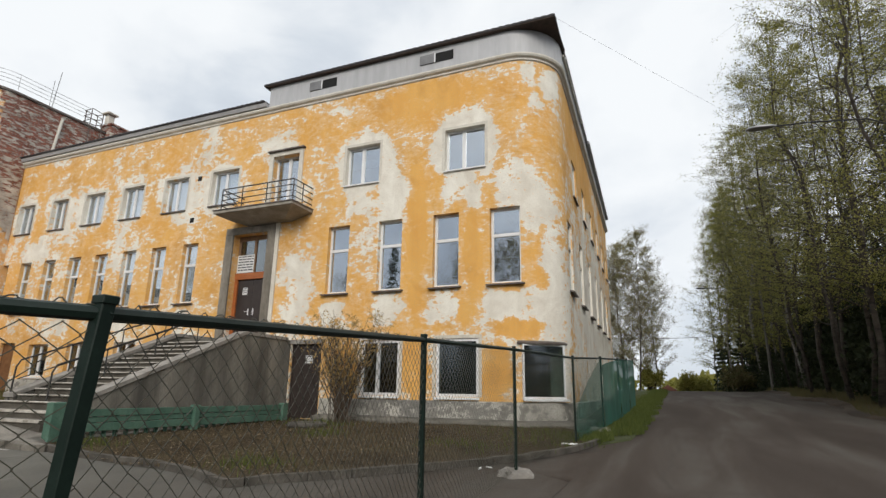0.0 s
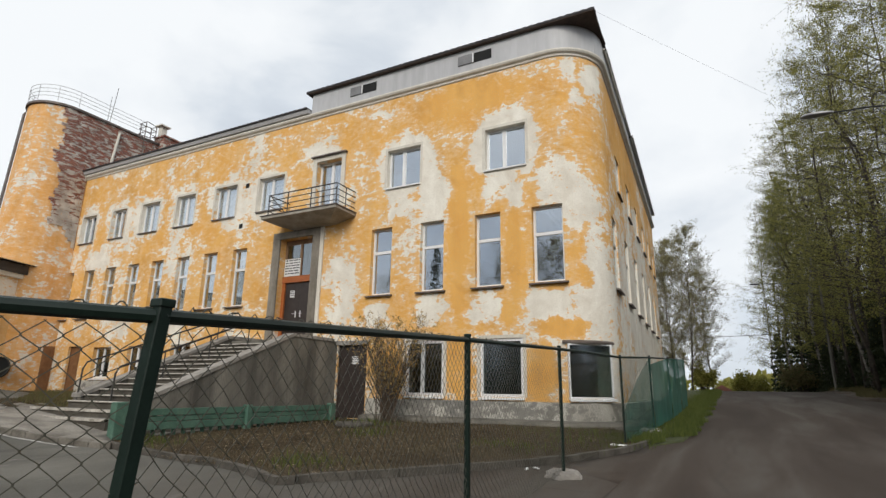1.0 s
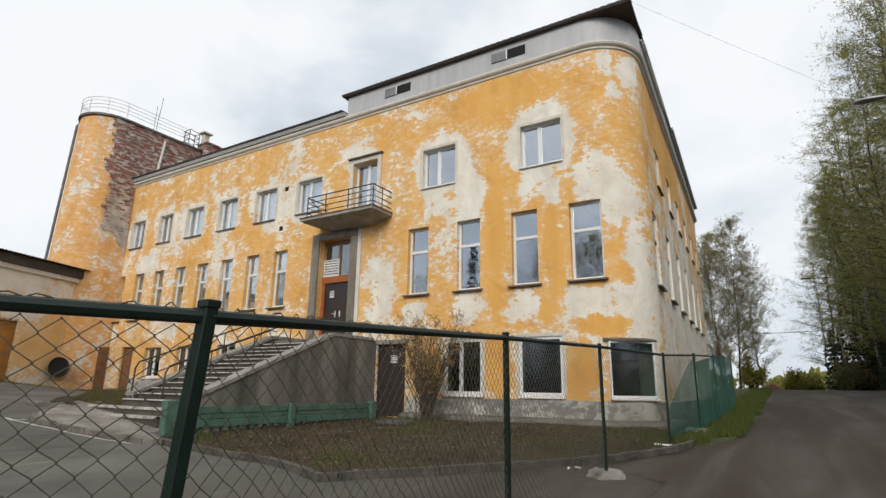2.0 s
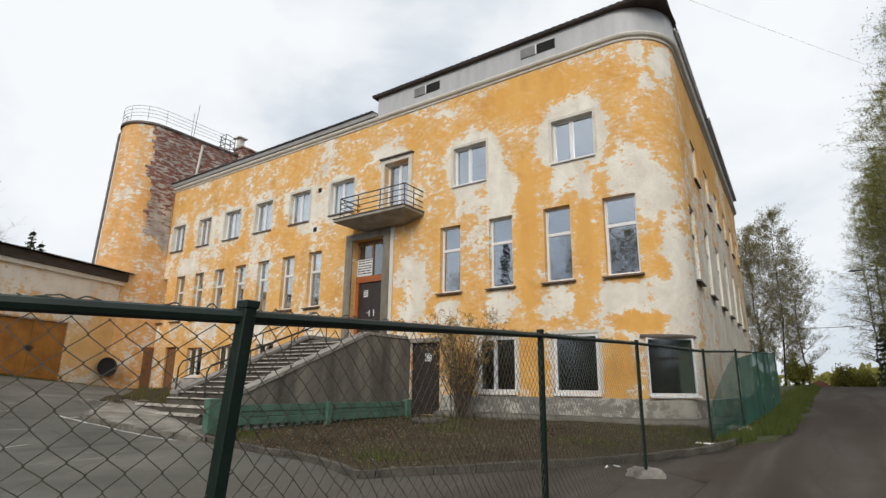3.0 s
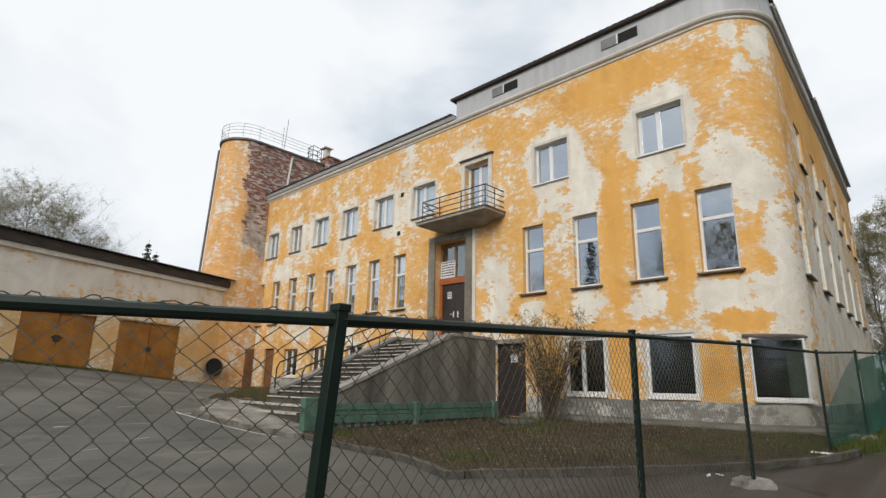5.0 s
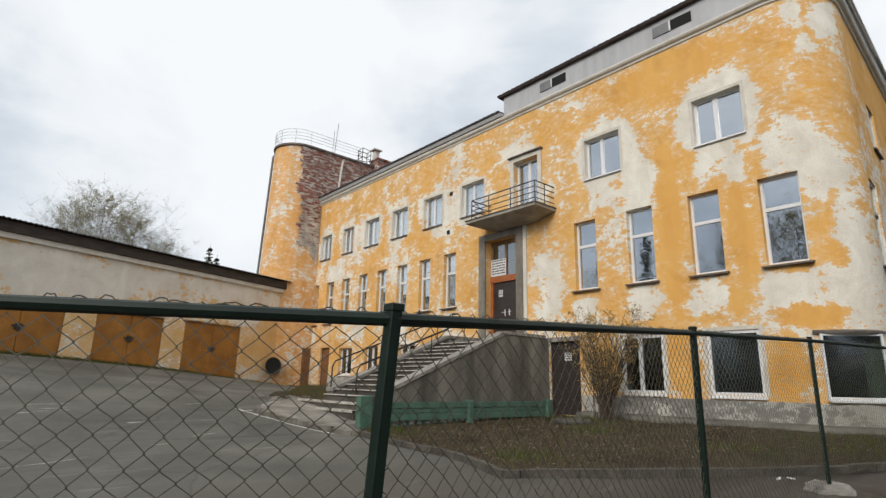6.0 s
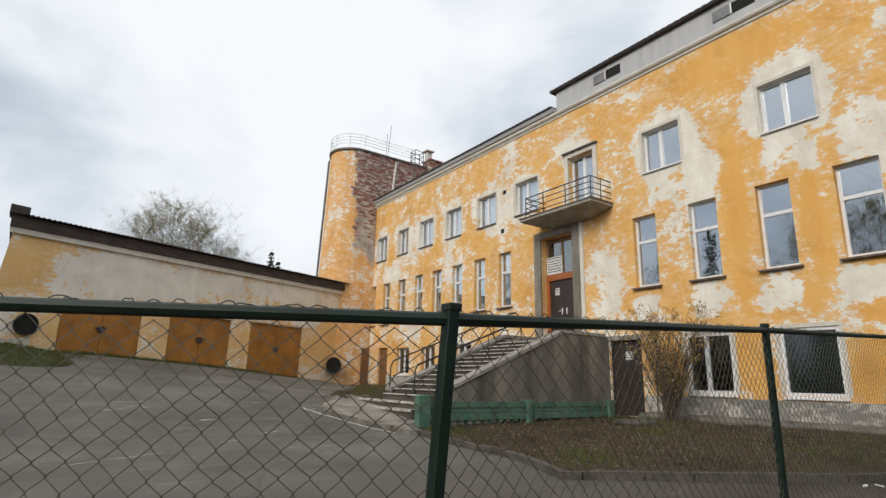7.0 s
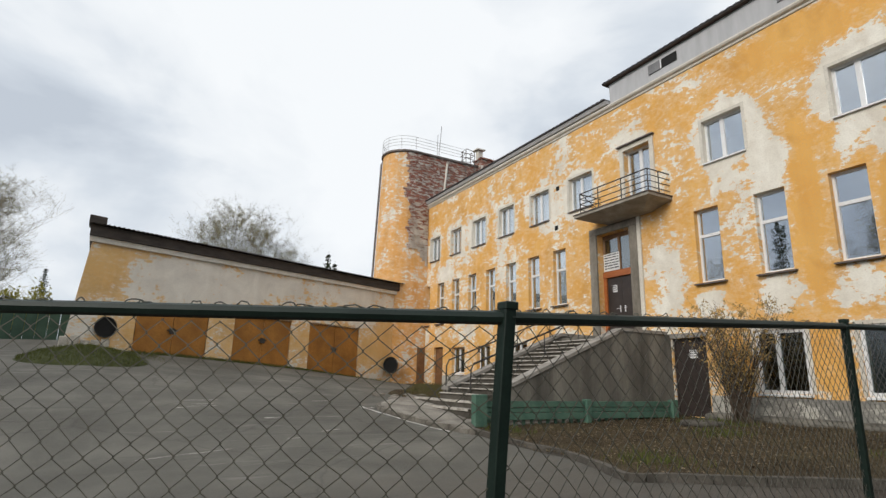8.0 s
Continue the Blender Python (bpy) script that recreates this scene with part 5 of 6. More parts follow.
plat_line = catmull([(-15.1, 7.8), (-14.5, 6.85), (-13.75, 6.1), (-13.05, 5.68), (-12.2, 5.66), (-11.4, 5.87), (-10.5, 6.22), (-9.9, 6.5)], 3)
# edge stones in a darker tone than the slab's top
M_EDGE = simple_mat("dark_concrete_edge", (0.10, 0.088, 0.072), (0.22, 0.20, 0.17), 2.5, 0.95, bump=0.5, fine=30)
slab = filled("slab", [(p.x, p.y) for p in plat_line] + [(-10.55, 6.75), (-10.62, 7.7)], lambda x, y: ground_z(x, y) + 0.11 + 0.015 * noise.noise((x * 1.7, y * 1.7, 0)), M_PLAT, 0.4, drop=0.3, kind="")
slab.parent = platform
for p, q in zip(plat_line, plat_line[1:]):
    d = q - p
    L = d.length
    if L < 0.05:
        continue
    d.normalize()
    za, zb = ground_z(p.x, p.y), ground_z(q.x, q.y)
    bm = bmesh.new()
    box(bm, 0.002, L - 0.002, -0.10, -0.004, -0.2, 0.105 + rnd.uniform(-0.02, 0.012), 0.012)
    bmesh.ops.transform(bm, matrix=Matrix(((d.x, -d.y, 0, p.x), (d.y, d.x, 0, p.y), ((zb - za) / L, 0, 1, za), (0, 0, 0, 1))), verts=bm.verts)
    part("edge_stone", bm, M_EDGE, platform)
# worn white line painted along the foot of the platform
M_LINE = simple_mat("worn_white_road_paint", (0.30, 0.28, 0.25), (0.66, 0.64, 0.60), 5, 0.9, bump=0.2)
painted = [p + 0.035 * Vector((noise.noise((p.x * 3, 0, 0)), noise.noise((p.x * 3, 5, 0)))) for p in catmull([(-13.55, 5.28), (-12.35, 5.46), (-11.4, 5.70), (-10.3, 6.10)], 8)]
verts, faces = [], []
for i, p in enumerate(painted):
    w = 0.05 * (0.7 + 0.6 * noise.noise((p.x * 4.0, 2.0, 0)))
    for e in (-w, w):
        verts.append((p.x, p.y + e, ground_z(p.x, p.y + e) + 0.006))
    if i:
        faces.append((2 * i - 2, 2 * i, 2 * i + 1, 2 * i - 1))
me = bpy.data.meshes.new("painted_line")
me.from_pydata(verts, [], faces)
me.materials.append(M_LINE)
tagged(new("painted_line", me), "worn white line painted along the platform edge", "painted line", kind="structure")
bed_line = [(k.x, k.y) for k in KERB] + [(-1.72, 13.0), (-2.4, 13.6), (-4.2, 13.93), (-10.9, 13.93)]
bed = filled("planting_bed", bed_line, bed_top, M_SOIL, 0.22, "bare brown soil bed with sparse weeds beside the building", "planting bed")

# muddy road surface over the asphalt, its colour also holding the trees' shade
M_ROAD = M_ASPHALT
west = [(-1.5 + 0.12 * math.sin(y * 1.1), y) for y in range(-30, 9, 2)] + [(-2.6, 9.0), (-2.05, 10.4), (-1.65, 11.6), (-1.45, 13.2), (-1.4, 20.0), (-1.3, 32.0), (-1.2, 44.0), (-0.6, 60.0)]
road = filled("road", [(6.6, y) for y in range(-30, 61, 10)] + list(reversed(west)), lambda x, y: ground_z(x, y) + 0.004 + 0.010 * max(0, noise.noise((x * 0.7, y * 0.3, 4.0))), M_ROAD, 0.6, "muddy grey-brown road, darkened for tree shade, with worn wheel tracks", "road", 0.05)

# bare earth along the far part of the facade
earth_line = [(-15.25, 13.93), (-15.25, 7.9), (-16.3, 7.3), (-17.6, 8.2), (-20.0, 10.4), (-23.0, 11.8), (-26.5, 12.6), (-26.5, 13.93)]
earth_top = lambda x, y: ground_z(x, y) + 0.05 + 0.06 * noise.noise((x * 0.8, y * 0.8, 9.0)) + 0.03 * noise.noise((x * 3, y * 3, 2.0))
filled("earth_strip", [(x, y) for x, y in reversed(earth_line)], earth_top, M_SOIL, 0.3, "rough brown earth with weeds along the wall", "earth")

# grassy strip between fence and road
M_GRASSGROUND = simple_mat("mossy_verge_soil", (0.035, 0.042, 0.014), (0.075, 0.085, 0.03), 2.0, 1.0, bump=0.8, fine=18, dist=0.04)
verge_line = [(-1.95, 12.7), (-1.5, 11.9), (-1.0, 13.0), (-0.85, 16.0), (-0.75, 22.0), (-0.7, 30.0), (-0.6, 44.0), (-3.9, 44.0), (-3.5, 37.0), (-2.0, 15.8)]
verge = filled("verge", verge_line, lambda x, y: ground_z(x, y) + 0.022 + 0.02 * noise.noise((x, y, 2.0)), M_GRASSGROUND, 0.5, "grassy roadside verge under the fence", "verge")

# forest floor east of the road, rising as a low bank
M_LITTER = simple_mat("brown_leaf_litter", (0.040, 0.028, 0.018), (0.085, 0.062, 0.042), 0.8, 1.0, bump=0.9, fine=9, dist=0.06)


def bank(x, y):
    k = max(0.0, x - 5.4 - 0.3 * math.sin(y * 0.35))
    return ground_z(x, y) + 0.012 + min(0.9, 0.16 * k) + (0.10 * noise.noise((x * 0.6, y * 0.6, 7.0)) if k > 0.3 else 0.0)


edge = [(5.5 + 0.35 * math.sin(y * 0.5) + 0.2 * math.sin(y * 1.3), y) for y in range(-8, 49, 2)]
forest_floor = filled("forest_floor", list(reversed(edge)) + [(5.5, -9), (45, -9), (45, 60), (6.0, 60)], bank, M_LITTER, 2.0, "brown leaf litter under the roadside trees", "forest floor", 0.4)

# ---- grass ----
def grass(name, label, count, place, size, seed, mat):
    rnd = random.Random(seed)
    V, F = [], []
    for _ in range(count):
        x, y, z = place(rnd)
        h = size * rnd.uniform(0.5, 1.3)
        a = rnd.uniform(0, 6.3)
        w = 0.006 + 0.004 * rnd.random()
        lx, ly = rnd.uniform(-0.4, 0.4) * h, rnd.uniform(-0.4, 0.4) * h
        i = len(V)
        V += [(x - w * math.cos(a), y - w * math.sin(a), z - 0.01), (x + w * math.cos(a), y + w * math.sin(a), z - 0.01), (x + lx, y + ly, z + h)]
        F.append((i, i + 1, i + 2))
    me = bpy.data.meshes.new(name)
    me.from_pydata(V, [], F)
    me.materials.append(mat)
    return tagged(new(name, me), label, "grass", kind="stuff")


def leaf_mat(name, c1, c2, trans=0.35):
    m, nt, b = mat_new(name)
    g = nt.nodes.new("ShaderNodeNewGeometry")
    col = ramp_node(nt, g.outputs["Random Per Island"], [(0.0, c1), (1.0, c2)])
    nt.links.new(col, b.inputs["Base Color"])
    b.inputs["Roughness"].default_value = 0.7
    b.inputs["Specular IOR Level"].default_value = 0.2
    tr = nt.nodes.new("ShaderNodeBsdfTranslucent")
    nt.links.new(col, tr.inputs["Color"])
    mx = nt.nodes.new("ShaderNodeMixShader")
    mx.inputs[0].default_value = trans
    nt.links.new(b.outputs[0], mx.inputs[1])
    nt.links.new(tr.outputs[0], mx.inputs[2])
    nt.links.new(mx.outputs[0], nt.nodes["Material Output"].inputs["Surface"])
    return m


M_GRASS = leaf_mat("spring_grass", (0.055, 0.078, 0.020), (0.14, 0.165, 0.042))
M_STRAW = leaf_mat("brown_straw", (0.085, 0.062, 0.036), (0.17, 0.13, 0.075))
M_DRYGRASS = leaf_mat("dry_old_grass", (0.16, 0.12, 0.06), (0.10, 0.11, 0.04))


def verge_place(r):
    y = r.uniform(11.9, 34) if r.random() < 0.8 else r.uniform(34, 44)
    taper = min(1.0, 0.25 + 0.3 * (y - 11.9))
    x = -1.7 + 0.85 * taper - abs(r.gauss(0, 0.45)) + 0.14 * math.sin(y * 2.3) + 0.1 * math.sin(y * 5.1)
    return x, y, ground_z(x, y) + 0.05


grass("verge_grass", "fresh green grass along the fence", 20000, verge_place, 0.12, 1, M_GRASS)


def weed_place(r):
    cx, cy, rr = r.choice([(-8.2, 12.2, 0.5), (-7.2, 10.5, 0.4), (-3.6, 10.0, 0.5), (-2.6, 11.2, 0.6), (-3.2, 12.4, 0.8), (-10.0, 7.2, 0.4), (-6.0, 7.0, 0.4), (-9.3, 12.9, 0.6), (-2.4, 12.6, 0.5)])
    x, y = r.gauss(cx, rr * 0.9), r.gauss(cy, rr * 0.6)
    return x, y, bed_top(x, y)




def edge_place(r):
    y = r.uniform(9, 46)
    x = 5.9 + abs(r.gauss(0, 0.9)) + 0.35 * math.sin(y * 0.5)
    return x, y, bank(x, y)


grass("edge_grass", "dry brown grass along the edge of the wood", 14000, edge_place, 0.22, 5, M_DRYGRASS)
grass("bed_weeds", "tufts of green weeds on bare soil", 1900, weed_place, 0.12, 2, M_GRASS)


def bed_dry(r):
    while True:
        x, y = r.uniform(-10.5, -2.5), r.uniform(6.2, 13.8)
        if x > -10.6 and y > 6.5 and (x < -5 or y > 7.2 + (x + 5) * 1.75):
            return x, y, bed_top(x, y) - 0.01


grass("bed_litter", "dry straw and old leaves on the soil", 11000, bed_dry, 0.06, 3, M_STRAW)


def garage_place(r):
    t = r.uniform(-0.5, GL + 0.5)
    o = abs(r.gauss(0, 0.18 + (0.7 if t > GL - 2.4 else 0)))
    p = GA + GD * t + GN * (o + 0.03)
    return p.x, p.y, ground_z(p.x, p.y)


def earth_place(r):
    while True:
        x, y = r.uniform(-26.3, -15.3), r.uniform(7.6, 13.9)
        if y > 7.9 + max(0.0, -x - 16.5) * 0.62:
            return x, y, earth_top(x, y)


grass("earth_weeds", "dry weeds and young shoots along the wall", 7000, earth_place, 0.14, 8, M_DRYGRASS)
M_MOSS = leaf_mat("mossy_grass", (0.07, 0.085, 0.02), (0.11, 0.12, 0.035))
grass("garage_grass", "low mossy grass along the garage wall", 9000, garage_place, 0.10, 4, M_MOSS)

def fallen_leaves():
    rnd = random.Random(14)
    cents = []
    for _ in range(5200):
        x, y, z = bed_dry(rnd)
        cents.append(Vector((x, y, z + 0.018)))
    V, F = [], []
    for c in cents:
        s = rnd.uniform(0.012, 0.035)
        a = rnd.uniform(0, 6.3)
        u, w = Vector((math.cos(a), math.sin(a), rnd.uniform(-0.3, 0.3))) * s, Vector((-math.sin(a), math.cos(a), rnd.uniform(-0.3, 0.3))) * s * 0.6
        i = len(V)
        V += [c - u, c + w, c + u, c - w]
        F.append((i, i + 1, i + 2, i + 3))
    me = bpy.data.meshes.new("fallen_leaves")
    me.from_pydata(V, [], F)
    me.materials.append(leaf_mat("dead_leaves", (0.09, 0.06, 0.035), (0.30, 0.24, 0.16), 0.1))
    return tagged(new("fallen_leaves", me), "pale dead leaves strewn over the soil", "leaves", kind="stuff")


fallen_leaves()

# ---- green plank barrier beside the stair ----
M_BENCH = simple_mat("faded_green_painted_planks", (0.052, 0.122, 0.086), (0.098, 0.185, 0.135), 3.0, 0.75, bump=0.3, fine=40)
barrier = empty("plank_barrier", "low faded green plank barrier lying along the stair wall", "barrier")
HX = -10.45
Y0, Y1 = 6.75, 13.35


def bar_z(y):
    return 0.49


for y, w in ((Y0, 0.30), (0.5 * (Y0 + Y1) - 0.05, 0.14), (Y1 - 0.2, 0.2)):
    bm = bmesh.new()
    zg = bar_z(y)
    box(bm, HX - 0.07, HX + 0.11, y - 0.02, y + w, zg - 0.04, zg + (0.65 if y == Y0 else 0.56), 0.015)
    part("end_board", bm, M_BENCH, barrier)
for seg in ((Y0 + 0.3, 0.5 * (Y0 + Y1) - 0.06), (0.5 * (Y0 + Y1) + 0.10, Y1 - 0.2)):
    for k, (za, h) in enumerate(((0.10, 0.15), (0.265, 0.10), (0.38, 0.135))):
        bm = bmesh.new()
        z0, z1 = bar_z(seg[0]), bar_z(seg[1])
        vs = box(bm, HX - 0.02 - 0.02 * (k % 2), HX + 0.04 - 0.02 * (k % 2), seg[0], seg[1], za, za + h, 0.006)
        for v in bm.verts:
            v.co.z += z0 + (z1 - z0) * (v.co.y - seg[0]) / (seg[1] - seg[0])
        part("plank", bm, M_BENCH, barrier)
    n = int((seg[1] - seg[0]) / 0.24)
    for i in range(n):
        y = seg[0] + 0.1 + i * 0.24
        bm = bmesh.new()
        z = bar_z(y)
        box(bm, HX - 0.075, HX - 0.043, y, y + 0.09, z - 0.06, z + 0.50, 0.004)
        part("slat", bm, M_BENCH, barrier)

# ---- old tyre ring in the bed ----
bm = bmesh.new()
tx, ty = -8.6, 11.9
tz = bed_top(tx, ty)
rings = []
for i in range(24):
    a = 2 * math.pi * i / 24
    rings.append([bm.verts.new((tx + (0.42 + 0.08 * math.cos(b)) * math.cos(a), ty + (0.42 + 0.08 * math.cos(b)) * math.sin(a), tz + 0.03 + 0.07 * math.sin(b))) for b in [2 * math.pi * k / 8 for k in range(8)]])
for i in range(24):
    u, v = rings[i], rings[(i + 1) % 24]
    for k in range(8):
        bm.faces.new((u[k], v[k], v[(k + 1) % 8], u[(k + 1) % 8]))
tyre = tagged(finish("flower_bed_tyre", bm, M_KERB, smooth=True), "old grey tyre half sunk in the soil as flower bed", "tyre")


# ---- shrub at the wall ----
M_TWIG = simple_mat("brown_grey_twigs", (0.055, 0.038, 0.026), (0.11, 0.08, 0.055), 6, 0.9, bump=0.2)
M_TANLEAF = leaf_mat("tan_spring_buds", (0.34, 0.22, 0.075), (0.46, 0.34, 0.14), 0.4)


def shrub(x, y, h, spread, stems, seed):
    rnd = random.Random(seed)
    sh = empty("shrub", "bare multi-stemmed shrub with tan buds beside the wall", "shrub")
    bm = bmesh.new()
    V, F = [], []
    for _ in range(stems):
        a, k = rnd.uniform(0, 2 * math.pi), rnd.random() ** 0.6 * spread
        top = Vector((x + k * math.cos(a), y + 0.45 * k * math.sin(a), 0))
        hh = h * rnd.uniform(0.6, 1.0)
        z0 = bed_top(x, y) - 0.03
        b0 = Vector((x + 0.13 * rnd.gauss(0, 1), y + 0.1 * rnd.gauss(0, 1), z0))
        pts = []
        for i in range(6):
            t = i / 5
            p = b0.lerp(Vector((top.x, top.y, z0 + hh)), t)
            p.x -= 0.25 * (top.x - x) * t * (1 - t)
            p += Vector((rnd.uniform(-1, 1), rnd.uniform(-1, 1), 0)) * 0.03 * (i > 0)
            pts.append(p)
        tube(bm, pts, 0.013, 4, 0.003)
        for _ in range(8):
            t = rnd.randint(2, 5)
            p = pts[t]
            e = p + Vector((rnd.uniform(-0.3, 0.3), rnd.uniform(-0.2, 0.2), rnd.uniform(0.1, 0.4)))
            tube(bm, [p, p.lerp(e, 0.5) + Vector((0, 0, 0.02)), e], 0.004, 3, 0.002)
            for _ in range(5):
                c = p.lerp(e, rnd.uniform(0.2, 1.0)) + Vector((rnd.gauss(0, 0.04), rnd.gauss(0, 0.04), rnd.gauss(0, 0.04)))
                s = rnd.uniform(0.018, 0.042)
                u = Vector((rnd.gauss(0, 1), rnd.gauss(0, 1), rnd.gauss(0, 1))).normalized() * s
                w = u.cross(Vector((rnd.gauss(0, 1), rnd.gauss(0, 1), rnd.gauss(0, 1)))).normalized() * s * 0.6
                i0 = len(V)
                V += [c - u, c + w, c + u, c - w]
                F.append((i0, i0 + 1, i0 + 2, i0 + 3))
    tagged(part("stem_thicket", bm, M_TWIG, sh), kind="stuff")
    me = bpy.data.meshes.new("bud_haze")
    me.from_pydata(V, [], F)
    me.materials.append(M_TANLEAF)
    lv = tagged(new("bud_haze", me), kind="stuff")
    lv.parent = sh
    return sh


shrub(-8.3, 12.95, 2.8, 1.4, 90, 21)


# ---- trees ----
def bark_mat(name, c1, c2, dark):
    m, nt, b = mat_new(name)
    v = coords(nt, "Object", (1, 1, 2.5))
    n = noise_node(nt, v, 2.2, 6, 0.7)
    col = ramp_node(nt, n, [(0.38, dark), (0.46, c1), (0.7, c2)])
    nt.links.new(col, b.inputs["Base Color"])
    b.inputs["Roughness"].default_value = 0.9
    bump_node(nt, b, n, 0.5, 0.03)
    return m


M_BIRCHBARK = bark_mat("birch_bark", (0.17, 0.155, 0.135), (0.32, 0.30, 0.27), (0.03, 0.028, 0.026))
M_DARKBARK = bark_mat("dark_tree_bark", (0.045, 0.036, 0.028), (0.085, 0.07, 0.055), (0.02, 0.016, 0.013))
M_BIRCHLEAF = leaf_mat("young_birch_leaves", (0.19, 0.19, 0.045), (0.36, 0.34, 0.10), 0.6)
M_SPRUCE = leaf_mat("spruce_needles", (0.026, 0.036, 0.018), (0.052, 0.064, 0.030), 0.25)
M_BUDS = leaf_mat("grey_olive_buds", (0.20, 0.18, 0.08), (0.36, 0.33, 0.15), 0.5)
M_PALETWIG = simple_mat("pale_grey_brown_twigs", (0.12, 0.10, 0.08), (0.22, 0.19, 0.15), 3, 0.9, bump=0)
M_BUSHLEAF = leaf_mat("bush_leaves", (0.20, 0.20, 0.045), (0.36, 0.33, 0.09), 0.55)


def leaf_cloud(name, centres, size, rnd, mat, parent):
    V, F = [], []
    for c in centres:
        s = size * rnd.uniform(0.5, 1.25)
        u = Vector((rnd.gauss(0, 1), rnd.gauss(0, 1), rnd.gauss(0, 1))).normalized()
        w = u.cross(Vector((rnd.gauss(0, 1), rnd.gauss(0, 1), rnd.gauss(0, 1)))).normalized()
        i = len(V)
        V += [c - u * s, c + w * s * 0.55, c + u * s, c - w * s * 0.55]
        F.append((i, i + 1, i + 2, i + 3))
    me = bpy.data.meshes.new(name)
    me.from_pydata(V, [], F)
    me.materials.append(mat)
    ob = tagged(new(name, me), kind="stuff")
    if parent is not None:
        ob.parent = parent
    return ob


def birch(h, seed, leaves, label, bark, leaf=None, first=0.25, spread=0.20, size=0.062, limbs=46, upsweep=0.75, twigs=2, bough=None, lift=0.0):
    """A slender tree: bent tapered trunk, rising limbs with drooping twigs, small loose leaves."""
    rnd = random.Random(seed)
    t = empty("tree", label, "tree", "roadside trees")
    bm = bmesh.new()
    r0 = 0.005 * h
    trunk = []
    off = Vector((0, 0, 0))
    for i in range(12):
        k = i / 11
        off += Vector((rnd.gauss(0, 0.010 * h), rnd.gauss(0, 0.010 * h), 0)) * (i > 0)
        trunk.append(Vector((off.x, off.y, h * k - 0.25 * (i == 0))))
    tube(bm, trunk, r0, 8, 0.012)
    part("trunk", bm, bark, t, smooth=True)
    at = lambda k: trunk[min(10, int(k * 11))].lerp(trunk[min(11, int(k * 11) + 1)], k * 11 - min(10, int(k * 11)))
    bm = bmesh.new()
    cents = []
    for i in range(limbs):
        k = first + (0.97 - first) * (i + rnd.random()) / limbs
        b = at(k)
        a = rnd.uniform(0, 2 * math.pi)
        prof = math.sin(math.pi * min(1, (k - first) / (1 - first) * 0.75 + 0.22)) ** 0.8
        ln = h * spread * prof * rnd.uniform(0.6, 1.25)
        d = Vector((math.cos(a), math.sin(a), upsweep * rnd.uniform(0.5, 1.3)))
        pts = [b + d * ln * f + Vector((0, 0, -0.22 * ln * f * f)) + Vector((rnd.gauss(0, 0.02), rnd.gauss(0, 0.02), rnd.gauss(0, 0.02))) * ln for f in (0, 0.3, 0.6, 1.0)]
        tube(bm, pts, max(0.008, 0.35 * r0 * (1 - k) + 0.006), 4, 0.004)
        for j in range(9):
            f = rnd.uniform(0.25, 1.0)
            p = pts[0].lerp(pts[3], f) + Vector((0, 0, 0.05 * ln))
            tw = ln * rnd.uniform(0.18, 0.42)
            e = p + Vector((rnd.gauss(0, 0.6), rnd.gauss(0, 0.6), rnd.uniform(-0.5, 0.7) + lift)) * tw
            m = p.lerp(e, 0.5) + Vector((0, 0, 0.12 * tw))
            tube(bm, [p, m, e], 0.006, 3, 0.003)
            for q in range(twigs):
                e2 = m + Vector((rnd.gauss(0, 0.5), rnd.gauss(0, 0.5), rnd.uniform(-0.8, 0.4) + 1.3 * lift)) * tw
                tube(bm, [m, e2], 0.004, 3, 0.002)
                for _ in range(int(leaves * 0.7)):
                    cents.append(m.lerp(e2, rnd.uniform(0.1, 1.05)) + Vector((rnd.gauss(0, 1), rnd.gauss(0, 1), rnd.gauss(0, 1))) * 0.10)
            for _ in range(leaves):
                cents.append(p.lerp(e, rnd.uniform(0.1, 1.05)) + Vector((rnd.gauss(0, 1), rnd.gauss(0, 1), rnd.gauss(0, 1))) * 0.12)
    tagged(part("branchwork", bm, bough or M_DARKBARK, t), kind="stuff")
    if leaf:
        leaf_cloud("crown", cents, size, rnd, leaf, t)
    return t


def spruce(h, seed, label):
    rnd = random.Random(seed)
    t = empty("spruce", label, "tree", "roadside trees")
    bm = bmesh.new()
    tube(bm, [(0, 0, -0.2), (0.03 * rnd.random(), 0, h * 0.5), (0, 0, h)], 0.010 * h, 7, 0.01)
    part("trunk", bm, M_DARKBARK, t)
    cents = []
    tiers = int(h * 2.4)
    bm = bmesh.new()
    for i in range(tiers):
        k = 0.07 + 0.92 * i / tiers
        rad = 0.20 * h * (1 - k) ** 0.85 * rnd.uniform(0.75, 1.15) + 0.08
        nb = 7
        a0 = rnd.uniform(0, 6.3)
        for j in range(nb):
            a = a0 + 2 * math.pi * j / nb + rnd.gauss(0, 0.2)
            L = rad * rnd.uniform(0.65, 1.15)
            d = Vector((math.cos(a), math.sin(a), 0))
            z = h * k
            tube(bm, [(0, 0, z), (d.x * L, d.y * L, z - 0.28 * L)], 0.012, 3, 0.004)
            for _ in range(max(6, int(26 * L / (0.2 * h) * 1.3))):
                f = rnd.uniform(0.15, 1.05)
                cents.append(Vector((d.x * L * f, d.y * L * f, z - 0.28 * L * f)) + Vector((rnd.gauss(0, 0.14 * L), rnd.gauss(0, 0.14 * L), rnd.uniform(-0.22, 0.05))))
    tagged(part("branchwork", bm, M_DARKBARK, t), kind="stuff")
    leaf_cloud("crown", cents, 0.15, rnd, M_SPRUCE, t)
    return t


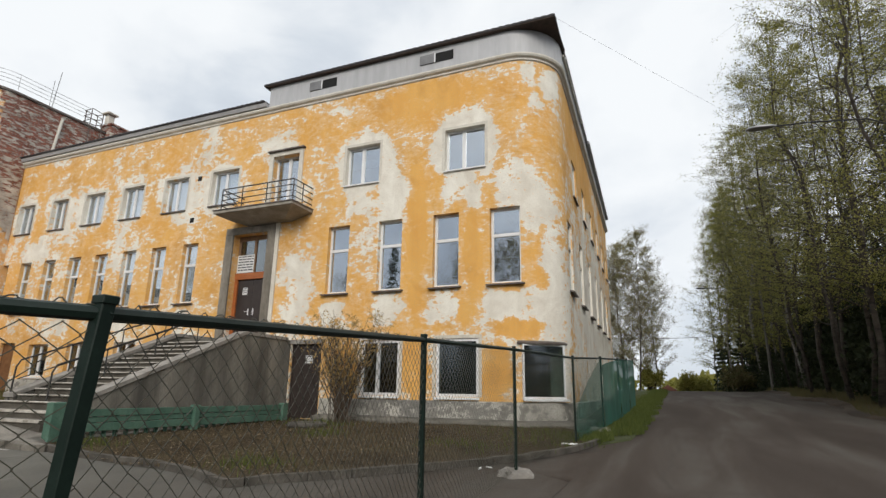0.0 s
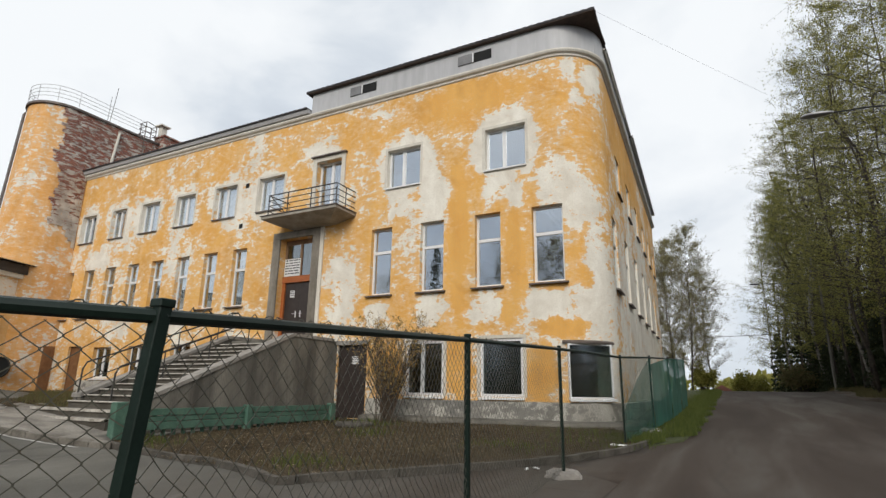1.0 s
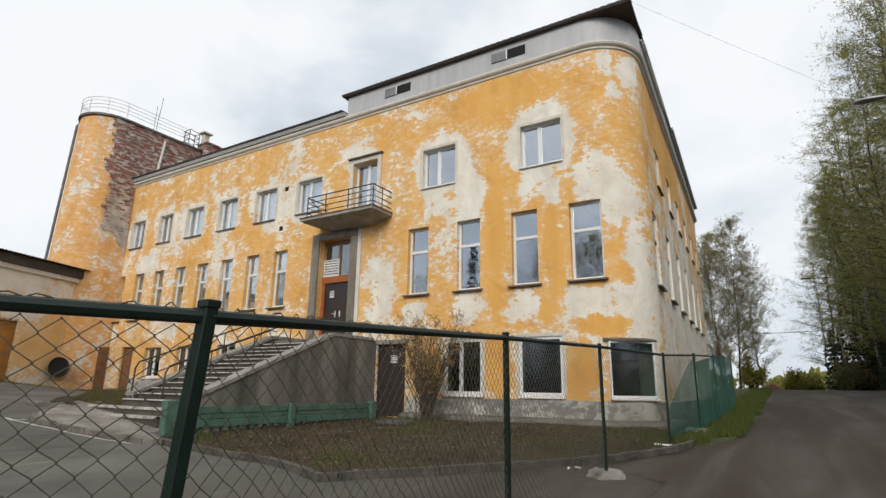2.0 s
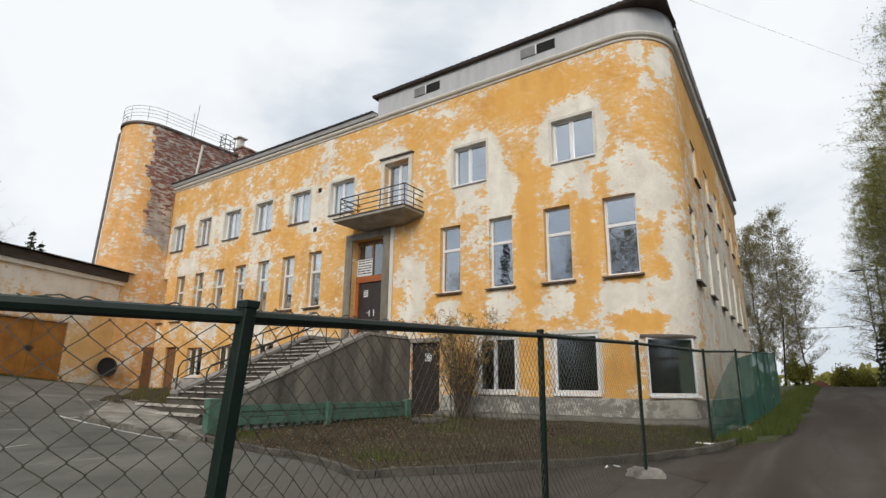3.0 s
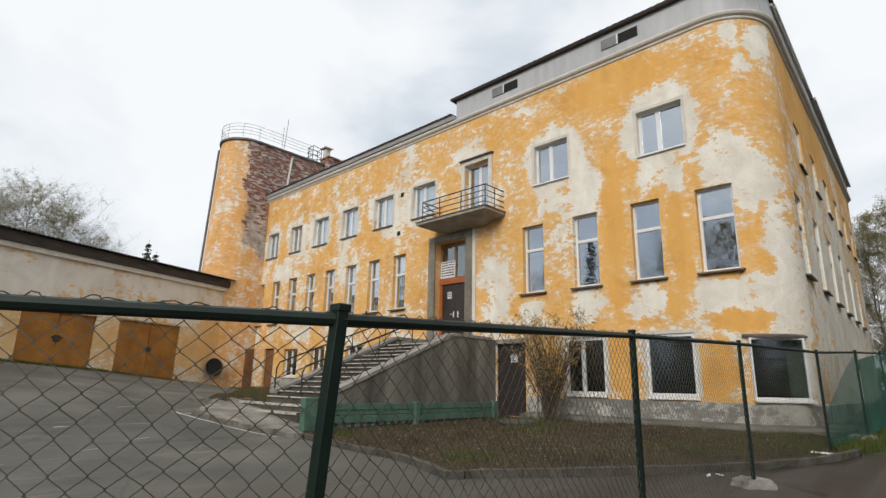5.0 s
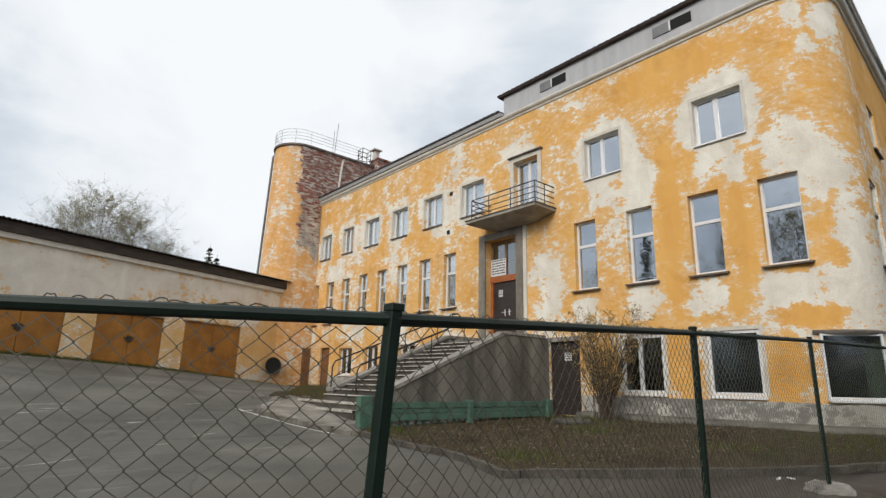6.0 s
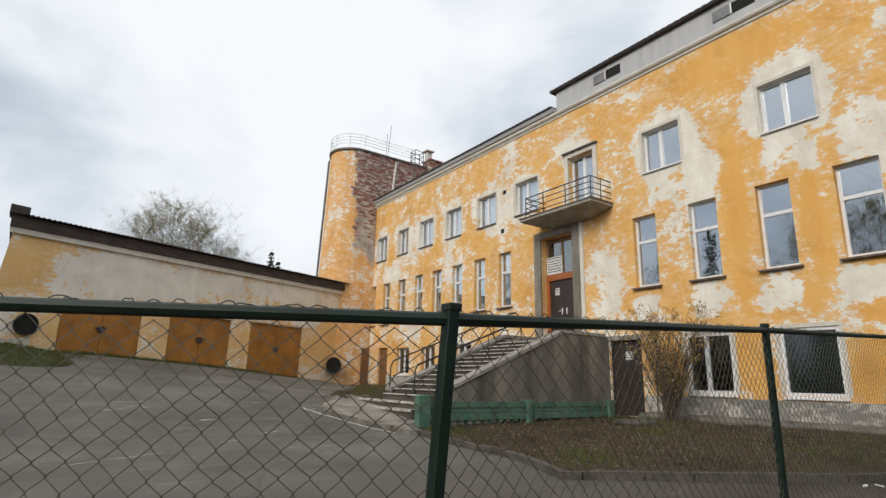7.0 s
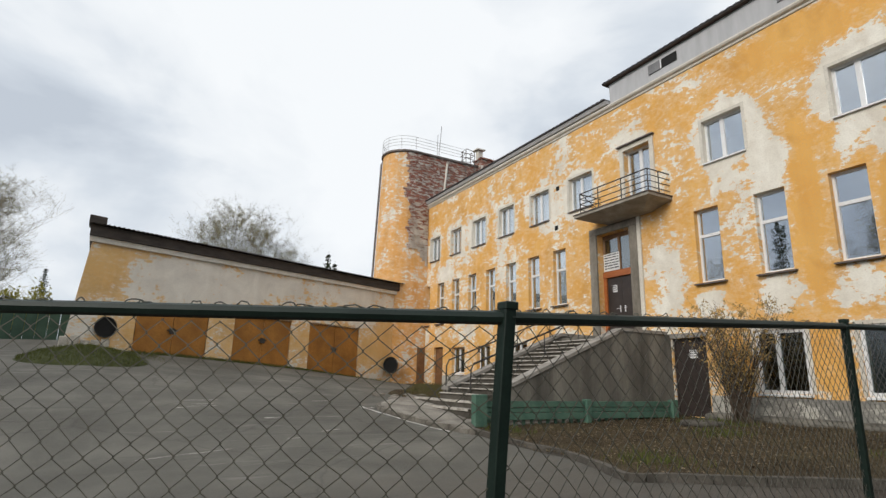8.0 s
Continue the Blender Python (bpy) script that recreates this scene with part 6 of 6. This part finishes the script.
def plant(src, x, y, z, turn, s=1.0):
    c = copy_thing(src, Matrix.Translation((x, y, z)) @ Matrix.Rotation(turn, 4, 'Z'))
    c.scale = (s, s, s)
    return c


rt = random.Random(77)
TALL = [birch(22, 31, 9, "tall slender birch with dark trunk in young leaf", M_DARKBARK, M_BIRCHLEAF, 0.16, 0.155, 0.044, 70, 0.55),
        birch(20, 32, 9, "tall slender birch with pale trunk in young leaf", M_BIRCHBARK, M_BIRCHLEAF, 0.10, 0.16, 0.044, 70, 0.5),
        birch(21, 33, 8, "tall slender tree with dark trunk in young leaf", M_DARKBARK, M_BIRCHLEAF, 0.20, 0.15, 0.042, 66, 0.6)]
FIRS = [spruce(17, 41, "dark dense spruce among the roadside trees"), spruce(14, 42, "dark dense spruce among the roadside trees")]
BARE = [birch(11, 51, 3, "bare grey-twigged tree with first leaf buds", M_DARKBARK, M_BUDS, 0.12, 0.27, 0.040, 90, 1.25, 5, M_PALETWIG, 0.5),
        birch(12, 52, 5, "thin roadside birch with sparse pale leaves", M_DARKBARK, M_BUDS, 0.10, 0.19, 0.046, 90, 1.15, 5, M_PALETWIG, 0.4)]
placed = []


def first_or_copy(pool, k, x, y, z, turn, s):
    src = pool[k]
    if src not in placed:
        placed.append(src)
        src.matrix_basis = Matrix.Translation((x, y, z)) @ Matrix.Rotation(turn, 4, 'Z')
        src.scale = (s, s, s)
    else:
        plant(src, x, y, z, turn, s)


y = 17.5
while y < 74:
    x = 6.7 + rt.uniform(-0.6, 0.9)
    first_or_copy(TALL, rt.randint(0, 2), x, y, bank(x, min(y, 58)), rt.uniform(0, 6.3), rt.uniform(0.82, 1.08))
    y += rt.uniform(1.4, 2.3)
y = 20.0
while y < 80:
    x = 9.3 + rt.uniform(-1.0, 1.4)
    if rt.random() < 0.3:
        first_or_copy(TALL, rt.randint(0, 2), x, y, bank(x, min(y, 58)), rt.uniform(0, 6.3), rt.uniform(0.85, 1.1))
    else:
        first_or_copy(FIRS, rt.randint(0, 1), x, y, bank(x, min(y, 58)), rt.uniform(0, 6.3), rt.uniform(0.5, 0.8))
    y += rt.uniform(2.0, 3.2)
y = 15.0
while y < 84:
    for x0 in (12.5, 17.0):
        x = x0 + rt.uniform(-1.3, 1.3)
        first_or_copy(FIRS, rt.randint(0, 1), x, y + rt.uniform(-1, 1), bank(x, min(y, 58)), rt.uniform(0, 6.3), rt.uniform(0.5, 0.78))
    y += rt.uniform(3.0, 4.2)
# the wood closes in where the road dips behind the crest
for k, (x, y, s) in enumerate(((5.3, 53, 0.85), (5.0, 58, 0.9), (4.6, 63, 0.95), (4.3, 69, 1.0), (4.1, 76, 1.05))):
    first_or_copy(TALL, k % 3, x, y, ground_z(x, y), 1.3 * k, s)
# young spruces and brush at the wood's edge
UNDER = [spruce(6, 43, "young dark spruce at the edge of the wood")]
y = 14.0
while y < 70:
    x = 8.2 + rt.uniform(-0.7, 1.0)
    first_or_copy(UNDER, 0, x, y, bank(x, min(y, 58)), rt.uniform(0, 6.3), rt.uniform(0.5, 1.2))
    y += rt.uniform(1.3, 2.4)
for x, y, s in ((5.9, 47, 0.6), (5.6, 50, 0.8), (5.2, 55, 0.9), (4.7, 60, 1.0), (4.4, 66, 1.1), (6.4, 44, 0.5)):
    first_or_copy(UNDER, 0, x, y, ground_z(x, y) - 0.1, x * 3, s)
# trees on the far side of the road, mirrored in the window panes
for x, y, s in ((-36, -19, 1.0), (-31, -21, 1.1), (-21.5, -19, 1.0), (-17.5, -21, 1.25), (-13.5, -19, 1.35), (-9, -24, 1.1), (-3, -21, 1.0), (1, -23, 1.1), (6, -22, 1.0), (11, -20, 1.0)):
    first_or_copy(BARE, 0, x, y, ground_z(x, y), x, s)
for x, y, s in ((-26, -20, 0.84), (-11, -31, 0.8), (-5, -24, 0.6), (1, -30, 0.8), (7, -29, 0.8), (-17, -25, 0.6)):
    first_or_copy(FIRS, 0, x, y, ground_z(x, y), x, s)
# unseen spruce row, added so the basement panes reflect dark
for i in range(34):
    x = -34 + 1.6 * i + rt.uniform(-0.5, 0.5)
    y = -16 + rt.uniform(-2, 2)
    first_or_copy(UNDER, 0, x, y, ground_z(x, y), x, rt.uniform(0.9, 1.3))
# unseen spruces added east of the road to darken the corner pane's reflection
for i in range(22):
    x, y = 10.5 + rt.uniform(-1.5, 3), -15 + 1.25 * i + rt.uniform(-0.5, 0.5)
    first_or_copy(UNDER, 0, x, y, bank(x, max(y, -8)), x, rt.uniform(0.8, 1.4))
# beyond the crest and behind the garages
first_or_copy(BARE, 1, -2.7, 45.5, ground_z(-2.5, 44), 0.4, 1.03)
first_or_copy(BARE, 1, -4.2, 47.5, ground_z(-2.5, 44), 2.1, 1.02)
first_or_copy(BARE, 1, -1.4, 49.0, ground_z(-2.5, 44), 3.7, 0.8)
first_or_copy(BARE, 1, -4.3, 50.0, ground_z(-4, 50), 2.0, 0.95)
for x, y, s in ((-46, 6.7, 1.15), (-45, 8.6, 1.02), (-45, 4.8, 0.95), (-47, 10.4, 0.92), (-48, 12.2, 0.75), (-38, -7.3, 0.85), (-41, -9.0, 0.9), (-35, -8.8, 0.65)):
    first_or_copy(BARE, 0, x, y, ground_z(x, y), x * 1.7, s)
for x, y, s in ((-45, 13.9, 0.78), (-45.5, 14.7, 0.73), (-46.5, 13.3, 0.68), (-36, -4.5, 0.32)):
    first_or_copy(FIRS, 1, x, y, ground_z(x, y), x, s)


def bush(x, y, z, r, h, seed, label, mat):
    rnd = random.Random(seed)
    b = empty("bush", label, "bush", "roadside bushes")
    bm = bmesh.new()
    cents = []
    for _ in range(40):
        a = rnd.uniform(0, 6.3)
        k = r * rnd.random() ** 0.5
        e = Vector((k * math.cos(a), k * math.sin(a), h * rnd.uniform(0.35, 1.0) * (1 - 0.35 * k / r)))
        m = e * 0.5 + Vector((0, 0, 0.1 * h))
        tube(bm, [(0.1 * math.cos(a), 0.1 * math.sin(a), -0.1), m, e], 0.02, 3, 0.005)
        for _ in range(95):
            cents.append(m.lerp(e, rnd.uniform(0, 1.1)) + Vector((rnd.gauss(0, 1), rnd.gauss(0, 1), rnd.gauss(0, 1))) * 0.13 * r)
    tagged(part("stem_thicket", bm, M_DARKBARK, b), kind="stuff")
    leaf_cloud("foliage", cents, 0.09, rnd, mat, b)
    b.location = (x, y, z)
    return b


bush(-2.0, 47.0, ground_z(-1, 47) - 0.3, 0.95, 3.4, 61, "yellow-green roadside bush in spring leaf", M_BUSHLEAF)
bush(0.8, 52.0, ground_z(0, 52) - 0.4, 1.0, 2.3, 62, "yellow-green roadside bush in spring leaf", M_BUSHLEAF)
bush(1.9, 58.0, ground_z(2, 58) - 0.4, 1.2, 2.2, 63, "yellow-green roadside bush in spring leaf", M_BUSHLEAF)
bush(4.6, 50.0, ground_z(4, 50) - 0.1, 1.5, 2.6, 64, "low dark twiggy bush by the road", M_DRYGRASS)
bush(-31.8, -4.6, ground_z(-31.8, -4.6), 1.3, 3.4, 65, "yellow-green bush beside the garage", M_BUSHLEAF)
bush(-35.0, -7.0, ground_z(-35, -7), 1.6, 3.0, 66, "yellow-green bush beside the garage", M_BUSHLEAF)

# ---- far woods beyond the crest ----
def far_woods():
    rnd = random.Random(71)
    cents = []
    for _ in range(9000):
        x = rnd.uniform(-60, 60)
        top = 4.4 + 1.6 * noise.noise((x * 0.11, 0, 0)) + 1.0 * noise.noise((x * 0.5, 3, 0))
        cents.append(Vector((x, 105 + rnd.uniform(-4, 4), -9 + (top + 9) * rnd.random() ** 0.6)))
    ob = leaf_cloud("far_woods", cents, 0.75, rnd, M_BUSHLEAF, None)
    return tagged(ob, "distant yellow-green woods behind the crest of the road", "woods", kind="stuff")


far_woods()

# ---- grassy mound before the garage corner ----
def mound_top(x, y):
    k = 1 - ((x + 20.0) / 1.5) ** 2 - ((y + 1.1) / 1.8) ** 2
    return ground_z(x, y) - 0.03 + 0.38 * max(0.0, k) + 0.03 * noise.noise((x * 2, y * 2, 0))


mound_line = [(-20.0 + 1.5 * math.cos(a), -1.1 + 1.8 * math.sin(a)) for a in [2 * math.pi * i / 28 for i in range(28)]]
filled("grass_mound", mound_line, mound_top, M_GRASSGROUND, 0.3, "low grassy mound before the garage corner", "mound", 0.1)


def mound_place(r):
    a, k = r.uniform(0, 6.3), r.random() ** 0.5
    x, y = -20.0 + 1.45 * k * math.cos(a), -1.1 + 1.72 * k * math.sin(a)
    return x, y, mound_top(x, y)


grass("mound_grass", "short mossy grass on a low mound", 5000, mound_place, 0.09, 6, M_MOSS)

# ---- far cottage roof over the crest ----
cottage = empty("cottage", "far low cottage with a red-brown gable roof", "house")
bm = bmesh.new()
box(bm, -2.6, 0.0, 75, 81, -1.5, 1.7)
part("wall", bm, M_TRIM, cottage)
bm = bmesh.new()
pr = [bm.verts.new(v) for v in ((-2.9, 74.6, 1.7), (-1.3, 74.6, 2.62), (0.3, 74.6, 1.7), (-2.9, 81.4, 1.7), (-1.3, 81.4, 2.62), (0.3, 81.4, 1.7))]
for f in ((0, 2, 1), (3, 4, 5), (0, 1, 4, 3), (1, 2, 5, 4), (0, 3, 5, 2)):
    bm.faces.new([pr[i] for i in f])
part("roof", bm, simple_mat("faded_red_roof", (0.16, 0.06, 0.04), (0.25, 0.11, 0.08), 2, 0.8), cottage)

# ---- street lamps ----
M_LAMPGREY = simple_mat("galvanised_lamp_steel", (0.30, 0.30, 0.30), (0.42, 0.42, 0.42), 4, 0.45, metal=0.6, bump=0.1)


def street_lamp(x, y, z, hx, h, label, metal=None):
    metal = metal or M_LAMPGREY
    lamp = empty("street_lamp", label, "street lamp", "street lamps")
    bm = bmesh.new()
    tube(bm, [(0, 0, -0.3), (0, 0, h * 0.5), (0, 0, h)], 0.10, 8, 0.06)
    part("pole", bm, M_CONCRETE, lamp)
    bm = bmesh.new()
    tube(bm, [(0, 0, h - 0.4), (hx * 0.15, 0, h - 0.15), (hx * 0.6, 0, h), (hx * 0.85, 0, h + 0.02)], 0.022, 6)
    part("arm", bm, M_IRON, lamp)
    bm = bmesh.new()
    n = 12
    rings = []
    for f, w, t in ((0, 0.04, 0.04), (0.2, 0.10, 0.07), (0.55, 0.15, 0.09), (0.85, 0.13, 0.07), (1.0, 0.05, 0.03)):
        cx = hx * 0.83 + (hx / abs(hx)) * 0.75 * f
        rings.append([bm.verts.new((cx, w * math.cos(2 * math.pi * i / n), h + 0.02 + t * (math.sin(2 * math.pi * i / n) if math.sin(2 * math.pi * i / n) > 0 else 0.4 * math.sin(2 * math.pi * i / n)))) for i in range(n)])
    for u, v in zip(rings, rings[1:]):
        for i in range(n):
            bm.faces.new((u[i], u[(i + 1) % n], v[(i + 1) % n], v[i]))
    bm.faces.new(rings[0]), bm.faces.new(rings[-1])
    bmesh.ops.recalc_face_normals(bm, faces=bm.faces)
    part("head", bm, metal, lamp, smooth=True)
    lamp.location = (x, y, z)
    return lamp


street_lamp(5.6, 16.2, bank(5.6, 16.2), -3.0, 7.95, "grey street lamp with a long arm before the trees")
# black head stands for the far lamp's backlit silhouette
street_lamp(6.0, 45.0, bank(6, 44), -4.2, 7.35, "far street lamp with a long arm, its head blackened as a silhouette", M_IRON)

# overhead cable across the road
cable = empty("overhead_cable", "thin black cable strung high over the road", "cable")
bm = bmesh.new()
c0, c1 = Vector((-2.9, 16.9, 14.32)), Vector((12.0, 33.2, 10.3))
tube(bm, [c0.lerp(c1, k / 12) - Vector((0, 0, 0.15 * 4 * (k / 12) * (1 - k / 12))) for k in range(13)], 0.0042, 4)
part("wire", bm, M_IRON, cable)
bm = bmesh.new()
tube(bm, [(-2.9, 16.9, 12.0), (-2.9, 16.9, 14.36)], 0.02, 6)
part("roof_mast", bm, M_IRON, cable)
bm = bmesh.new()
c0, c1 = Vector((-8.0, 60.0, 7.2)), Vector((12.0, 56.0, 7.4))
tube(bm, [c0.lerp(c1, k / 12) - Vector((0, 0, 0.5 * 4 * (k / 12) * (1 - k / 12))) for k in range(13)], 0.02, 4)
part("wire", bm, M_IRON, cable)

# ---- green board fence beside the garage ----
M_BOARDGREEN = simple_mat("dull_green_boards", (0.020, 0.052, 0.034), (0.038, 0.080, 0.052), 2, 0.8, bump=0.3)
board_fence = empty("board_fence", "dull green board fence beside the garage", "fence")
for i in range(26):
    bm = bmesh.new()
    x, y = -29.5 - 0.02 * i, -2.6 - 0.42 * i
    z = ground_z(x, y)
    box(bm, x - 0.015, x + 0.015, y - 0.2, y + 0.2, z + 0.05, z + 1.55 + 0.02 * (i % 3), 0.004)
    part("board", bm, M_BOARDGREEN, board_fence)

# ---- fence mesh, netting, feet ----
W_, H_ = 0.0445, 0.082


def chain_link(p, q, zp, zq, seed):
    """One panel of woven wire: zigzag strands that hook into each other."""
    rnd = random.Random(seed)
    p, q = Vector(p), Vector(q)
    L = (q - p).length
    d = (q - p) / L
    nrm = Vector((-d.y, d.x))
    V, F = [], []
    n = int(L / W_)
    for k in range(n):
        s0 = (k + 0.5) * L / n
        ztop = zp + (zq - zp) * s0 / L - 0.075
        c = p + d * s0
        zbot = ground_z(c.x, c.y) + 0.06
        m = int((ztop - zbot) / (H_ / 2))
        pts = []
        for j in range(m + 1):
            side = 1 if (j + k) % 2 else -1
            s = s0 + side * (0.5 * L / n + 0.003)
            bulge = 0.012 * math.sin(s * 5.1) * math.sin(j * 0.25) + 0.001 * side
            c = p + d * s + nrm * bulge
            pts.append(Vector((c.x, c.y, ztop - j * H_ / 2 + 0.006 * math.sin(s * 9 + j))))
        base = len(V)
        r = 0.0019
        for i, t in enumerate(pts):
            V += [(t.x + nrm.x * r, t.y + nrm.y * r, t.z), (t.x - 0.5 * nrm.x * r, t.y - 0.5 * nrm.y * r, t.z + 0.87 * r * 1.2), (t.x - 0.5 * nrm.x * r, t.y - 0.5 * nrm.y * r, t.z - 0.87 * r * 1.2)]
        for i in range(len(pts) - 1):
            a, b = base + 3 * i, base + 3 * i + 3
            for u, w in ((0, 1), (1, 2), (2, 0)):
                F.append((a + u, a + w, b + w, b + u))
    me = bpy.data.meshes.new("mesh_panel")
    me.from_pydata(V, [], F)
    me.materials.append(M_WIRE)
    ob = new("mesh_panel", me)
    ob.parent = fence
    tagged(ob, "woven green wire mesh", kind="stuff")
    return ob


for i in range(5):
    chain_link(POSTS[i], POSTS[i + 1], TOPS[i], TOPS[i + 1], i)


def netting_mat(cover):
    m, nt, b = mat_new("green_windbreak_netting")
    v = coords(nt)
    n = noise_node(nt, v, 1.2, 4)
    col = ramp_node(nt, n, [(0.35, (0.012, 0.085, 0.062)), (0.65, (0.025, 0.13, 0.095))])
    nt.links.new(col, b.inputs["Base Color"])
    b.inputs["Roughness"].default_value = 0.85
    t = nt.nodes.new("ShaderNodeBsdfTransparent")
    mx = nt.nodes.new("ShaderNodeMixShader")
    mx.inputs[0].default_value = cover
    nt.links.new(t.outputs[0], mx.inputs[1])
    nt.links.new(b.outputs[0], mx.inputs[2])
    nt.links.new(mx.outputs[0], nt.nodes["Material Output"].inputs["Surface"])
    return m


M_NETTHIN, M_NET = netting_mat(0.50), netting_mat(0.86)


def netting(p, q, zp, zq, slack):
    """Cloth tied to the fence, with folds; slack: how far its top hangs at the first end."""
    p, q = Vector(p), Vector(q)
    L = (q - p).length
    d = (q - p) / L
    nrm = Vector((-d.y, d.x))
    bm = bmesh.new()
    nx, nz = max(4, int(L / 0.12)), 12
    grid = []
    for i in range(nx + 1):
        s = L * i / nx
        c = p + d * s
        zt = zp + (zq - zp) * i / nx - 0.06 - slack * (1 - i / nx) ** 1.3
        zb = ground_z(c.x, c.y) + 0.1
        col = []
        for j in range(nz + 1):
            o = 0.03 + 0.03 * noise.noise((s * 2.1, j * 0.25, 1.0)) + 0.015 * noise.noise((s * 6.0, j * 0.6, 2.0))
            e = c - nrm * o
            col.append(bm.verts.new((e.x, e.y, zt + (zb - zt) * j / nz)))
        grid.append(col)
    for i in range(nx):
        for j in range(nz):
            bm.faces.new((grid[i][j], grid[i][j + 1], grid[i + 1][j + 1], grid[i + 1][j]))
    ob = part("netting", bm, M_NETTHIN if slack > 0.5 else M_NET, fence, "translucent green windbreak netting", smooth=True)


netting(POSTS[4], POSTS[5], TOPS[4], TOPS[5], 1.05)
for i in range(5, 8):
    netting(POSTS[i], POSTS[i + 1], TOPS[i], TOPS[i + 1], 0.15 if i == 5 else 0.0)

# loose wire ends along the top rail
rw = random.Random(9)
bm = bmesh.new()
for i in range(4):
    p, q = Vector((*POSTS[i], TOPS[i] - 0.03)), Vector((*POSTS[i + 1], TOPS[i + 1] - 0.03))
    n = int((q - p).length / 0.075)
    for k in range(n):
        c = p.lerp(q, (k + rw.random()) / n) - Vector((0, 0, 0.004))
        l, up, out = rw.uniform(0.03, 0.10), rw.uniform(0.005, 0.019), rw.gauss(0, 0.014)
        a = (q - p).normalized() * rw.choice((-1, 1))
        side = Vector((-a.y, a.x, 0))
        pts = [c + a * l * j / 6 + side * out * (j / 6) ** 2 + Vector((0, 0, up * math.sin(math.pi * min(1.0, j / 5.2)) + 0.003 * rw.gauss(0, 1))) for j in range(7)]
        tube(bm, pts, 0.0021, 4)
wire_ends = part("wire_fringe", bm, M_WIRE, fence, "twisted loose wire ends")
wire_ends["kind"] = "stuff"
# tension wires
for i in range(5):
    bm = bmesh.new()
    a, b = POSTS[i], POSTS[i + 1]
    tube(bm, [(*a, ground_z(*a) + 0.12), (*b, ground_z(*b) + 0.12)], 0.002, 4)
    part("tension_wire", bm, M_WIRE, fence)


def stone_foot(x, y, r, h, seed, label):
    rnd = random.Random(seed)
    bm = bmesh.new()
    bmesh.ops.create_icosphere(bm, subdivisions=3, radius=1.0)
    z = ground_z(x, y)
    for v in bm.verts:
        k = 1 + 0.18 * noise.noise(v.co * 2.3 + Vector((seed, 0, 0))) + 0.06 * noise.noise(v.co * 7)
        k *= 1 + 0.12 * (math.sin(5 * math.atan2(v.co.y, v.co.x) + seed))
        v.co = Vector((x + v.co.x * r * k, y + v.co.y * r * k, z + min(0.62, max(-0.2, v.co.z)) * h * 1.5 * (0.8 + 0.4 * noise.noise(v.co * 4.0 + Vector((3, seed, 1))))))
    return tagged(finish("concrete_foot", bm, M_COPING, smooth=False), label, "concrete foot", "feet of the fence")


stone_foot(POSTS[3][0], POSTS[3][1], 0.25, 0.12, 3, "rough lump of concrete holding a fence post")
stone_foot(POSTS[5][0] - 0.1, POSTS[5][1], 0.26, 0.12, 2, "rough lump of concrete holding a fence post")

# white scraps on the asphalt and grass
for k, (x, y, s) in enumerate(((-2.0, 11.35, 0.16), (-2.75, 8.6, 0.05), (-2.85, 8.45, 0.035))):
    bm = bmesh.new()
    z = ground_z(x, y)
    box(bm, -s, s, -0.4 * s, 0.5 * s, 0.0, 0.03, 0.01)
    for v in bm.verts:
        v.co.z += 0.02 * noise.noise(v.co * 9 + Vector((k, 0, 0)))
    bmesh.ops.transform(bm, matrix=pose(x, y, z + (0.06 if k == 0 else 0.0), 0, 0, 37 * k), verts=bm.verts)
    tagged(finish("litter_scrap", bm, M_PAPER), "crumpled pale scrap lying on the ground", "litter", "scraps of litter")


# pale worn paint and scrape marks on the yard
M_SCUFF = simple_mat("worn_pale_paint_mark", (0.24, 0.225, 0.20), (0.52, 0.50, 0.46), 6, 0.9, bump=0.2)
SCUFFS = ((-13.95, 1.2, 2.0, 0.05), (-13.5, 1.35, 1.85, 0.07), (-13.25, 1.25, 1.9, 0.05), (-13.1, 1.0, 1.22, 0.08), (-12.0, 2.63, 3.0, 0.06),
          (-10.4, 2.7, 3.0, 0.05), (-9.6, 0.3, 1.2, 0.03), (-9.78, 1.1, 1.75, 0.03), (-13.15, 5.2, 5.6, 0.10), (-10.85, 3.5, 3.95, 0.04), (-14.2, 4.25, 4.8, 0.06))
for k, (x, ya, yb, w) in enumerate(SCUFFS):
    n = 14
    verts, faces = [], []
    for i in range(n + 1):
        y = ya + (yb - ya) * i / n
        xx = x - 0.25 * (y - ya) + 0.05 * noise.noise(Vector((y * 2.0, k * 3.1, 0)))
        ww = 0.5 * w * max(0.06, 0.75 + 0.9 * noise.noise(Vector((y * 6.0, k * 2.3, 5)))) * (0.1 if i in (0, n) else 1)
        for e, dz in ((-ww, 0.006), (ww, 0.006)):
            verts.append((xx + e, y, ground_z(xx + e, y) + dz))
    for i in range(n):
        faces.append((2 * i, 2 * i + 1, 2 * i + 3, 2 * i + 2))
    me = bpy.data.meshes.new("paint_mark")
    me.from_pydata(verts, [], faces)
    me.materials.append(M_SCUFF)
    tagged(new("paint_mark", me), "worn pale paint streak on the yard asphalt", "paint mark", "paint streaks on the yard", kind="structure")
